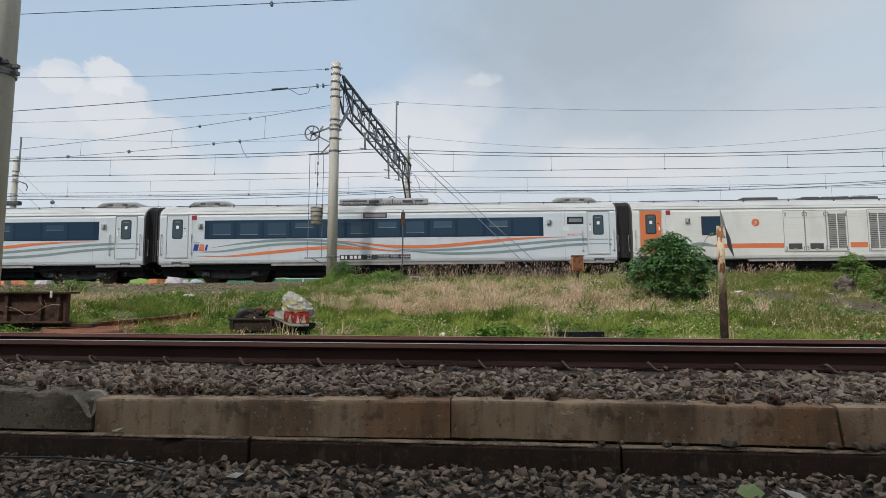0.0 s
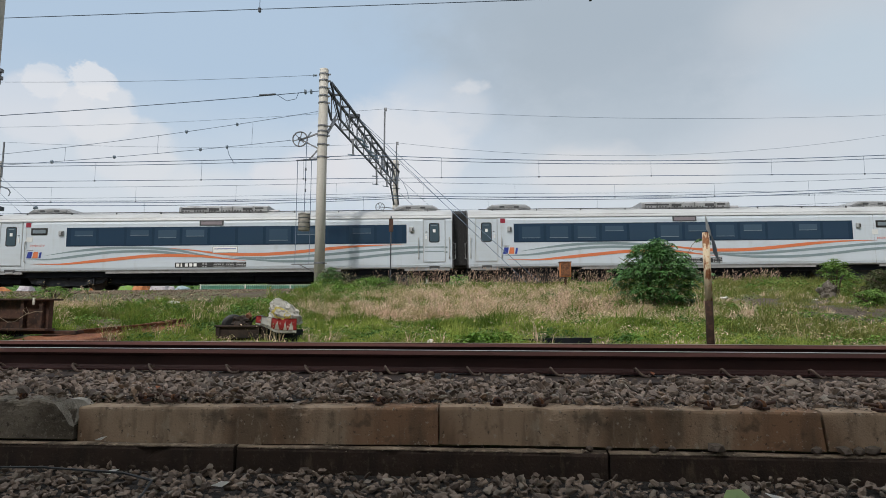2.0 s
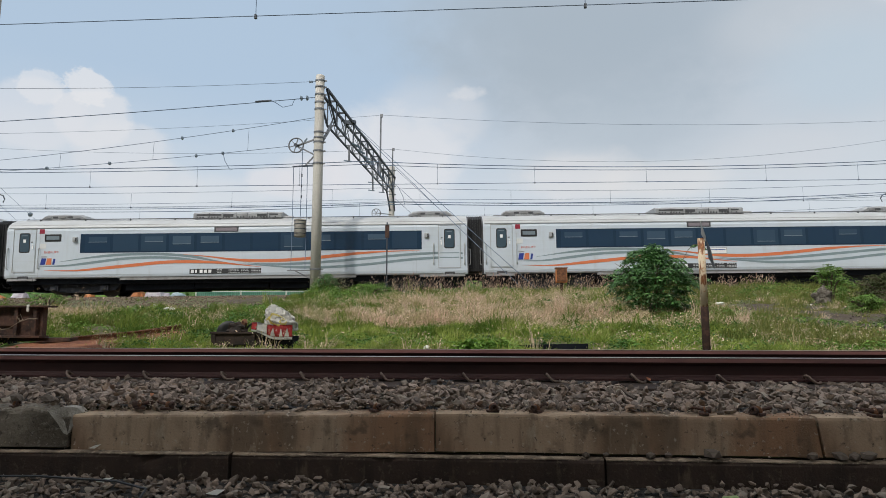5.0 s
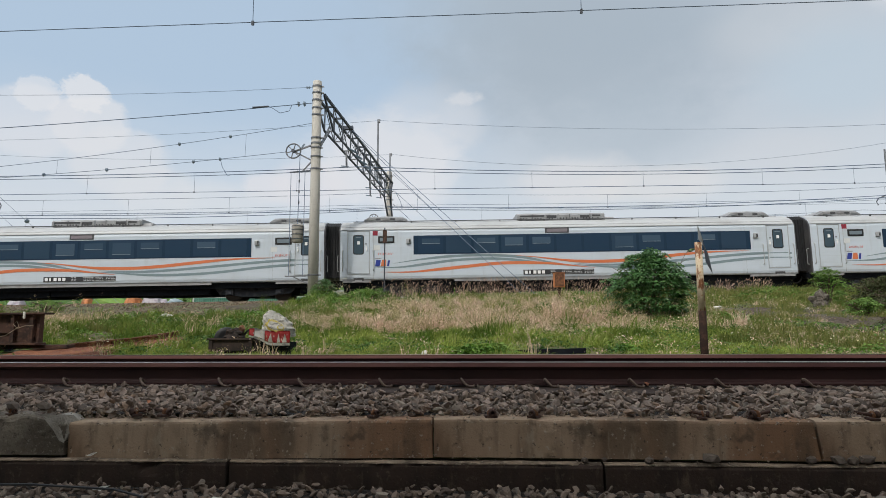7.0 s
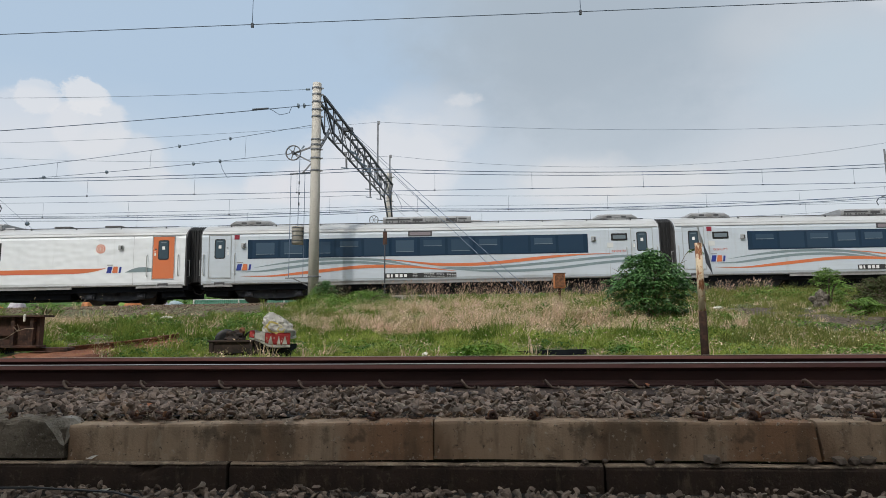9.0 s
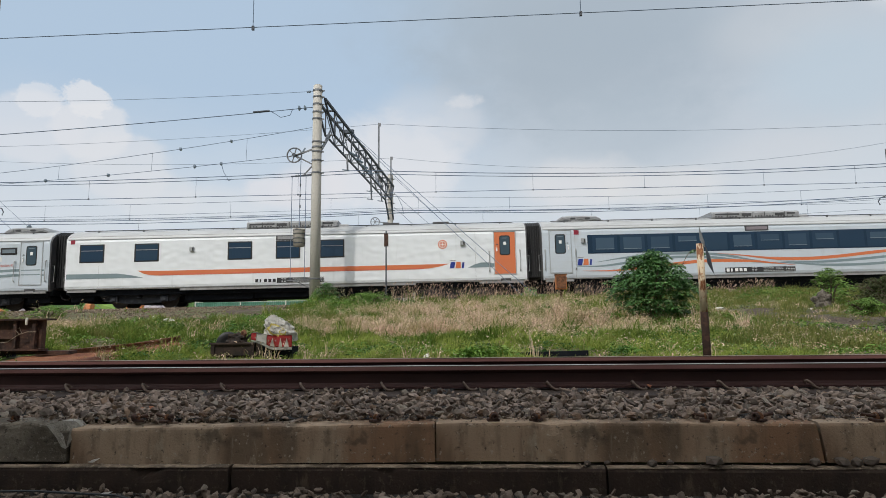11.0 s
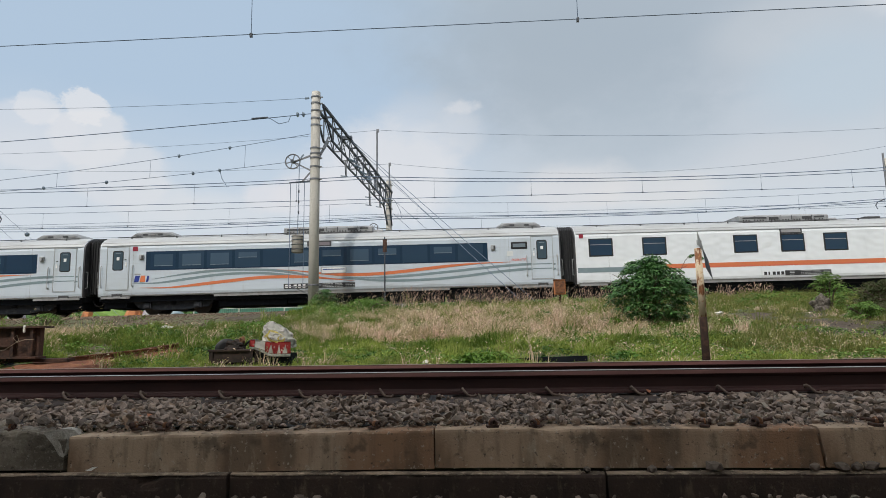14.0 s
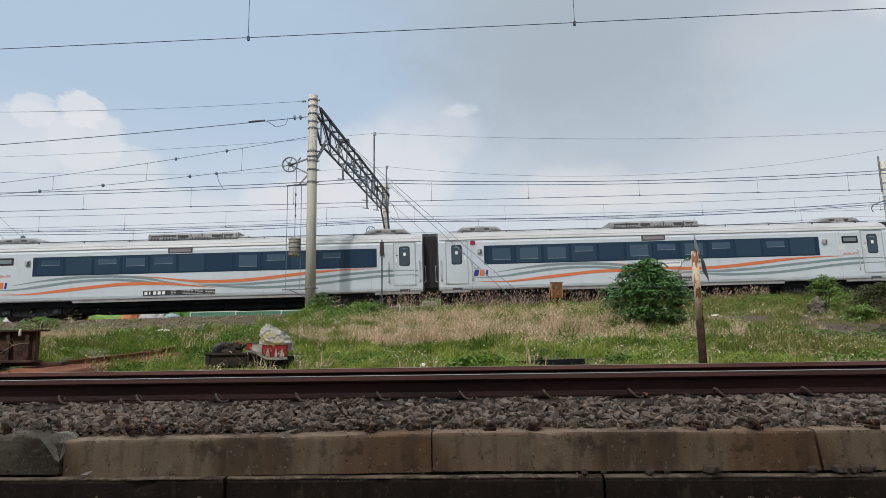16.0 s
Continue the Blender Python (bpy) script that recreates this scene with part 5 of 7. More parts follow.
# ---- far track ----
bank = bmesh.new()
prism(bank, [(-0.95, -0.20), (0.0, -0.06), (0.45, -0.02), (2.55, -0.02), (3.0, -0.06), (4.6, -0.20), (4.6, -0.6), (-0.95, -0.6)], -70, 70)
line_pose = pose(*far(0, 0), 0, -math.degrees(math.atan(GRADE)), math.degrees(TH))
ob = part("far_ballast_bank", bank, "far_stone")
ob.matrix_basis = line_pose
tagged(ob, "brown ballast shoulder carrying the far track", "ballast bank", kind="structure")
for n in (0.93, 2.07):
    r = empty("rail", (0, 0, 0), "rusty steel rail of the embankment track", "rail", "rails of the far track")
    part("web", prism(bmesh.new(), rail_section(), -70, 70), "rail", r)
    r.matrix_basis = line_pose @ pose(0, n - 0.0, 0)
rng = np.random.default_rng(23)
pts, size = [], []
for _ in range(17500):
    s, n = rng.uniform(-27, -6.5), 0.6 - 9.8 * rng.random() ** 1.2
    p = far(s, n)
    base = ground_z(p.x, p.y) if n < -0.9 else p.z - 0.20 + 0.15 * min(1, (n + 0.95) / 0.95)
    pts.append((p.x, p.y, base + rng.uniform(-0.02, 0.02)))
    size.append(rng.uniform(0.03, 0.085))
v, f = stones(pts, size, rng)
bulk("far_ballast", v, f, "far_stone", "brown crushed stone spilling down the far embankment", "ballast")

# ---- overhead line masts ----
MAST, REAR = Vector((-6.82, 24.3, 1.1)), Vector((-6.27, 41.0, 1.2))


def concrete_mast(place, top, r0, r1, label, bands=()):
    m = empty("catenary_mast", place, label, "mast", "overhead line masts")
    h = top - place[2]
    part("shaft", lathe(bmesh.new(), [(r0, -0.4), (r0 + (r1 - r0) * 0.5, h * 0.5), (r1, h - 0.02), (r1 - 0.02, h)], 24), "mast", m, smooth=True)
    for z in bands:
        r = r0 + (r1 - r0) * (z - place[2]) / h
        part("clamp_band", lathe(bmesh.new(), [(r + 0.002, z - place[2] - 0.035), (r + 0.022, z - place[2] - 0.03), (r + 0.022, z - place[2] + 0.03), (r + 0.002, z - place[2] + 0.035)], 20), "steel", m)
        part("clamp_bolt", boxes((r, r + 0.10, -0.03, 0.03, z - place[2] - 0.025, z - place[2] + 0.025)), "steel", m)
    return m


mast = concrete_mast(MAST, 10.57, 0.215, 0.185, "tall pale concrete mast with steel clamp bands on the bank",
                     (10.33, 10.05, 9.72, 9.38, 9.08, 8.08, 7.85, 7.66, 7.28, 6.75, 2.32))
concrete_mast(REAR, 10.9, 0.22, 0.19, "concrete mast behind the train carrying the truss", (10.6, 10.1, 9.5, 8.9, 8.4))
concrete_mast((-35.7, 41.2, 0.9), 11.35, 0.23, 0.19, "distant concrete mast with steel brackets", (11.0, 10.2, 9.9, 9.4, 8.4))
concrete_mast((29.15, 44.0, 1.6), 12.2, 0.23, 0.20, "distant concrete mast with a cantilever arm", (11.6, 10.6, 9.6))
near_mast = concrete_mast((-6.87, 7.5, -0.3), 9.2, 0.205, 0.20, "close grey concrete mast beside the near track", (3.55, 3.45))
part("stay", bar(bmesh.new(), (0.05, -0.2, 3.80), (0.24, -0.1, 3.88), 0.05, 0.05), "dark_steel", near_mast)
part("stay_arm", bar(bmesh.new(), (-0.6, -0.26, 4.5), (0.22, -0.22, 3.86), 0.06, 0.06), "dark_steel", near_mast)

# portal truss over the far tracks
truss = empty("portal_truss", (0, 0, 0), "dark steel lattice portal truss spanning the far tracks", "truss")
A, B = Vector((-6.76, 24.5, 0)), Vector((-6.22, 40.75, 0))
TOP, BOT, HALF = 10.05, 8.92, 0.20


def on_truss(u, side, z):
    p = A.lerp(B, u)
    return Vector((p.x + side * HALF, p.y, z))


for side in (-1, 1):
    part("top_chord", bar(bmesh.new(), on_truss(0, side, TOP), on_truss(1, side, TOP), 0.10, 0.10), "dark_steel", truss)
    part("bottom_chord", bar(bmesh.new(), on_truss(0.09, side, BOT), on_truss(0.95, side, BOT), 0.075, 0.075), "dark_steel", truss)
    part("end_strut", bar(bmesh.new(), on_truss(0, side, TOP - 0.05), on_truss(0.09, side, BOT), 0.08, 0.08), "dark_steel", truss)
    part("end_strut", bar(bmesh.new(), on_truss(1, side, TOP - 0.05), on_truss(0.95, side, BOT), 0.08, 0.08), "dark_steel", truss)
BAYS = 9
for i in range(BAYS + 1):
    u = 0.09 + 0.86 * i / BAYS
    part("rung", bar(bmesh.new(), on_truss(u, -1, TOP), on_truss(u, 1, TOP), 0.09, 0.07), "dark_steel", truss)
    part("lower_rung", bar(bmesh.new(), on_truss(u, -1, BOT), on_truss(u, 1, BOT), 0.05, 0.05), "steel", truss)
    for side in (-1, 1):
        part("post", bar(bmesh.new(), on_truss(u, side, BOT), on_truss(u, side, TOP), 0.05, 0.05), "dark_steel", truss)
        if i < BAYS:
            w = u + 0.86 / BAYS
            a, b = (BOT, TOP) if i % 2 else (TOP, BOT)
            part("lattice_diagonal", bar(bmesh.new(), on_truss(u, side, a), on_truss(w, side, b), 0.036, 0.036), "steel", truss)
part("mast_bracket", bar(bmesh.new(), (-6.66, 24.3, 7.72), on_truss(0.09, 0, BOT), 0.09, 0.09), "steel", truss)
part("mast_bracket", bar(bmesh.new(), (-6.5, 24.3, 8.05), on_truss(0.07, 0.6, BOT + 0.1), 0.06, 0.06), "steel", truss)
part("rear_brace", bar(bmesh.new(), on_truss(0.95, -1, BOT), (-6.35, 40.85, 7.75), 0.09, 0.09), "dark_steel", truss)
part("rear_brace", bar(bmesh.new(), on_truss(0.95, 1, BOT), (-6.05, 40.95, 7.75), 0.09, 0.09), "dark_steel", truss)
for u, drop, x in ((0.62, 7.80, 0.0), (0.60, 8.2, 0.25), (0.80, 8.3, 0.1), (0.28, 8.1, 0.0)):
    p = on_truss(u, x, BOT)
    part("drop_arm", bar(bmesh.new(), p, (p.x + 0.02, p.y, drop), 0.08, 0.08), "steel", truss)
    part("drop_arm_tip", bar(bmesh.new(), (p.x - 0.25, p.y, drop + 0.05), (p.x + 0.12, p.y, drop), 0.05, 0.05), "insulator", truss)
for u, top, r in ((0.74, 13.1, 0.055), (0.995, 12.1, 0.05)):
    p = on_truss(u, 0.2, TOP)
    part("earth_wire_rod", rod(bmesh.new(), p - Vector((0, 0, 0.9)), (p.x, p.y, top), r, r * 0.9, 8), "steel", truss, "slim upright rod")
    part("rod_cap", boxes((p.x - 0.04, p.x + 0.13, p.y - 0.05, p.y + 0.05, top - 0.18, top + 0.02)), "steel", truss)
part("clutter_bracket", boxes((-6.9, -6.3, 29.0, 29.2, 10.02, 10.2)), "dark_steel", truss)
for u in (0.26, 0.33, 0.40, 0.46):
    p = on_truss(u, 1, BOT)
    part("insulator_string", rod(bmesh.new(), p, p + Vector((0.35, 0.3, -0.12)), 0.07, 0.05, 8), "insulator", truss)

# tension wheel and counterweight on the front mast
gear = empty("tension_gear", (-7.78, 24.3, 7.55), "steel tensioning wheel with ropes and a hanging concrete weight", "tensioner")
bm = bmesh.new()
hoop(bm, 0.31, 0.028, 28)
part("rim", bm, "steel", gear)
part("hub", rod(bmesh.new(), (0, -0.08, 0), (0, 0.08, 0), 0.075, seg=14), "dark_steel", gear)
for k in range(6):
    a = math.radians(60 * k + 15)
    part("spoke", bar(bmesh.new(), (0.05 * math.cos(a), 0, 0.05 * math.sin(a)), (0.28 * math.cos(a), 0, 0.28 * math.sin(a)), 0.035, 0.035), "steel", gear)
part("lever", bar(bmesh.new(), (0.05, 0.06, 0.0), (0.80, 0.0, 0.24), 0.06, 0.06), "steel", gear)
part("lever_link", bar(bmesh.new(), (0.34, 0.02, 0.14), (0.46, 0.02, 0.30), 0.05, 0.05), "insulator", gear)
part("lower_strut", bar(bmesh.new(), (0.05, 0.06, -0.02), (0.78, 0.0, -0.42), 0.055, 0.055), "steel", gear)
part("guide_arm", bar(bmesh.new(), (-0.12, 0, -0.92), (0.80, 0, -0.86), 0.05, 0.05), "dark_steel", gear)
part("guide_brace", bar(bmesh.new(), (0.42, 0, -0.88), (0.80, 0, -0.45), 0.05, 0.05), "steel", gear)
part("guide_arm", bar(bmesh.new(), (-0.18, -0.1, -5.28), (0.80, 0, -5.26), 0.045, 0.045), "steel", gear)
part("guide_brace", bar(bmesh.new(), (0.12, -0.08, -5.28), (0.80, 0, -5.62), 0.045, 0.045), "steel", gear)
for x in (-0.07, 0.52):
    part("guide_rod", rod(bmesh.new(), (x, 0, -5.28), (x, 0, -0.9), 0.014, seg=5), "wire", gear)
part("rope", tube(bmesh.new(), [(0.30, -0.02, 0.0), (0.29, -0.02, -0.9), (0.27, -0.02, -3.16)], 0.016, 5), "wire", gear)
for k, z in enumerate((-1.3, -1.75, -2.2)):
    part("rope_knot", rod(bmesh.new(), (0.29, -0.02, z - 0.06), (0.29, -0.02, z + 0.06), 0.03, seg=6), "dark_steel", gear)
w = part("weight", lathe(bmesh.new(), [(0.215, -3.88), (0.235, -3.86), (0.225, -3.5), (0.24, -3.22), (0.24, -3.16), (0.10, -3.14)], 20, pose(0.27, -0.02, 0)), "ballast_bucket", gear, "stained cylindrical counterweight", True)
for z in (-3.75, -3.55, -3.36, -3.22):
    part("weight_band", lathe(bmesh.new(), [(0.226, z - 0.015), (0.246, z - 0.012), (0.246, z + 0.012), (0.226, z + 0.015)], 20, pose(0.27, -0.02, 0)), "dark_steel", w)
rear_wheel = empty("tension_gear", (-6.8, 38.0, 7.08), "small spoked tension wheel behind the train", "tensioner")
bm = bmesh.new()
hoop(bm, 0.28, 0.026, 22)
part("rim", bm, "steel", rear_wheel)
for k in range(3):
    a = math.radians(60 * k)
    part("spoke", bar(bmesh.new(), (-0.3 * math.cos(a), 0, -0.3 * math.sin(a)), (0.3 * math.cos(a), 0, 0.3 * math.sin(a)), 0.03, 0.03), "steel", rear_wheel)
part("bracket", bar(bmesh.new(), (0.1, 0, 0), (0.5, 2.8, 0.4), 0.05, 0.05), "steel", rear_wheel)

# ---- wires ----


def span(a, b, sag, n=16):
    a, b = Vector(a), Vector(b)
    return [a.lerp(b, i / n) - Vector((0, 0, sag * 4 * (i / n) * (1 - i / n))) for i in range(n + 1)]


def line_wire(name, runs, r, label, parent=None):
    """One wire through several spans (start, end, sag)."""
    pts = []
    for a, b, sag in runs:
        p = span(a, b, sag)
        pts += p if not pts else p[1:]
    ob = part(name, tube(bmesh.new(), pts, r * 0.8, 4), "wire", parent)
    if parent is None:
        tagged(ob, label, "wire")
    return ob, pts


def z_at(pts, x):
    for p, q in zip(pts, pts[1:]):
        if min(p.x, q.x) <= x <= max(p.x, q.x):
            return p.lerp(q, (x - p.x) / (q.x - p.x))
    return pts[-1]


def catenary(n, supports, zm, sags, zc, drops, double=0.0, label="overhead contact line with carrier wire and droppers", r=0.011):
    c = empty("overhead_line", (0, 0, 0), label, "overhead line", "overhead lines")
    runs = [(far(a, n, zm), far(b, n, zm), sg) for (a, b), sg in zip(zip(supports, supports[1:]), sags)]
    _, mp = line_wire("carrier_wire", runs, r * 1.25, "", c)
    if double:
        line_wire("second_carrier_wire", [(a - Vector((0, 0, double)), b - Vector((0, 0, double)), sg) for a, b, sg in runs], r * 1.1, "", c)
    _, cp = line_wire("contact_wire", [(far(supports[0], n, zc), far(supports[-1], n, zc), 0.0)], r, "", c)
    for s in drops:
        x = far(s, n).x
        part("dropper", rod(bmesh.new(), z_at(cp, x), z_at(mp, x), 0.007, seg=4), "wire", c)
        part("dropper_clamp", boxes((x - 0.03, x + 0.03, z_at(cp, x).y - 0.02, z_at(cp, x).y + 0.02, z_at(cp, x).z - 0.03, z_at(cp, x).z + 0.03)), "dark_steel", c)
    return c


catenary(1.5, (-64, -35, -5.5, 24, 54), 6.30, (0.2, 0.24, 0.40, 0.2), 5.18, (-29, -24, -18.3, -13.3, -8.5, -2, 2.6, 7.9, 13.6, 18.0, 23), 0.15, r=0.018)
catenary(7.5, (-64, -35, -5.0, 25, 55), 6.34, (0.2, 0.16, 0.28, 0.2), 5.34, (-30, -24.2, -19.4, -13.7, -8, -3, 2.2, 7.9, 13.6, 19.0, 24))
catenary(11.8, (-64, -35, -4.5, 27, 57), 6.40, (0.2, 0.2, 0.3, 0.2), 5.45, (-28, -21, -14, -7, 1, 8, 15, 22))
for n, z, sg in ((9.0, 5.78, 0.36), (9.3, 5.95, 0.30), (13.5, 5.75, 0.25)):
    line_wire("feeder_wire", [(far(-66, n, z), far(-36, n, z), sg), (far(-36, n, z), far(-4, n, z - 0.1), sg), (far(-4, n, z - 0.1), far(27, n, z + 0.3), sg), (far(27, n, z + 0.3), far(58, n, z), sg)],
              0.024 if n < 12 else 0.014, "thick sagging feeder cable over the far tracks")
line_wire("feeder_wire", [(far(-40, 4.5, 5.05), far(-6, 4.5, 5.05), 0.1), (far(-6, 4.5, 5.05), far(28, 4.5, 5.1), 0.1)], 0.011, "thin wire over the far tracks")
# wires that end at the front mast
up, upp = line_wire("anchored_carrier_wire", [((-36, 26.0, 7.15), (-22, 25.2, 7.36), 0.05), ((-22, 25.2, 7.36), (-7.03, 24.3, 8.73), 0.12)], 0.014, "carrier wire anchored to the concrete mast")
lo, lop = line_wire("anchored_contact_wire", [((-36, 26.0, 6.62), (-22, 25.2, 6.86), 0.03), ((-22, 25.2, 6.86), (-8.05, 24.3, 7.52), 0.08)], 0.014, "contact wire led to the tension wheel")
for x in (-27, -18.6, -14.2, -9.9):
    part("dropper", rod(bmesh.new(), z_at(lop, x), z_at(upp, x), 0.007, seg=4), "wire", up)


def insulator(p, d, parent, n=2, r=0.085):
    bm = bmesh.new()
    d = Vector(d).normalized()
    for k in range(n):
        c = Vector(p) + d * (k * 0.09)
        rod(bm, c - d * 0.03, c + d * 0.03, r, r * 0.75, 10)
    return part("insulator", bm, "insulator", parent)


for x in (-10.6, -12.9):
    p = z_at(upp, x)
    insulator(p, (1, -0.05, 0.1), up, 1)
for x in (-11.0, -12.2, -16.2, -19.2):
    insulator(z_at(lop, x), (1, -0.05, 0.05), lo, 1)
part("jumper", tube(bmesh.new(), [z_at(lop, -11.0), z_at(lop, -11.0) + Vector((0.1, 0, -0.35)), z_at(lop, -11.0) + Vector((0.35, 0, -0.75)), z_at(lop, -11.0) + Vector((0.45, 0, -0.70))], 0.012, 4), "wire", lo)
fw, fwp = line_wire("feeder_cable", [((-50, 24.8, 8.6), (-21.2, 24.4, 8.90), 0.25), ((-21.2, 24.4, 8.90), (-7.0, 24.3, 9.62), 0.05)], 0.022, "dark feeder cable ending in insulators on the mast")
for dx in (0.30, 0.55):
    insulator((-7.05 - dx, 24.3, 9.60), (1, 0, 0.05), fw, 1, 0.12)
part("jumper", tube(bmesh.new(), [(-7.9, 24.3, 9.56), (-8.0, 24.3, 9.30), (-8.4, 24.3, 9.22), (-8.75, 24.3, 9.45), (-8.9, 24.3, 9.52)], 0.014, 4), "wire", fw)
part("cable_sleeve", rod(bmesh.new(), (-9.6, 24.3, 9.50), (-8.9, 24.3, 9.53), 0.035, seg=6), "dark_steel", fw)
gw, _ = line_wire("earth_wire", [((-50, 24.7, 10.4), (-21.3, 24.4, 10.42), 0.15), ((-21.3, 24.4, 10.42), (-7.0, 24.3, 10.32), 0.10)], 0.011, "thin earth wire to the mast head")
insulator((-7.25, 24.3, 10.31), (1, 0, 0), gw, 2, 0.055)
line_wire("earth_wire", [((-42, 36, 12.4), (-6.2, 36.5, 13.05), 0.4), ((-6.2, 36.5, 13.05), (40, 40, 13.8), 0.9)], 0.012, "thin earth wire between the upright rods")
line_wire("earth_wire", [((-35.4, 41, 12.75), (-5.98, 40.7, 12.05), 0.35), ((-5.98, 40.7, 12.05), (29.3, 44, 13.1), 1.25)], 0.012, "thin sagging earth wire between far masts")
# stays
for a, b in (((-6.45, 29.1, 10.1), (2.25, 24.75, 1.45)), ((-6.4, 29.3, 10.0), (1.75, 24.7, 1.4)), ((-6.0, 40.9, 10.7), (4.2, 41.2, 1.3)), ((-6.0, 40.9, 9.6), (3.2, 41.2, 1.3)),
             ((-6.0, 40.9, 8.6), (2.0, 41.2, 1.3)), ((-35.5, 41.2, 10.2), (-24.5, 41.2, 1.2)), ((-35.5, 41.2, 9.0), (-26.0, 41.2, 1.2))):
    ob, _ = line_wire("stay_wire", [(a, b, 0.05)], 0.016, "slanting steel stay wire anchored in the ground")
    if a[0] < -30:
        p = Vector(a).lerp(Vector(b), 0.26)
        insulator(p, Vector(b) - Vector(a), ob, 2, 0.16)
for a, pts in ((0, [(-6.0, 27.2, 8.8), (-5.6, 27.6, 8.0), (-5.0, 28.2, 7.4), (-4.75, 28.2, 7.0)]), (1, [(-4.9, 34.5, 8.0), (-4.6, 34.5, 7.4), (-4.5, 34.5, 6.9)])):
    tagged(part("jumper_cable", tube(bmesh.new(), pts, 0.014, 4), "wire"), "loose hanging jumper cable under the truss", "cable")
# line above the nearer siding
sid = empty("overhead_line", (0, 0, 0), "contact wire and droppers above the overgrown siding", "overhead line", "overhead lines")
line_wire("contact_wire", [((-60, 9.5, 5.37), (60, 9.5, 5.39), 0.0)], 0.009, "", sid)
line_wire("carrier_wire", [((-60, 9.5, 6.75), (60, 9.5, 6.75), 0.0)], 0.009, "", sid)
for k in range(-7, 9):
    x = -3.80 + 5.5 * k
    part("dropper", rod(bmesh.new(), (x, 9.5, 5.37), (x, 9.5, 6.75), 0.006, seg=4), "wire", sid)
    part("dropper_clamp", boxes((x - 0.02, x + 0.02, 9.48, 9.52, 5.33, 5.40)), "dark_steel", sid)
part("support_arm", bar(bmesh.new(), (-6.8, 7.6, 6.72), (-6.8, 9.55, 6.72), 0.07, 0.07), "steel", sid)
# arms on the distant masts
for x, y, z in ((-35.7, 41.2, 9.6), (29.15, 44.0, 9.4)):
    arm = empty("cantilever_arm", (x, y, z), "tubular steel cantilever arm on a distant mast", "bracket")
    sx = 1 if x < 0 else -1
    part("tube", bar(bmesh.new(), (0, -0.2, 0), (sx * 1.3, -0.5, -0.45), 0.07, 0.07), "steel", arm)
    part("hook", tube(bmesh.new(), [(sx * 1.3, -0.5, -0.45), (sx * 1.45, -0.5, -0.7), (sx * 1.35, -0.5, -0.95)], 0.04, 5), "dark_steel", arm)
    part("lower_box", boxes((-0.9, 0.6, -0.3, 0.1, -1.95, -1.65), bevel=0.03), "dark_steel", arm)
    part("rod", rod(bmesh.new(), (sx * 0.25, 0, 0.6), (sx * 0.25, 0, 3.2), 0.06, seg=6), "steel", arm)

# ---- plants ----
rng = np.random.default_rng(41)


def blades(base, height, width, lean, rng):
    """Bent tapering blades of grass as one mesh."""
    n = len(base)
    base = np.asarray(base)
    a = rng.uniform(0, math.tau, n)
    side = np.c_[np.cos(a), np.sin(a), np.zeros(n)] * (np.asarray(width)[:, None] / 2)
    d = rng.uniform(0, math.tau, n)
    out = np.c_[np.cos(d), np.sin(d), np.zeros(n)] * (np.asarray(height) * lean * rng.uniform(0.2, 1.0, n))[:, None]
    up = np.c_[np.zeros(n), np.zeros(n), np.asarray(height)]
    v = np.stack([base - side, base + side, base + up * 0.6 + out * 0.35 - side * 0.75, base + up * 0.6 + out * 0.35 + side * 0.75, base + up + out], 1)
    f = np.array([(0, 1, 3), (0, 3, 2), (2, 3, 4)])
    return v.reshape(-1, 3), (f[None] + 5 * np.arange(n)[:, None, None]).reshape(-1, 3)


def leaves(base, size, rng, flat=0.5, ratio=2.2, axis=None):
    """Pointed folded leaves, four corners and a lifted middle."""
    n = len(base)
    base, size = np.asarray(base), np.asarray(size)
    if axis is None:
        a = rng.uniform(0, math.tau, n)
        tilt = rng.uniform(-0.9, 0.6, n) * flat
        u = np.c_[np.cos(a) * np.cos(tilt), np.sin(a) * np.cos(tilt), np.sin(tilt)]
    else:
        u = axis / np.linalg.norm(axis, axis=1, keepdims=True)
    r = rng.normal(size=(n, 3)) * 0.35 + np.array([0, 0, 1.0])
    w = np.cross(u, r)
    w /= np.linalg.norm(w, axis=1, keepdims=True) + 1e-9
    nn = np.cross(w, u)
    L, W = size[:, None], size[:, None] / ratio
    v = np.stack([base, base + u * L * 0.45 + w * W * 0.5 + nn * L * 0.06, base + u * L - nn * L * 0.12, base + u * L * 0.45 - w * W * 0.5 + nn * L * 0.06, base + u * L * 0.5], 1)
    f = np.array([(0, 1, 4), (1, 2, 4), (2, 3, 4), (3, 0, 4)])
    return v.reshape(-1, 3), (f[None] + 5 * np.arange(n)[:, None, None]).reshape(-1, 3)


def patch(x, y, cx, cy, rx, ry, seed=0.0, rough=0.5):
    """1 inside an uneven patch of ground, 0 outside."""
    d = math.hypot((x - cx) / rx, (y - cy) / ry) + rough * noise.noise((x * 0.9 + seed, y * 0.9, seed))
    return smooth01((1.15 - d) / 0.3)


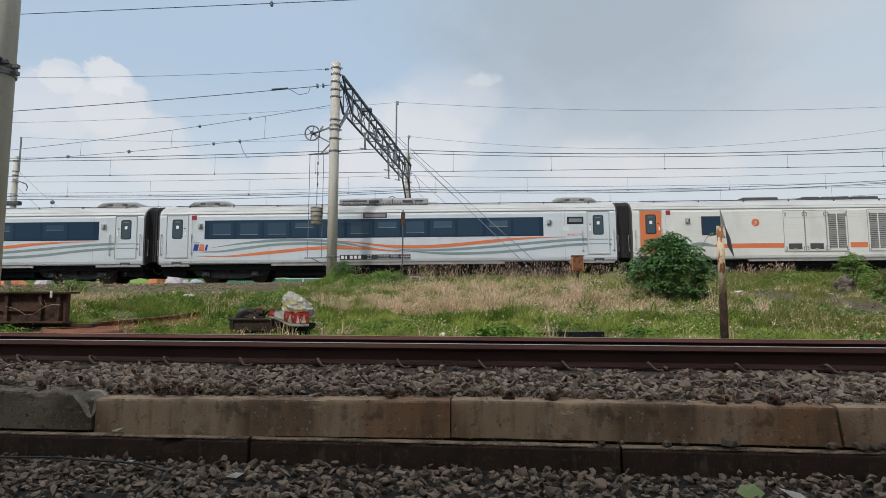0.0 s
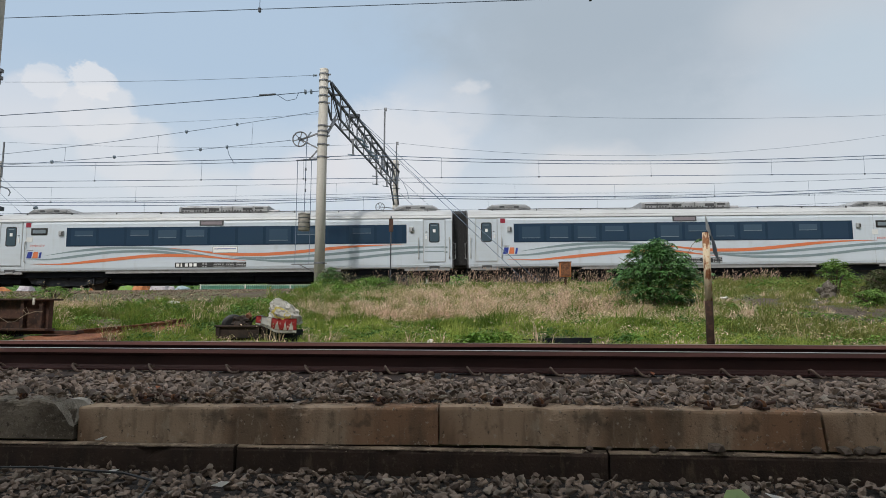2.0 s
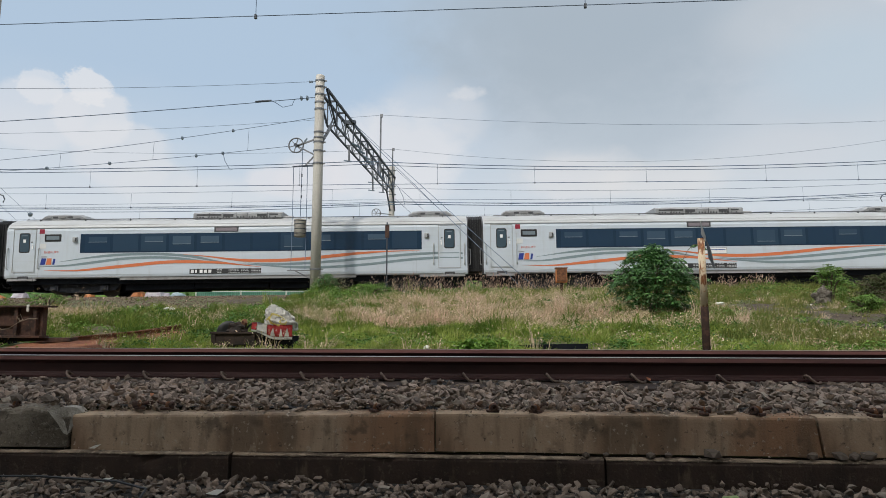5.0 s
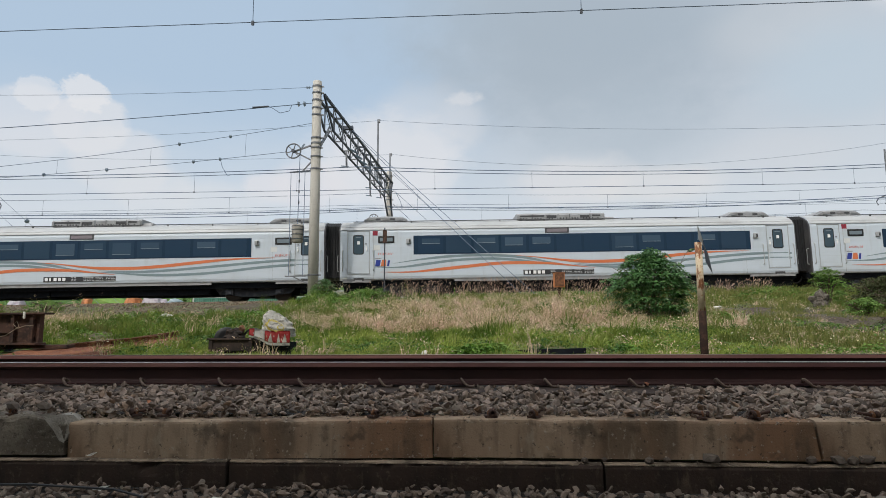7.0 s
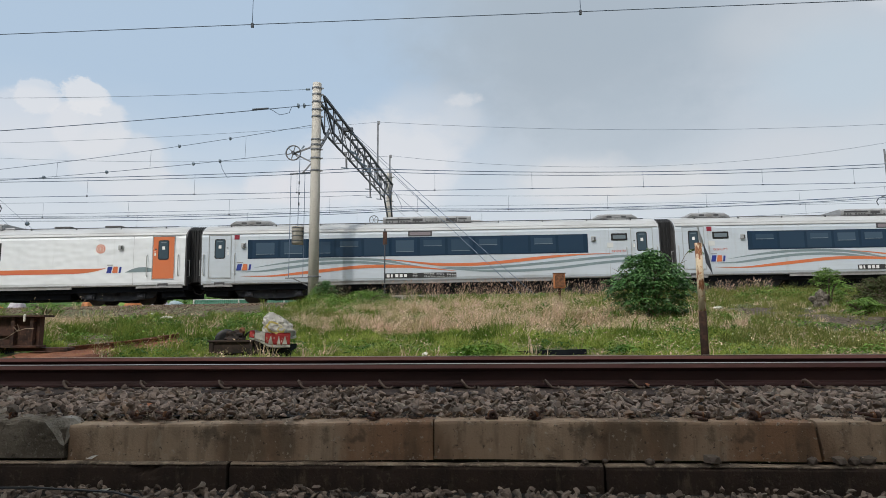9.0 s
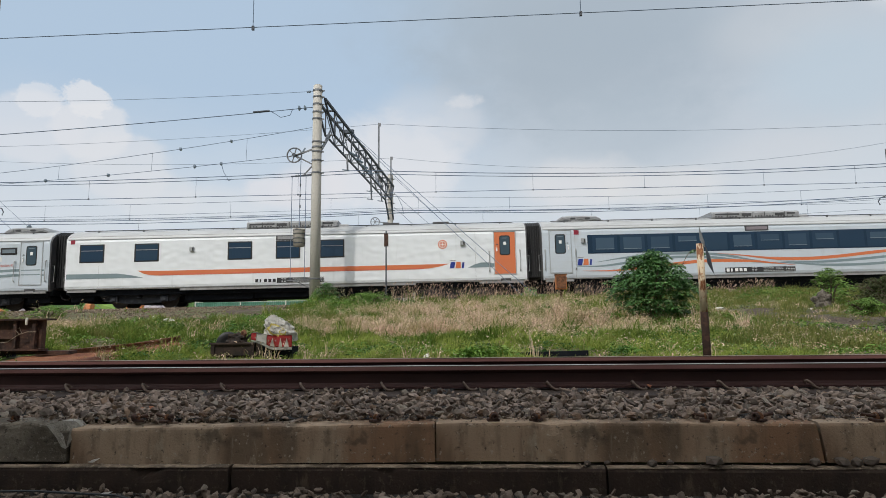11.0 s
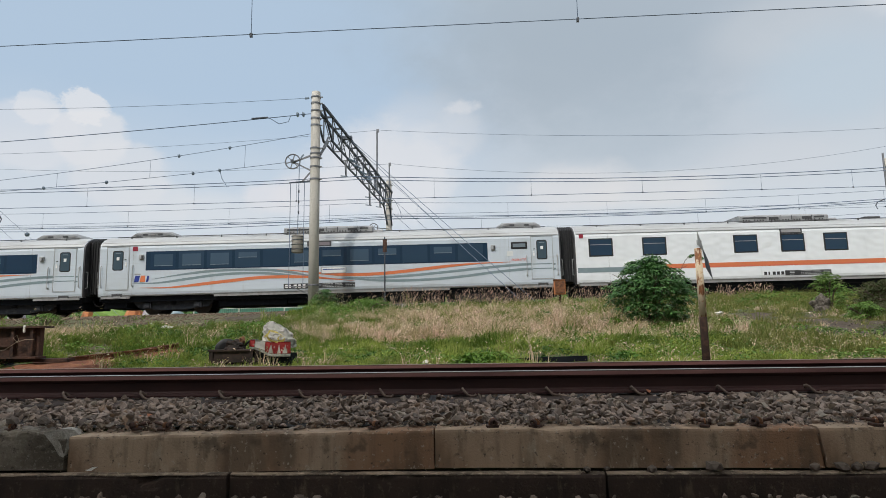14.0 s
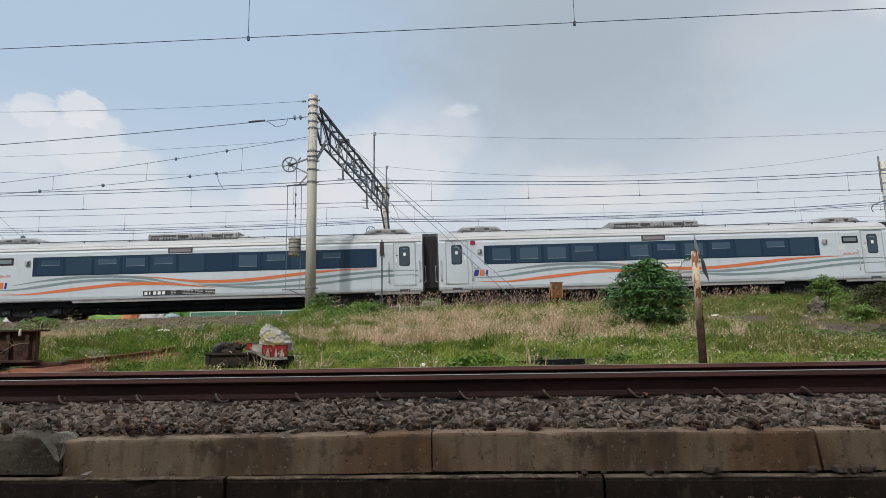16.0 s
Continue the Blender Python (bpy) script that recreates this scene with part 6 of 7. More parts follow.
def bare(x, y):
    s, n = far_sn(x, y)
    b = 0.0
    if x < -6.9:
        b = max(b, smooth01((n + 9.7 + 1.6 * noise.noise((x * 0.5, y * 0.5, 1))) / 1.0))      # stony shoulder by the track
        b = max(b, 0.8 * patch(x, y, -8.0, 20.8, 1.0, 1.6, 5))
        b = max(b, 0.55 * patch(x, y, -11.5, 19.5, 3.0, 1.2, 15))
    b = max(b, patch(x, y, -7.0, 10.1, 1.1, 1.3, 3, 0.2), 0.75 * patch(x, y, -9.5, 16.8, 1.6, 0.6, 41, 0.5), 0.7 * patch(x, y, -13.0, 15.6, 1.6, 0.7, 42, 0.5), 0.7 * patch(x, y, -5.8, 13.6, 0.7, 0.9, 43, 0.5), 0.75 * patch(x, y, 6.2, 18.6, 1.4, 0.9, 44, 0.5), patch(x, y, -6.1, 11.2, 0.6, 0.8, 4, 0.3), 0.8 * patch(x, y, -6.6, 19.5, 1.2, 1.6, 31, 0.5))
    b = max(b, 0.86 * patch(x, y, 8.4, 14.6, 1.9, 4.2, 6, 0.9), 0.6 * patch(x, y, 6.3, 16.8, 1.0, 1.2, 8), 0.7 * patch(x, y, 3.2, 19.0, 1.1, 0.7, 9))
    b = max(b, 0.5 * smooth01((noise.noise((x * 0.5, y * 0.5, 7)) - 0.25) / 0.2))
    b = max(b, smooth01((8.3 - y) / 0.8) * 0.6)
    if -0.78 * y < x < -0.655 * y and y < 10.9:
        b = max(b, 0.97)
    if -0.66 * y < x < -0.50 * y and 9.9 < y < 11.9:
        b = max(b, 0.9)
    b = max(b, 0.97 * patch(x, y, -3.6, 9.1, 0.85, 0.42, 54, 0.1))
    b = max(b, patch(x, y, 1.05, 8.85, 0.75, 0.42, 52, 0.1), 0.9 * patch(x, y, -0.85, 9.0, 0.3, 0.4, 53, 0.1))
    if x > 5.2 and y > 10.5:
        b = max(b, 0.35 + 0.3 * noise.noise((x * 0.9, y * 0.7, 51)))
    return b


def dryness(x, y):
    d = 0.04 + 0.18 * smooth01(noise.noise((x * 0.7, y * 0.7, 12)) * 2 + 0.1)
    d = max(d, 0.62 * patch(x, y, -0.4, 16.2, 3.9, 3.3, 1, 1.0), 0.7 * patch(x, y, 2.6, 13.6, 1.9, 1.6, 2, 0.7), 0.75 * patch(x, y, -3.0, 13.4, 0.9, 1.0, 20, 0.5))
    d = max(d, 0.8 * patch(x, y, 0.2, 13.6, 3.2, 1.5, 27, 0.9))
    d = max(d, 0.6 * patch(x, y, -10.2, 14.6, 0.9, 0.9, 21, 0.3), 0.6 * patch(x, y, 0.5, 20.4, 4.5, 1.6, 24, 0.5))
    if x > 4.5:
        d = max(d, 0.12 + 0.30 * noise.noise((x, y, 14)))
    if y < 11.3 or x < -4.5 and not (x < -9.2 and y < 15.4):
        d *= 0.35
    return min(d, 0.95)


def tufts(roots, height, spread, count, width, lean, rng):
    """Clumps of blades that fan out from their roots."""
    roots, height, spread = np.asarray(roots), np.asarray(height), np.asarray(spread)
    i = np.repeat(np.arange(len(roots)), count)
    n = len(i)
    d, a = rng.uniform(0, math.tau, n), rng.uniform(0, math.tau, n)
    r = np.abs(rng.normal(0, 0.6, n)) * spread[i]
    base = roots[i] + np.c_[np.cos(d) * r, np.sin(d) * r, np.zeros(n)]
    h = height[i] * rng.uniform(0.45, 1.0, n)
    wide = (width * rng.uniform(0.6, 1.3, n))[:, None] / 2
    side = np.c_[np.cos(a), np.sin(a), np.zeros(n)] * wide
    d = d + rng.normal(0, 0.7, n)
    out = np.c_[np.cos(d) + 0.25, np.sin(d), np.zeros(n)] * (h * lean * rng.uniform(0.15, 1.0, n))[:, None]
    up = np.c_[np.zeros(n), np.zeros(n), h]
    v = np.stack([base - side, base + side, base + up * 0.62 + out * 0.32 - side * 0.8, base + up * 0.62 + out * 0.32 + side * 0.8, base + up * 0.92 + out], 1)
    f = np.array([(0, 1, 3), (0, 3, 2), (2, 3, 4)])
    return v.reshape(-1, 3), (f[None] + 5 * np.arange(n)[:, None, None]).reshape(-1, 3), base + up * 0.9 + out * 0.9


green, dry = [], []
tries = 0
while tries < 52000:
    tries += 1
    y = 7.7 + 17.0 * rng.random() ** 0.9
    x = rng.uniform(-0.86 * y - 1.0, 0.74 * y + 1.0)
    s, n = far_sn(x, y)
    if n > -2.1 or (n > -3.0 and x < -6.9):
        continue
    if rng.random() < bare(x, y) * 0.99:
        continue
    big = 0.5 + 0.75 * noise.noise((x * 0.8, y * 0.9, 3)) + 0.45 * noise.noise((x * 2.4, y * 1.9, 8))
    big = max(0.0, min(1.0, big))
    if rng.random() > 0.22 + 0.95 * big:
        continue
    z = ground_z(x, y) - 0.02
    (dry if rng.random() < dryness(x, y) else green).append((x, y, z, big))
green, dry = np.array(green), np.array(dry)
hg = (0.05 + 0.30 * green[:, 3] ** 1.7) * (1.0 + 0.3 * (green[:, 1] > 18) - 0.45 * (green[:, 1] < 9.8)) * np.where(green[:, 0] < -6.0, 0.85, 1.0) * rng.uniform(0.7, 1.25, len(green))
hg *= np.where(rng.random(len(hg)) < 0.05, 1.9, 1.0) * np.where((green[:, 0] > 6.3) & (green[:, 1] < 14.0), 0.5, 1.0)
near = green[:, 1] < 10.9 + 0.5 * np.sin(green[:, 0] * 1.7)
shady = near & (green[:, 0] > 4.2 + 0.8 * np.sin(green[:, 1] * 2.3))
v, f, tips = tufts(green[shady, :3], hg[shady], 0.05 + 0.10 * green[shady, 3], 15, 0.011, 0.9, rng)
bulk("olive_verge", v, f, "olive_grass", "short olive grass along the near track", "grass")
near &= ~shady
v, f, tips = tufts(green[near, :3], hg[near], 0.05 + 0.10 * green[near, 3], 15, 0.011, 0.9, rng)
bulk("verge_grass", v, f, "verge", "short bright yellow-green grass along the near track", "grass")
green, hg = green[~near & ~shady], hg[~near & ~shady]
dull = green[:, 0] > 4.4 + 0.9 * np.sin(green[:, 1] * 1.9)
v, f, tips = tufts(green[dull, :3], hg[dull], 0.05 + 0.10 * green[dull, 3], 12, 0.014, 0.9, rng)
bulk("olive_sward", v, f, "olive_grass", "dull olive grass among bare earth on the bank", "grass")
green, hg = green[~dull], hg[~dull]
v, f, tips = tufts(green[:, :3], hg, 0.05 + 0.10 * green[:, 3], 12, 0.014, 0.9, rng)
bulk("grass", v, f, "grass", "uneven green trackside grass on the bank", "grass")
hd = (0.06 + 0.48 * dry[:, 3] ** 1.9) * rng.uniform(0.7, 1.2, len(dry))
hd *= np.where(rng.random(len(hd)) < 0.07, 1.8, 1.0) * np.where(dry[:, 0] > 4.6, 0.6, 1.0)
v, f, tips = tufts(dry[:, :3], hd, 0.05 + 0.09 * dry[:, 3], 10, 0.010, 0.85, rng)
tips = np.concatenate([tips + rng.normal(0, 0.022, tips.shape) for _ in range(2)])
v2, f2 = leaves(tips, rng.uniform(0.026, 0.065, len(tips)), rng, 1.3, 2.8)
bulk("dry_grass", np.concatenate([v, v2]), np.concatenate([f, f2 + len(v)]), "dry_grass", "faded pinkish-tan dry grass with feathery heads", "grass")

# tussocks standing out of the sward
def tussocks(spots, material, label, count, width, lean):
    roots, height = [], []
    for x, y, r0, h0 in spots:
        for _ in range(int(26 * r0 / 0.25)):
            a, q = rng.uniform(0, math.tau), math.sqrt(rng.random())
            px, py = x + r0 * q * math.cos(a), y + r0 * q * math.sin(a)
            roots.append((px, py, ground_z(px, py) - 0.02))
            height.append(h0 * (1.05 - 0.6 * q * q) * rng.uniform(0.75, 1.15))
    v, f, tips = tufts(roots, height, np.full(len(roots), 0.05), count, width, lean, rng)
    bulk("tussocks", v, f, material, label, "grass")


green_spots, olive_spots, pale_spots, verge_spots = [], [], [], []
while len(green_spots) + len(olive_spots) + len(pale_spots) + len(verge_spots) < 760:
    y = 8.9 + 14.5 * rng.random()
    x = rng.uniform(-0.86 * y, 0.74 * y)
    n = far_sn(x, y)[1]
    if n > -2.4 or rng.random() < bare(x, y) * 1.05 or math.hypot(x - 4.1, y - 15.0) < 0.9 or (y < 10.2 and (-4.7 < x < -2.6 or 0.3 < x < 1.8)) or (-8.2 < x < -4.9 and y < 12.6) or (x > 5.5 and rng.random() < 0.4):
        continue
    d, r0 = dryness(x, y), rng.uniform(0.12, 0.34)
    h0 = rng.uniform(0.18, 0.46) * (0.55 if y < 10.5 else 0.8 if y < 12.5 else 1.0)
    kind = rng.random()
    if y < 12.0:
        (olive_spots if x > 4.2 else verge_spots).append((x, y, r0, h0))
    elif kind < d * 0.75:
        pale_spots.append((x, y, r0, h0 * 1.1))
    elif kind < d * 0.75 + 0.35 or x > 5.0 and kind < 0.75:
        olive_spots.append((x, y, r0, h0))
    else:
        green_spots.append((x, y, r0, h0))
for _ in range(90):
    x, y = rng.normal(8.8, 1.4), rng.normal(15.4, 1.9)
    if x > 6.2:
        (pale_spots if rng.random() < 0.3 else olive_spots).append((x, y, rng.uniform(0.08, 0.22), rng.uniform(0.10, 0.28)))
# taller olive grass along the crest beyond the bush, and behind the dry slope
for _ in range(150):
    s, n = rng.uniform(4.6, 12.5), -2.6 - abs(rng.normal(0, 1.2))
    p = far(s, n)
    olive_spots.append((p.x, p.y, rng.uniform(0.15, 0.35), rng.uniform(0.28, 0.62)))
for _ in range(60):
    s, n = rng.uniform(-3.0, 4.6), -3.4 - abs(rng.normal(0, 0.7))
    p = far(s, n)
    olive_spots.append((p.x, p.y, rng.uniform(0.12, 0.3), rng.uniform(0.22, 0.45)))
for x, y, r0, h0 in ((3.5, 18.0, 0.38, 0.62), (3.75, 18.4, 0.3, 0.6), (3.3, 18.3, 0.25, 0.5)):
    green_spots.append((x, y, r0, h0))
for x, y in ((-10.4, 13.9), (-10.0, 14.2), (-10.7, 14.4), (-10.2, 14.7), (-9.7, 14.0)):
    pale_spots.append((x, y, 0.32, 0.42))
tussocks(verge_spots, "verge", "bright grass tussocks along the near track", 8, 0.011, 0.85)
tussocks(green_spots, "grass", "green grass tussocks standing out of the bank", 8, 0.014, 0.8)
tussocks(olive_spots, "olive_grass", "olive half-dry grass tussocks on the bank", 8, 0.012, 0.7)
tussocks(pale_spots, "dry_grass", "pale feathery dry tussocks on the bank", 9, 0.010, 0.8)

# tall seeding grass along the crest of the bank
base = []
while len(base) < 1350:
    s = rng.uniform(-5.5, 17)
    n = -2.2 - abs(rng.normal(0, 0.75))
    p = far(s, n)
    if p.x < -3.6 and rng.random() < 0.75 or 4.8 < p.x < 6.6 and rng.random() < 0.5 or p.x > 11.5:
        continue
    if rng.random() > 0.35 + 1.1 * noise.noise((p.x * 1.3, p.y * 1.3, 6)) + 0.35:
        continue
    base.append((p.x, p.y, ground_z(p.x, p.y) - 0.02))
base = np.array(base)
h = (0.25 + 0.65 * rng.random(len(base)) ** 1.3) * np.where(base[:, 0] > 5, 0.8, 1.0)
v, f = blades(base, h, np.full(len(base), 0.008), 0.3, rng)
tips = base + np.c_[rng.normal(0, 0.05, len(base)), rng.normal(0, 0.05, len(base)), h * 0.88]
ax = np.c_[rng.normal(0.45, 0.5, len(base)), rng.normal(0, 0.4, len(base)), np.full(len(base), 1.0)]
v2, f2 = leaves(tips, rng.uniform(0.08, 0.18, len(tips)), rng, 1, 4.2, ax)
bulk("seeding_grass", np.concatenate([v, v2]), np.concatenate([f, f2 + len(v)]), "reed", "tall grass with dusky pink plumes along the embankment crest", "grass")

# broad-leaved weeds
base, size = [], []


def mound(cx, cy, rx, ry, h, count, s0=0.05, s1=0.10):
    for _ in range(count):
        a, r = rng.uniform(0, math.tau), math.sqrt(rng.random())
        x, y = cx + rx * r * math.cos(a), cy + ry * r * math.sin(a)
        top = h * (1 - r * r) * (0.75 + 0.5 * noise.noise((x * 2.5, y * 2.5, 4)))
        base.append((x, y, ground_z(x, y) + max(0.02, top * rng.uniform(0.35, 1.0) ** 0.6)))
        size.append(rng.uniform(s0, s1))


for m in ((-4.6, 20.5, 1.5, 1.8, 0.55, 3000), (-3.6, 18.8, 1.1, 1.0, 0.40, 1500), (-6.2, 23.4, 0.8, 0.8, 1.0, 2400), (-5.8, 22.3, 0.7, 1.0, 0.6, 1100), (-4.2, 22.6, 1.4, 0.8, 0.70, 2600), (-2.6, 20.6, 0.9, 0.8, 0.45, 900), (0.6, 20.9, 0.8, 0.5, 0.4, 600), (1.9, 17.8, 0.6, 0.5, 0.35, 450), (-1.6, 14.6, 0.6, 0.5, 0.3, 400), (0.9, 13.2, 0.7, 0.4, 0.25, 400), (3.1, 14.6, 0.8, 0.6, 0.3, 500),
          (-4.0, 17.0, 0.7, 0.7, 0.35, 700), (-9.6, 15.9, 1.5, 0.8, 0.32, 1300), (-12.4, 15.2, 1.4, 0.6, 0.25, 900), (-6.0, 15.5, 1.0, 1.4, 0.35, 1200), (-5.4, 17.6, 0.6, 0.6, 0.35, 600),
          (-4.7, 11.3, 0.7, 0.7, 0.26, 700), (-5.2, 13.2, 0.9, 0.8, 0.3, 900), (0.1, 9.25, 0.62, 0.30, 0.22, 1500), (-0.25, 9.15, 0.3, 0.2, 0.20, 500), (0.35, 9.1, 0.25, 0.16, 0.20, 450), (-0.8, 9.8, 0.5, 0.3, 0.12, 450), (0.9, 9.3, 0.55, 0.18, 0.10, 350),
          (2.2, 9.7, 0.3, 0.25, 0.10, 200), (-1.8, 9.9, 0.7, 0.4, 0.12, 500), (5.6, 14.6, 1.2, 1.0, 0.30, 900), (6.6, 13.2, 1.2, 0.8, 0.22, 700), (4.3, 13.6, 1.0, 0.6, 0.35, 700),
          (5.2, 16.3, 0.9, 0.8, 0.4, 700), (9.9, 21.4, 1.6, 1.2, 0.6, 1400), (12.5, 21.0, 1.6, 1.2, 0.7, 1500), (3.0, 19.8, 0.5, 0.5, 0.35, 300), (-8.2, 9.2, 0.55, 0.3, 0.22, 600),
          (2.9, 11.5, 1.2, 0.8, 0.15, 600), (8.5, 12.6, 1.4, 0.8, 0.2, 700)):
    mound(*m)
for _ in range(300):
    y = rng.uniform(8.9, 22.5)
    x = rng.uniform(-0.85 * y, 0.72 * y)
    if far_sn(x, y)[1] < -3.0 and bare(x, y) < 0.35 and rng.random() > 0.75 * dryness(x, y):
        r0 = rng.uniform(0.15, 0.55)
        mound(x, y, r0 * rng.uniform(1.0, 1.7), r0, r0 * rng.uniform(0.35, 0.7), int(700 * r0 * r0) + 60, 0.035, 0.075)
for _ in range(9000):
    y = rng.uniform(8.6, 23)
    x = rng.uniform(-0.85 * y, 0.72 * y)
    if far_sn(x, y)[1] < -2.6 and rng.random() > bare(x, y) and rng.random() > dryness(x, y):
        base.append((x, y, ground_z(x, y) + rng.uniform(0.03, 0.16)))
        size.append(rng.uniform(0.03, 0.07))
v, f = leaves(base, size, rng, 0.8, 1.8)
bulk("weeds", v, f, "weed", "leafy green weeds mounding on the bank", "weeds")

# small pale flowers
base = []
while len(base) < 2300:
    y = 8.8 + 13 * rng.random()
    x = rng.uniform(-0.8 * y, 0.72 * y)
    want = 0.25 + 0.35 * (x > 2.2) + 0.5 * (-6.5 < x < -3.4 and y > 18)
    if far_sn(x, y)[1] < -2.4 and rng.random() < want * (1 - bare(x, y)):
        base.append((x, y, ground_z(x, y) + rng.uniform(0.08, 0.24)))
small = len(base)
for _ in range(520):
    x, y = rng.uniform(-6.55, -5.1), rng.uniform(22.4, 23.8)
    base.append((x, y, ground_z(x, y) + rng.uniform(0.25, 0.95)))
for _ in range(520):
    x, y = rng.uniform(-6.2, -2.2), rng.uniform(21.0, 23.4)
    base.append((x, y, ground_z(x, y) + rng.uniform(0.25, 0.62)))
v, f = leaves(base, np.r_[rng.uniform(0.014, 0.032, small), rng.uniform(0.018, 0.036, len(base) - small)], rng, 1.0, 1.0)
bulk("wild_flowers", v, f, "flower", "tiny white and yellow wild flowers among the grass", "flowers")


def shrub(place, rx, ry, h, fronds, leaf, material, label, seed, tiers=5):
    """A bush: stems forking from the foot, and drooping sprays of leaves over an uneven crown."""
    r = np.random.default_rng(seed)
    b = empty("bush", place, label, "bush")
    bm = bmesh.new()
    for k in range(7):
        a = k * math.tau / 7 + r.uniform(-0.3, 0.3)
        m = Vector((math.cos(a) * rx * 0.25, math.sin(a) * ry * 0.25, h * 0.4))
        e = Vector((math.cos(a) * rx * 0.62, math.sin(a) * ry * 0.62, h * r.uniform(0.6, 0.85)))
        rod(bm, (0, 0, -0.1), m, 0.035, 0.022, 6)
        rod(bm, m, e, 0.022, 0.008, 5)
        for j in range(3):
            c = a + r.uniform(-0.8, 0.8)
            rod(bm, m.lerp(e, 0.3 + 0.25 * j), m.lerp(e, 0.3 + 0.25 * j) + Vector((math.cos(c) * rx * 0.3, math.sin(c) * ry * 0.3, h * 0.1)), 0.011, 0.004, 4)
    part("stem", bm, "bark", b)
    at, sz, ax = [], [], []
    for k in range(fronds):
        u, a = r.uniform(0, 1) ** 0.85, r.uniform(0, math.tau)
        u = (math.floor(u * tiers) + 0.5 + r.normal(0, 0.10) + 0.30 * math.sin(2 * a + seed)) / tiers          # sprays stand in rough tiers
        u = max(0.02, min(0.98, u))
        lump = 0.88 + 0.42 * noise.noise((math.cos(a) * 2.2 + seed, math.sin(a) * 2.2, u * 3.0)) + r.normal(0, 0.06)
        ring = (1 - u ** 2.2) ** 0.62 * (0.80 + 0.20 * min(1.0, u / 0.3)) * lump * r.uniform(0.74, 1.02)
        c = np.array([math.cos(a) * rx * ring, math.sin(a) * ry * ring, h * (0.10 + 0.86 * u * (0.62 + 0.38 * lump))])
        out = np.array([math.cos(a), math.sin(a), 0.0])
        # a whorl of long leaflets, flat at the stalk and hanging at the tips
        for j in range(11):
            b2 = j * math.tau / 11 + r.uniform(-0.25, 0.25)
            d = np.array([math.cos(b2), math.sin(b2), 0.0])
            lean = float(d @ out)
            drop = -0.04 - 0.34 * max(0.0, lean) + r.normal(0, 0.10)
            for q in (0.0, 0.75):
                at.append(c + d * leaf * (0.10 + q) + np.array([0, 0, drop * leaf * q * (1 + q)]))
                ax.append(d + out * 0.25 + np.array([0, 0, drop * (1 + 1.1 * q)]))
                sz.append(leaf * r.uniform(0.75, 1.05))
    for k in range(fronds * 7):
        u, a, q = r.random(), r.uniform(0, math.tau), 0.70 * math.sqrt(r.random())
        ring = (1 - u ** 2.2) ** 0.62 * q
        at.append(np.array([math.cos(a) * rx * ring, math.sin(a) * ry * ring, h * (0.06 + 0.80 * u)]))
        ax.append(r.normal(size=3))
        sz.append(leaf * r.uniform(0.6, 1.0))
    v, f = leaves(at, sz, r, 1, 2.3, np.array(ax))
    me = bpy.data.meshes.new("crown")
    me.from_pydata(v.tolist(), [], f.tolist())
    me.materials.append(M[material])
    ob = new("crown", me)
    ob.parent = b
    return b


bush = shrub((4.12, 15.1, ground_z(4.12, 15.1)), 1.14, 1.0, 1.74, 420, 0.112, "leaf", "dense dark green bush with layered drooping leaf sprays on the bank", 5, 8)
bm = bmesh.new()
twig = [(0.62, -0.3, 1.22), (0.78, -0.32, 1.52), (0.92, -0.33, 1.66), (1.06, -0.34, 1.66), (1.16, -0.35, 1.56)]
tube(bm, twig, 0.007, 5)
part("twig", bm, "bark", bush)
r = np.random.default_rng(14)
at, ax = [], []
for p, q in zip(twig[1:], twig[2:] + twig[-1:]):
    for k in range(12):
        w = r.random()
        at.append([p[i] + (q[i] - p[i]) * w for i in range(3)])
        ax.append((r.normal(0, 0.7), r.normal(0, 0.6), -0.5))
v, f = leaves(at, r.uniform(0.06, 0.11, len(at)), r, 1, 2.3, np.array(ax))
me = bpy.data.meshes.new("twig_leaves")
me.from_pydata(v.tolist(), [], f.tolist())
me.materials.append(M["leaf"])
ob = new("twig_leaves", me)
ob.parent = bush
shrub((10.55, 19.2, ground_z(10.55, 19.2)), 0.62, 0.5, 1.3, 90, 0.085, "bright_leaf", "light green young shrub on the bank crest", 6)
shrub((11.9, 19.0, ground_z(11.9, 19.0)), 1.0, 0.7, 0.95, 120, 0.08, "scrub", "dark green straggling shrub on the bank", 9)
shrub((9.15, 15.2, ground_z(9.15, 15.2)), 0.56, 0.5, 0.50, 90, 0.075, "bright_leaf", "low spreading green shrub on bare soil", 7)
shrub((11.4, 17.2, ground_z(11.4, 17.2)), 0.8, 0.7, 0.6, 90, 0.08, "scrub", "dark low shrub in the shade of the bank", 8)
shrub((11.5, 18.0, ground_z(11.5, 18.0)), 1.0, 0.8, 0.95, 150, 0.09, "scrub", "dark scrubby undergrowth on the bank crest", 12)
shrub((12.7, 18.9, ground_z(12.7, 18.9)), 1.0, 0.7, 0.9, 150, 0.085, "scrub", "dark tangled scrub on the bank crest", 15)
shrub((11.9, 16.2, ground_z(11.9, 16.2)), 0.7, 0.6, 0.5, 90, 0.075, "scrub", "dark low shrub in the shade of the bank", 16)
# These two low shrubs are added to darken the right of the bank.
shrub((10.5, 16.6, ground_z(10.5, 16.6)), 0.8, 0.6, 0.42, 90, 0.075, "scrub", "low brown scrub added to darken the bare soil", 17)
shrub((8.9, 13.4, ground_z(8.9, 13.4)), 0.6, 0.5, 0.30, 70, 0.065, "scrub", "low brown scrub added to darken the bare soil", 18)
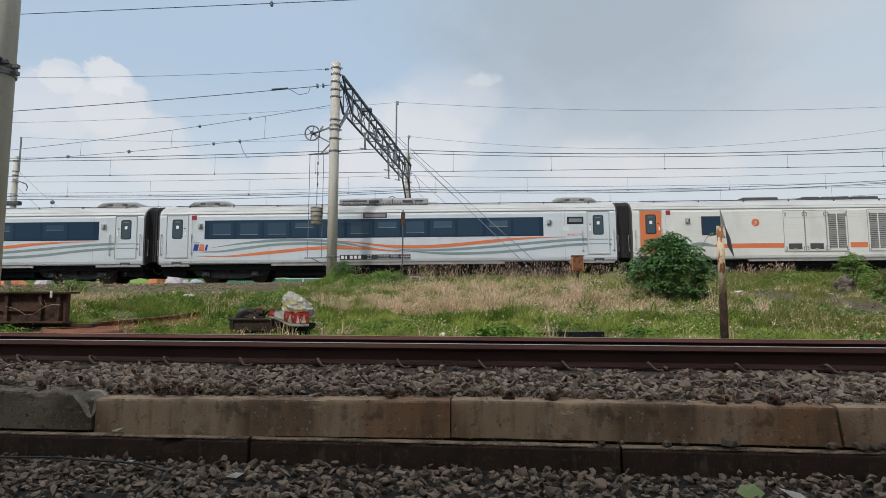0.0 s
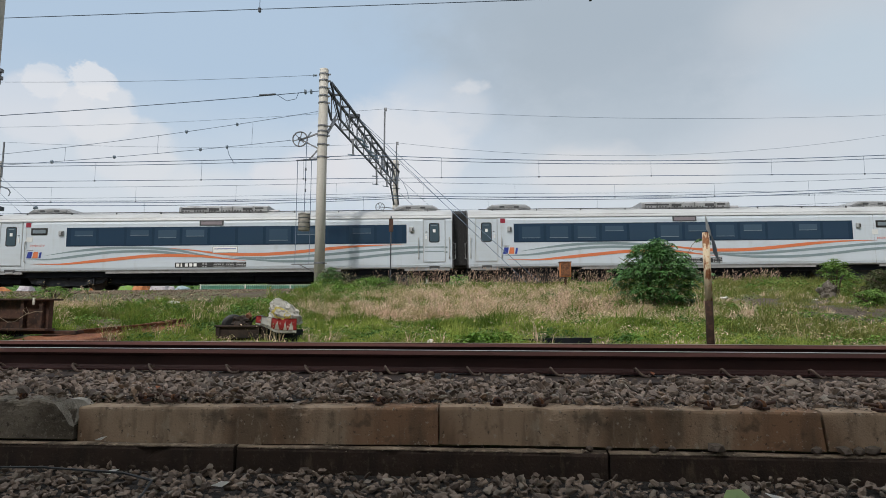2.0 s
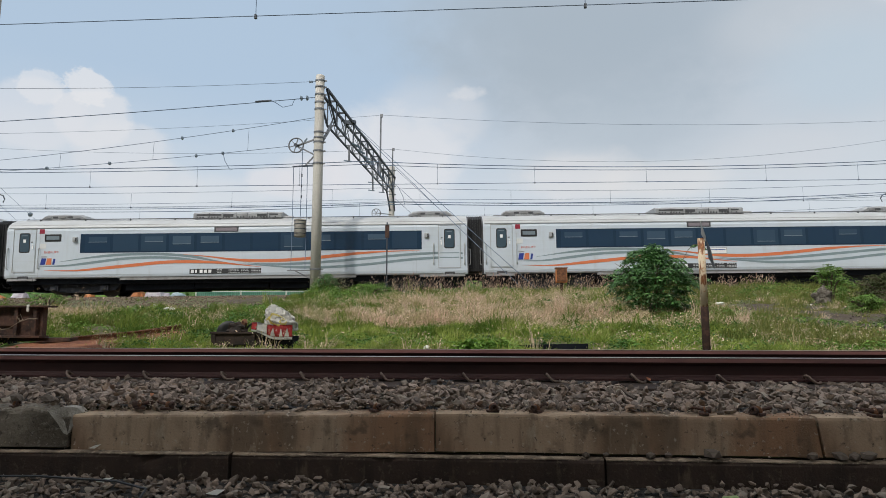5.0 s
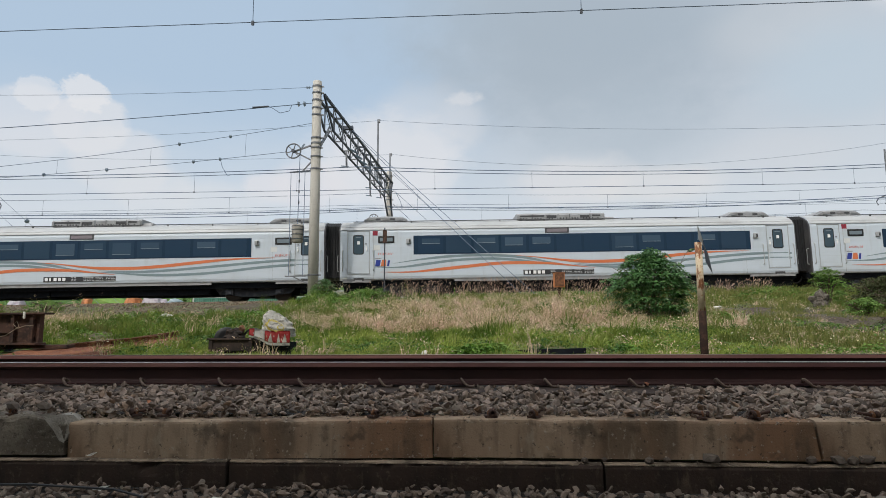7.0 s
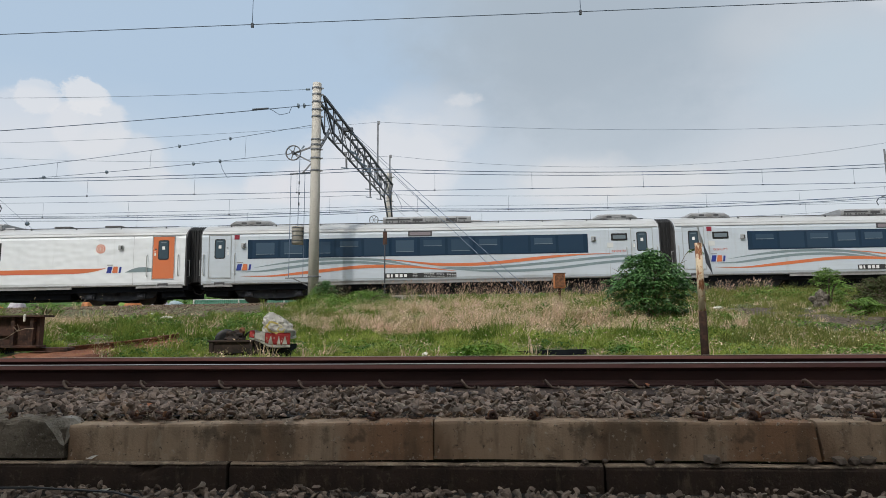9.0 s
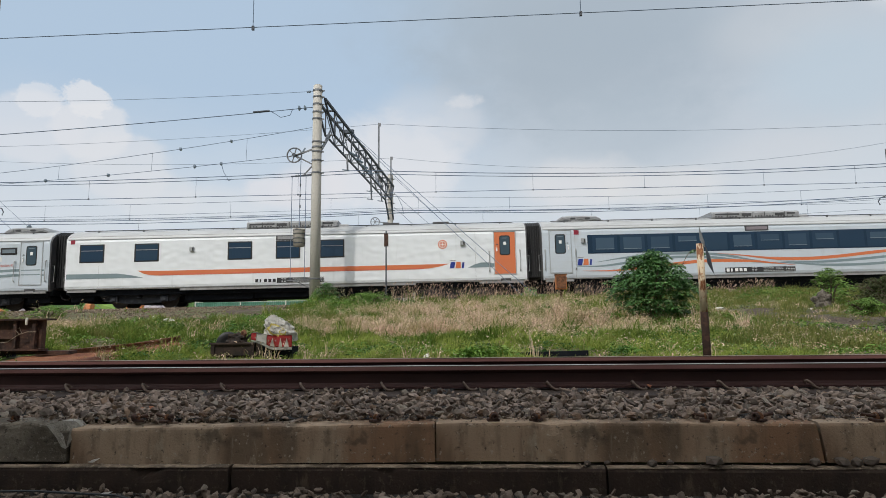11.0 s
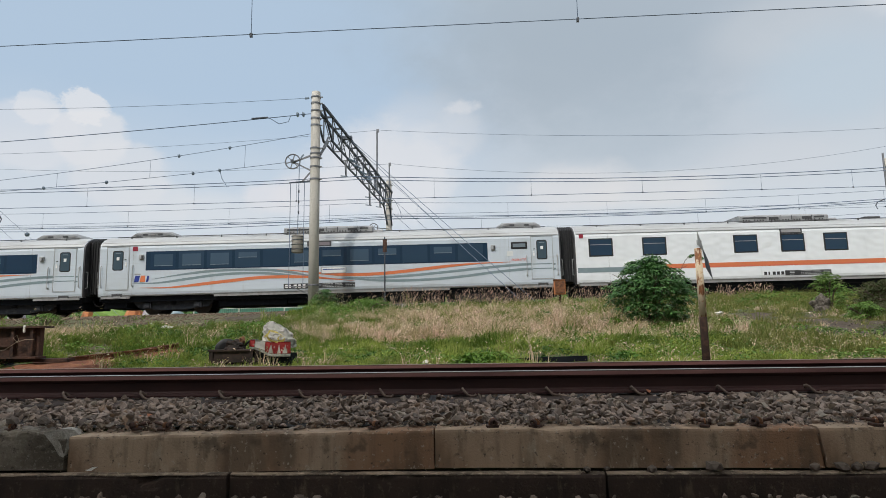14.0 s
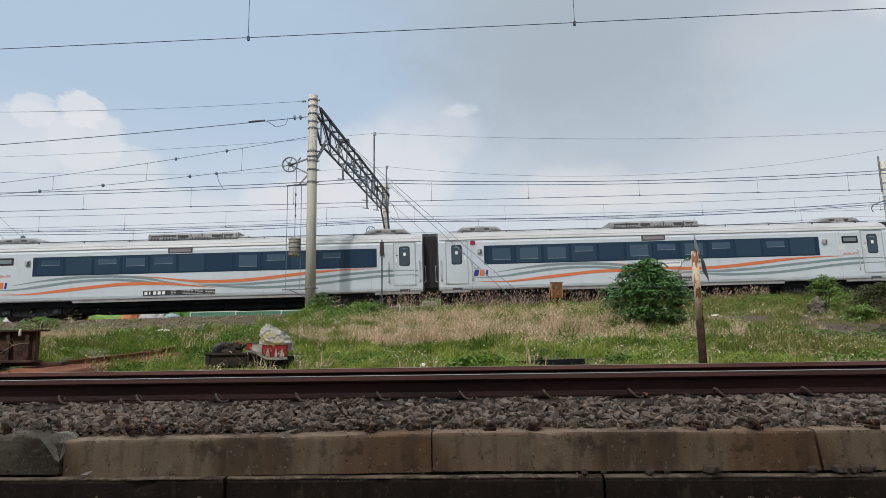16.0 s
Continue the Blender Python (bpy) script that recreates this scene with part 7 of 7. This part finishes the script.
shrub((-6.0, 23.1, ground_z(-6.0, 23.1)), 0.55, 0.5, 1.0, 110, 0.075, "leaf", "dark leafy weeds crowding the mast foot", 21)
shrub((-4.0, 21.0, ground_z(-4.0, 21.0)), 1.0, 0.7, 0.62, 150, 0.08, "bright_leaf", "bright green leafy weed clump on the bank crest", 22)
shrub((-14.3, 19.2, ground_z(-14.3, 19.2)), 0.7, 0.5, 0.4, 50, 0.07, "bright_leaf", "yellow-green weed clump by the rusty steel box", 10)

# ---- things on the bank ----


def lump_mesh(sx, sy, sz, seed, material, rough=0.25, sub=3, name="lump"):
    bm = bmesh.new()
    bmesh.ops.create_icosphere(bm, subdivisions=sub, radius=1.0)
    for v in bm.verts:
        k = 1 + rough * noise.noise(v.co * 1.6 + Vector((seed, 0, 0))) + rough * 0.5 * noise.noise(v.co * 4 + Vector((0, seed, 0)))
        v.co = Vector((v.co.x * sx * k, v.co.y * sy * k, v.co.z * sz * k))
    return mesh_of(name, bm, material)


# rusty steel box girder on timbers
g = empty("steel_box", (-7.16, 9.5, -0.18), "rusty riveted steel box girder resting on timbers", "steel box")
part("top_flange", boxes((-4.2, 0.14, -0.10, 0.14, 0.655, 0.685), bevel=0.004), "dark_rust", g)
part("front_web", boxes((-4.1, 0.0, 0.0, 0.03, 0.20, 0.655)), "dark_rust", g)
part("end_web", boxes((-0.03, 0.0, 0.03, 0.10, 0.20, 0.655)), "dark_rust", g)
for x in (-0.10, -0.42, -1.02, -1.7, -2.4, -3.1):
    part("stiffener", boxes((x - 0.03, x + 0.03, -0.06, 0.0, 0.21, 0.65), bevel=0.004), "dark_rust", g)
part("mid_rib", boxes((-4.1, -0.44, -0.04, 0.0, 0.36, 0.40)), "dark_rust", g)
part("bottom_flange", boxes((-4.2, 0.03, -0.10, 0.14, 0.165, 0.20), bevel=0.004), "dark_rust", g)
part("timber", boxes((-1.0, 0.42, 0.10, 0.30, 0.10, 0.160), bevel=0.01), "dark_rust", g)
part("timber", boxes((-3.6, -0.8, 0.2, 0.5, -0.04, 0.165), bevel=0.01), "under", g)
part("rope", tube(bmesh.new(), [(-1.0, -0.09, 0.44), (-0.8, -0.10, 0.40), (-0.62, -0.10, 0.30), (-0.5, -0.10, 0.31), (-0.36, -0.10, 0.40), (-0.27, -0.10, 0.46), (-0.31, -0.10, 0.54), (-0.37, -0.10, 0.50), (-0.3, -0.10, 0.43), (-0.18, -0.10, 0.47), (-0.02, -0.10, 0.47)], 0.0045, 5), "grit", g, "pale frayed rope")
part("rag", boxes((-0.21, -0.17, -0.12, -0.09, 0.58, 0.70), bevel=0.02), "litter", g)

# stacked rusty rail lengths and red soil
for a, b, z in (((-6.95, 9.95), (-6.15, 11.6), 0.125), ((-6.62, 10.6), (-6.1, 12.0), 0.14)):
    p, q = Vector((*a, ground_z(*a) + z)), Vector((*b, ground_z(*b) + z))
    bm = bmesh.new()
    prism(bm, [(y * 0.8, zz * 0.58) for y, zz in rail_section()], 0, (q - p).length)
    ob = tagged(part("scrap_rail", bm, "rust"), "short rusty scrap rail lying on red soil", "scrap rail", "scrap rails")
    ob.matrix_basis = Matrix.Translation(p) @ (q - p).to_track_quat("X", "Z").to_matrix().to_4x4()


def ground_patch(name, cx, cy, rx, ry, material, label, seed, lift=0.05):
    bm = bmesh.new()
    ring, n = [], 36
    c = bm.verts.new((cx, cy, ground_z(cx, cy) + lift + 0.03))
    prev = None
    for k in range(1, 6):
        cur = []
        for i in range(n):
            a = i * math.tau / n
            w = (1 + 0.22 * noise.noise((math.cos(a) * 1.5 + seed, math.sin(a) * 1.5, seed))) * k / 5
            x, y = cx + rx * w * math.cos(a), cy + ry * w * math.sin(a)
            cur.append(bm.verts.new((x, y, ground_z(x, y) + (lift + 0.02 * noise.noise((x * 3, y * 3, 1)) if k < 5 else -0.03))))
        for i in range(n):
            if prev is None:
                bm.faces.new((c, cur[i], cur[(i + 1) % n]))
            else:
                bm.faces.new((prev[i], cur[i], cur[(i + 1) % n], prev[(i + 1) % n]))
        prev = cur
    return tagged(part(name, bm, material, smooth=True), label, "soil", kind="structure")


ground_patch("red_soil", -6.75, 9.75, 1.0, 1.5, "red_soil", "bare patch of red-brown soil", 2.0)
ground_patch("red_soil", -5.9, 11.0, 0.85, 0.9, "red_soil", "bare patch of red-brown soil", 3.0)
ground_patch("bare_earth", 8.3, 15.0, 1.9, 3.0, "bare", "bare grey-brown earth worn into the bank", 5.0)
ground_patch("bare_earth", 11.2, 16.6, 1.6, 1.8, "bare", "bare grey-brown earth worn into the bank", 9.0)
ground_patch("bare_earth", -8.0, 20.8, 1.0, 1.6, "bare", "worn earth path down the bank", 6.0)

# old winch with a dark wheel
e = empty("old_winch", (-3.92, 9.55, -0.18), "rusty abandoned winch with a dark wheel and hoop", "winch")
part("base_rail", boxes((-0.50, 1.05, -0.10, -0.04, 0.0, 0.055), bevel=0.006), "winch", e)
part("base_rail", boxes((-0.45, 0.95, 0.22, 0.28, 0.0, 0.055), bevel=0.006), "winch", e)
part("crate", boxes((-0.33, 0.33, -0.14, 0.14, 0.06, 0.25), bevel=0.012), "winch", e, "rusty drum box")
part("crate_lip", boxes((-0.38, 0.36, -0.17, 0.17, 0.235, 0.265), bevel=0.006), "winch", e)
part("crate_leg", boxes((-0.36, -0.30, -0.16, -0.10, 0.05, 0.24)), "winch", e)
part("crate_leg", boxes((0.28, 0.34, -0.16, -0.10, 0.05, 0.24)), "winch", e)
bm = bmesh.new()
lathe(bm, [(0.10, -0.05), (0.172, -0.06), (0.182, -0.03), (0.182, 0.03), (0.172, 0.06), (0.10, 0.05)], 26, pose(-0.19, 0.10, 0.255, 90, 0, 25))
part("wheel", bm, "rubber", e, "worn dark wheel", True)
ob = new("motor_lump", lump_mesh(0.17, 0.13, 0.10, 3.0, "winch", 0.5, 3, "motor_lump"))
ob.parent, ob.location = e, (-0.02, 0.0, 0.31)
ob = new("motor_cap", lump_mesh(0.05, 0.05, 0.06, 7.0, "rust", 0.4, 2, "motor_cap"))
ob.parent, ob.location = e, (0.10, 0.02, 0.40)
bm = bmesh.new()
tube(bm, [(0.28 + 0.17 * math.cos(a), 0.05, 0.22 + 0.19 * math.sin(a)) for a in np.linspace(-0.6, 3.4, 18)], 0.018, 6)
part("hoop", bm, "rubber", e, "thin black hoop")
part("end_plate", boxes((0.34, 0.42, -0.12, 0.12, 0.05, 0.34), bevel=0.01), "winch", e)
part("side_stub", boxes((0.46, 0.56, -0.1, 0.1, 0.05, 0.17), bevel=0.02), "winch", e)

# sack-covered stand
st = empty("covered_stand", (-3.215, 9.5, -0.18), "machine stand draped with printed woven sacks", "covered stand")
part("stand", boxes((-0.22, 0.26, -0.16, 0.16, 0.0, 0.20), (-0.20, -0.10, -0.18, -0.12, 0.0, 0.28), (0.16, 0.24, -0.18, -0.12, 0.0, 0.28)), "under", st)


def sheet_of(place, u0, u1, w0, w1, nu, nw, thick=0.005):
    """A piece of cloth over the ranges of place(u, w)."""
    bm = bmesh.new()
    g = [[bm.verts.new(place(u0 + (u1 - u0) * i / nu, w0 + (w1 - w0) * j / nw)) for j in range(nw + 1)] for i in range(nu + 1)]
    for a, b in zip(g, g[1:]):
        for j in range(nw):
            bm.faces.new((a[j], b[j], b[j + 1], a[j + 1]))
    bmesh.ops.solidify(bm, geom=bm.faces[:], thickness=thick)
    return bm


def ridge(p):
    return 1 - 2 * abs(noise.noise(p))


def bag(u, w, out=0.0):
    """The crumpled sack: u once round it, w from its foot to the gathered top."""
    a = u * math.tau
    c, d = math.cos(a), math.sin(a)
    full = min(1.0, max(0.0, 1 - max(0.0, (w - 0.30) / 0.70) ** 1.7)) ** 0.6
    c, d = (math.copysign(abs(k) ** 0.72, k) for k in (c, d))
    fold = 0.044 * ridge((c * 1.6 + w * 1.5, d * 1.6, w * 3.4 + c)) + 0.022 * ridge((c * 3.4 - w * 3, d * 3.4 + 5, w * 6.5))
    r = full * (1 + 0.10 * noise.noise((c * 1.2 + 9, d * 1.2, w * 2)))
    x = 0.028 - 0.05 * w * w + (0.205 * r + fold + out) * c
    y = -0.02 + (0.175 * r + fold + out) * d
    z = 0.27 + 0.325 * w + 0.11 * w * max(0.0, -x / 0.2 + 0.35) + 0.35 * fold
    return x, y, z


def skirt(u, w, out=0.0):
    """The sack's printed front, hanging lower on one side: u along it in metres, w from its hem up."""
    low = 0.285 - 0.135 * smooth01((u + 0.36) / 0.40)
    top = 0.415 - 0.04 * smooth01((u + 0.30) / 0.3)
    y = -0.252 - 0.10 * max(0.0, -u - 0.2) + 0.016 * math.sin(u * 31 + w) + 0.02 * noise.noise((u * 7, w * 2, 3)) - 0.02 * (1 - w)
    return u, y - out, low + (top - low) * w


part("crumpled_sack", sheet_of(bag, 0, 1, 0, 1, 84, 40), "sack", st, "grey-white crumpled sack heap", True)
part("hem", sheet_of(skirt, -0.36, 0.285, 0.0, 0.20, 40, 3), "sack", st, "white hem of the printed sack", True)
part("red_print", sheet_of(skirt, -0.36, -0.27, 0.20, 1.0, 8, 8), "sack_red", st, "red printed band", True)
part("white_band", sheet_of(skirt, -0.27, -0.11, 0.20, 1.0, 12, 8), "sack", st, "white printed band", True)
part("red_print", sheet_of(skirt, -0.11, 0.285, 0.20, 1.0, 26, 8), "sack_red", st, "red printed band", True)
for x in (-0.02, 0.11, 0.20):
    part("white_print", sheet_of(lambda u, w: skirt(x + 0.034 * u * (1 - w), 0.22 + 0.62 * w, 0.006), -1, 1, 0, 0.95, 4, 4, 0.002), "litter", st)
for u, w, du, dw, a0, a1 in ((0.765, 0.47, 0.085, 0.26, 0.2, 5.6), (0.80, 0.42, 0.035, 0.12, 1.0, 6.6), (0.685, 0.36, 0.03, 0.10, 0.0, 4.0)):
    part("yellow_print", sheet_of(lambda a, k: bag(u + du * (0.68 + 0.32 * k) * math.cos(a), w + dw * (0.68 + 0.32 * k) * math.sin(a), 0.005), a0, a1, 0, 1, 30, 2, 0.002), "sack_yellow", st, "yellow printed ring", True)

# dark steel channel lying in the weeds
ob = tagged(part("steel_channel", boxes((0, 1.02, -0.05, 0.05, 0, 0.015), (0, 1.02, -0.05, -0.035, 0.015, 0.075), (0, 1.02, 0.035, 0.05, 0.015, 0.075), bevel=0.003), "under"), "short blackened steel channel lying in weeds", "steel channel")
ob.matrix_basis = pose(0.52, 9.15, -0.17, 0, -1.2, 3)
for x, y, a, b, c, label in ((-0.86, 9.3, 0.055, 0.05, 0.05, "pale round stone beside the far rail"), (-0.45, 9.7, 0.16, 0.05, 0.02, "flat pale slab in the grass"), (-0.25, 9.75, 0.09, 0.05, 0.018, "flat pale slab in the grass")):
    ob = tagged(new("pale_stone", lump_mesh(a, b, c, x, "litter", 0.3, 2, "pale_stone")), label, "stone")
    ob.location = (x, y, ground_z(x, y) + c * 0.7)
ob = tagged(new("rubble_block", lump_mesh(0.23, 0.21, 0.28, 3.3, "rock", 0.5, 4, "rubble_block")), "weathered broken masonry block on the bank", "rubble")
ob.location = (9.72, 18.1, ground_z(9.72, 18.1) + 0.20)
for x, y, s in ((8.9, 17.2, 0.10), (6.6, 17.5, 0.12), (10.2, 16.6, 0.13), (7.6, 16.4, 0.07), (8.4, 14.9, 0.06), (7.1, 15.2, 0.07), (-9.7, 17.5, 0.14), (6.9, 13.6, 0.05), (-6.3, 12.2, 0.06), (-5.9, 10.2, 0.05)):
    ob = tagged(new("pale_litter", lump_mesh(s, s * 0.6, s * 0.35, x * 3, "litter", 0.6, 2, "pale_litter")), "scrap of pale litter on the bank", "litter", "litter on the bank")
    ob.location = (x, y, ground_z(x, y) + s * 0.3)
ob = tagged(new("cloth_rag", lump_mesh(0.13, 0.06, 0.035, 4.4, "litter", 0.7, 3, "cloth_rag")), "crumpled pale rag on dry grass", "rag")
ob.location = (-8.45, 15.9, ground_z(-8.45, 15.9) + 0.12)
# Dark lumps added where a shaded gap opens left of the bush.
for x, y, a in ((3.05, 16.7, 0.16), (3.32, 16.9, 0.12), (2.8, 16.95, 0.10)):
    ob = tagged(new("rubble_block", lump_mesh(a * 1.5, a, a * 0.8, x, "rock", 0.5, 3, "rubble_block")), "dark lump standing in for a shaded gap in the grass", "rubble")
    ob.location = (x, y, ground_z(x, y) + a * 0.5)
rng = np.random.default_rng(61)
pts, size = [], []
while len(pts) < 620:
    x, y = rng.uniform(5.6, 13.0), rng.uniform(11.5, 20.0)
    if rng.random() < 0.12 + patch(x, y, 8.6, 15.0, 2.0, 3.4, 6):
        pts.append((x, y, ground_z(x, y) + 0.045 + rng.uniform(-0.01, 0.015)))
        size.append(0.025 + 0.10 * rng.beta(1.2, 4.5))
v, f = stones(pts, size, rng)
bulk("bank_rubble", v, f, "rock", "grey-brown rubble strewn over bare earth on the bank", "rubble")
# warning post with its plate seen edge-on
sp = empty("sign_post", (2.60, 7.35, -0.30), "weathered post with peeling paint and an edge-on plate", "sign post")
part("lower_post", rod(bmesh.new(), (0, 0, -0.2), (0.0, 0, 0.73), 0.046, 0.044, 14), "post_dark", sp, "dark brown lower post", True)
part("upper_post", rod(bmesh.new(), (0.0, 0, 0.73), (-0.004, 0, 1.54), 0.042, 0.040, 14), "paint_peel", sp, "rust-streaked cream paint", True)
def bent_plate(tips):
    """A thin sheet corner, given in metres from the post's foot."""
    bm = bmesh.new()
    vs = [bm.verts.new(p) for p in tips] + [bm.verts.new((x, y + 0.004, z)) for x, y, z in tips]
    n = len(tips)
    bm.faces.new(vs[:n])
    bm.faces.new(vs[:n - 1:-1])
    for i in range(n):
        bm.faces.new((vs[i], vs[n + i], vs[n + (i + 1) % n], vs[(i + 1) % n]))
    bmesh.ops.recalc_face_normals(bm, faces=bm.faces)
    return bm


part("plate", bent_plate([(-0.045, -0.13, 1.74), (0.06, 0.01, 1.56), (0.065, 0.03, 1.50), (-0.035, -0.11, 1.57)]), "sign_back", sp, "bare grey upper half of a bent diamond plate")
# Same plate bent out of the light; a darker material paints that shade.
part("plate", bent_plate([(0.06, 0.02, 1.55), (0.165, 0.15, 1.41), (0.225, 0.21, 1.18), (0.10, 0.07, 1.31)]), "dark_steel", sp, "lower half of the bent plate, its shade put into darker steel")

# rust-orange cabinet on a short post, and a slim post by the track
cb = empty("trackside_cabinet", (2.72, 21.3, ground_z(2.72, 21.3)), "rust-orange steel cabinet on a short post", "cabinet")
zb = 1.46 - ground_z(2.72, 21.3)
part("case", boxes((-0.19, 0.19, -0.14, 0.14, zb + 0.10, zb + 0.60), bevel=0.02), "tarp_orange", cb)
part("door", boxes((-0.165, 0.165, -0.152, -0.138, zb + 0.13, zb + 0.57), bevel=0.006), "rust", cb, "rusty door")
part("lid", boxes((-0.21, 0.21, -0.165, 0.16, zb + 0.60, zb + 0.625)), "rust", cb)
part("post", boxes((-0.04, 0.04, -0.04, 0.04, -0.2, zb + 0.10)), "dark_rust", cb)
tp = empty("slim_post", (-4.0, 25.0, ground_z(-4.0, 25.0)), "slim dark steel post by the far track", "post")
part("shaft", rod(bmesh.new(), (0, 0, -0.2), (0, 0, 3.1), 0.032, 0.028, 8), "dark_steel", tp)
part("plate", boxes((-0.08, 0.09, -0.03, 0.03, 2.45, 3.0)), "dark_rust", tp, "rusty marker plate")

# ---- what shows beneath the train, beyond the tracks ----
gf = empty("green_fence", (0, 0, 0), "long green corrugated fence beyond the tracks", "fence")
for k in range(10):
    x = -21.8 + k * 1.05
    bm = bmesh.new()
    pr = [(x + i * 0.075, 45.0 + (0.03 if i % 2 else -0.03)) for i in range(15)]
    for (xa, ya), (xb, yb) in zip(pr, pr[1:]):
        a = [bm.verts.new((xa, ya, 1.2)), bm.verts.new((xb, yb, 1.2)), bm.verts.new((xb, yb, 2.40)), bm.verts.new((xa, ya, 2.40))]
        bm.faces.new(a)
    bmesh.ops.remove_doubles(bm, verts=bm.verts, dist=0.001)
    bmesh.ops.solidify(bm, geom=bm.faces[:], thickness=0.01)
    part("panel", bm, "green_fence", gf)
for k in range(4):
    x = -21.8 + k * 3.5
    part("post", boxes((x - 0.04, x + 0.04, 44.85, 44.93, 1.0, 2.48)), "pale_wall", gf)
part("top_rail", boxes((-21.8, -11.3, 44.88, 44.92, 2.40, 2.45)), "pale_wall", gf)
sh = empty("low_building", (-9.6, 46.5, 1.2), "low pale building with a row of dark windows", "building")
part("wall", boxes((-1.5, 6.0, -0.6, 3, 0, 1.62)), "pale_wall", sh)
part("roof", boxes((-1.7, 6.2, -0.8, 3.2, 1.62, 1.74)), "roof", sh)
for k in range(8):
    part("window", boxes((-1.2 + k * 0.85, -0.7 + k * 0.85, -0.62, -0.58, 1.0, 1.35)), "glass", sh)
for x, w, h, mat, label in ((-36.3, 1.3, 1.3, "tarp_white", "pale block of stacked sheeting beyond the tracks"), (-30.4, 1.0, 1.3, "tarp_orange", "orange tarpaulin shelter beyond the tracks"), (-28.8, 3.0, 1.35, "tarp_green", "bright green tarpaulin shelter beyond the tracks"),
                            (-26.8, 1.5, 1.4, "tarp_orange", "orange tarpaulin shelter beyond the tracks"), (-25.2, 2.3, 1.35, "tarp_white", "white tarpaulin heap beyond the tracks"), (-23.5, 1.7, 1.2, "tarp_blue", "blue and white tarpaulin heap beyond the tracks"), (-39.0, 3.0, 1.2, "tarp_orange", "orange tarpaulin shelter beyond the tracks")):
    ob = tagged(new("tarpaulin_shelter", lump_mesh(w / 2, 0.9, h, x, mat, 0.3, 3, "tarpaulin_shelter")), label, "shelter")
    ob.location = (x, 45.5, 1.25)
rng = np.random.default_rng(77)
base, size = [], []
for _ in range(15000):
    x = rng.uniform(-62, 55)
    y = 49 + rng.normal(0, 0.9)
    h = 2.3 + 0.35 * noise.noise((x * 0.25, 0, 3)) + 0.2 * noise.noise((x * 1.1, 0, 5))
    base.append((x, y, 1.2 + h * rng.random() ** 0.7))
    size.append(rng.uniform(0.18, 0.36))
v, f = leaves(base, size, rng, 1.0, 1.7)
bulk("far_hedge", v, f, "weed", "ragged green hedge beyond the far tracks", "hedge")
ob = part("backdrop", boxes((-400, 400, 160, 162, 0.5, 13.5)), "leaf")
tagged(ob, "far dark green tree line behind the railway", "backdrop", kind="structure")

# ---- litter on the near ballast ----


def scrap(name, label, category, material, pts, place):
    bm = bmesh.new()
    vs = [bm.verts.new((x, y, z)) for x, y, z in pts]
    c = bm.verts.new(sum((v.co for v in vs), Vector()) / len(vs) + Vector((0, 0, 0.008)))
    for i in range(len(vs)):
        bm.faces.new((vs[i], vs[(i + 1) % len(vs)], c))
    bmesh.ops.solidify(bm, geom=bm.faces[:], thickness=0.002)
    ob = tagged(part(name, bm, material), label, category)
    ob.location = place
    return ob


scrap("paper_scrap", "crumpled white paper on the ballast", "litter", "litter", [(-0.05, 0.07, 0.035), (0.03, 0.05, 0.02), (0.06, -0.05, -0.01), (0.0, -0.07, 0.0)], (1.22, 2.69, -0.515))
scrap("fallen_leaf", "curled pale green leaf on the ballast", "leaf", "litter_green", [(-0.06, 0.0, 0.01), (-0.03, 0.045, 0.03), (0.03, 0.045, 0.035), (0.055, 0.0, 0.01), (0.02, -0.04, 0.0), (-0.04, -0.035, 0.0)], (1.06, 2.76, -0.515))
scrap("white_scrap", "flat whitish stone chip on the ballast", "litter", "litter", [(-0.04, 0.0, 0.0), (0.0, 0.02, 0.015), (0.045, 0.015, 0.015), (0.02, -0.02, 0.0)], (-1.22, 2.78, -0.51))
scrap("white_scrap", "small white scrap on the edging ledge", "litter", "litter", [(-0.032, 0.0, 0.0), (0.0, 0.018, 0.012), (0.032, 0.012, 0.020), (0.01, -0.012, 0.002)], (-2.085, 3.222, -0.412))
scrap("white_scrap", "small white scrap on the ballast", "litter", "litter", [(-0.04, 0.0, 0.0), (0.0, 0.02, 0.012), (0.045, 0.012, 0.018), (0.01, -0.015, 0.0)], (-1.85, 2.95, -0.51))
for p, sz in (((-1.92, 3.5, -0.165), 0.05), ((1.13, 4.3, -0.13), 0.05), ((-1.95, 3.46, -0.165), 0.035)):
    v, f = stones([(0, 0, 0)], [sz], np.random.default_rng(3))
    me = bpy.data.meshes.new("brick_chip")
    me.from_pydata(v.tolist(), [], f.tolist())
    me.materials.append(M["brick_red"])
    tagged(new("brick_chip", me), "orange brick chip among the ballast", "brick chip").location = p
ob = tagged(part("ground_cable", tube(bmesh.new(), [(-4.4, 2.85, -0.50), (-3.4, 2.86, -0.505), (-2.9, 2.92, -0.495), (-2.2, 2.95, -0.49), (-1.75, 2.90, -0.495), (-1.55, 2.80, -0.50), (-1.48, 2.6, -0.505), (-1.47, 2.45, -0.52)], 0.006, 5), "cable"), "thin black cable lying on the ballast", "cable")

motions()
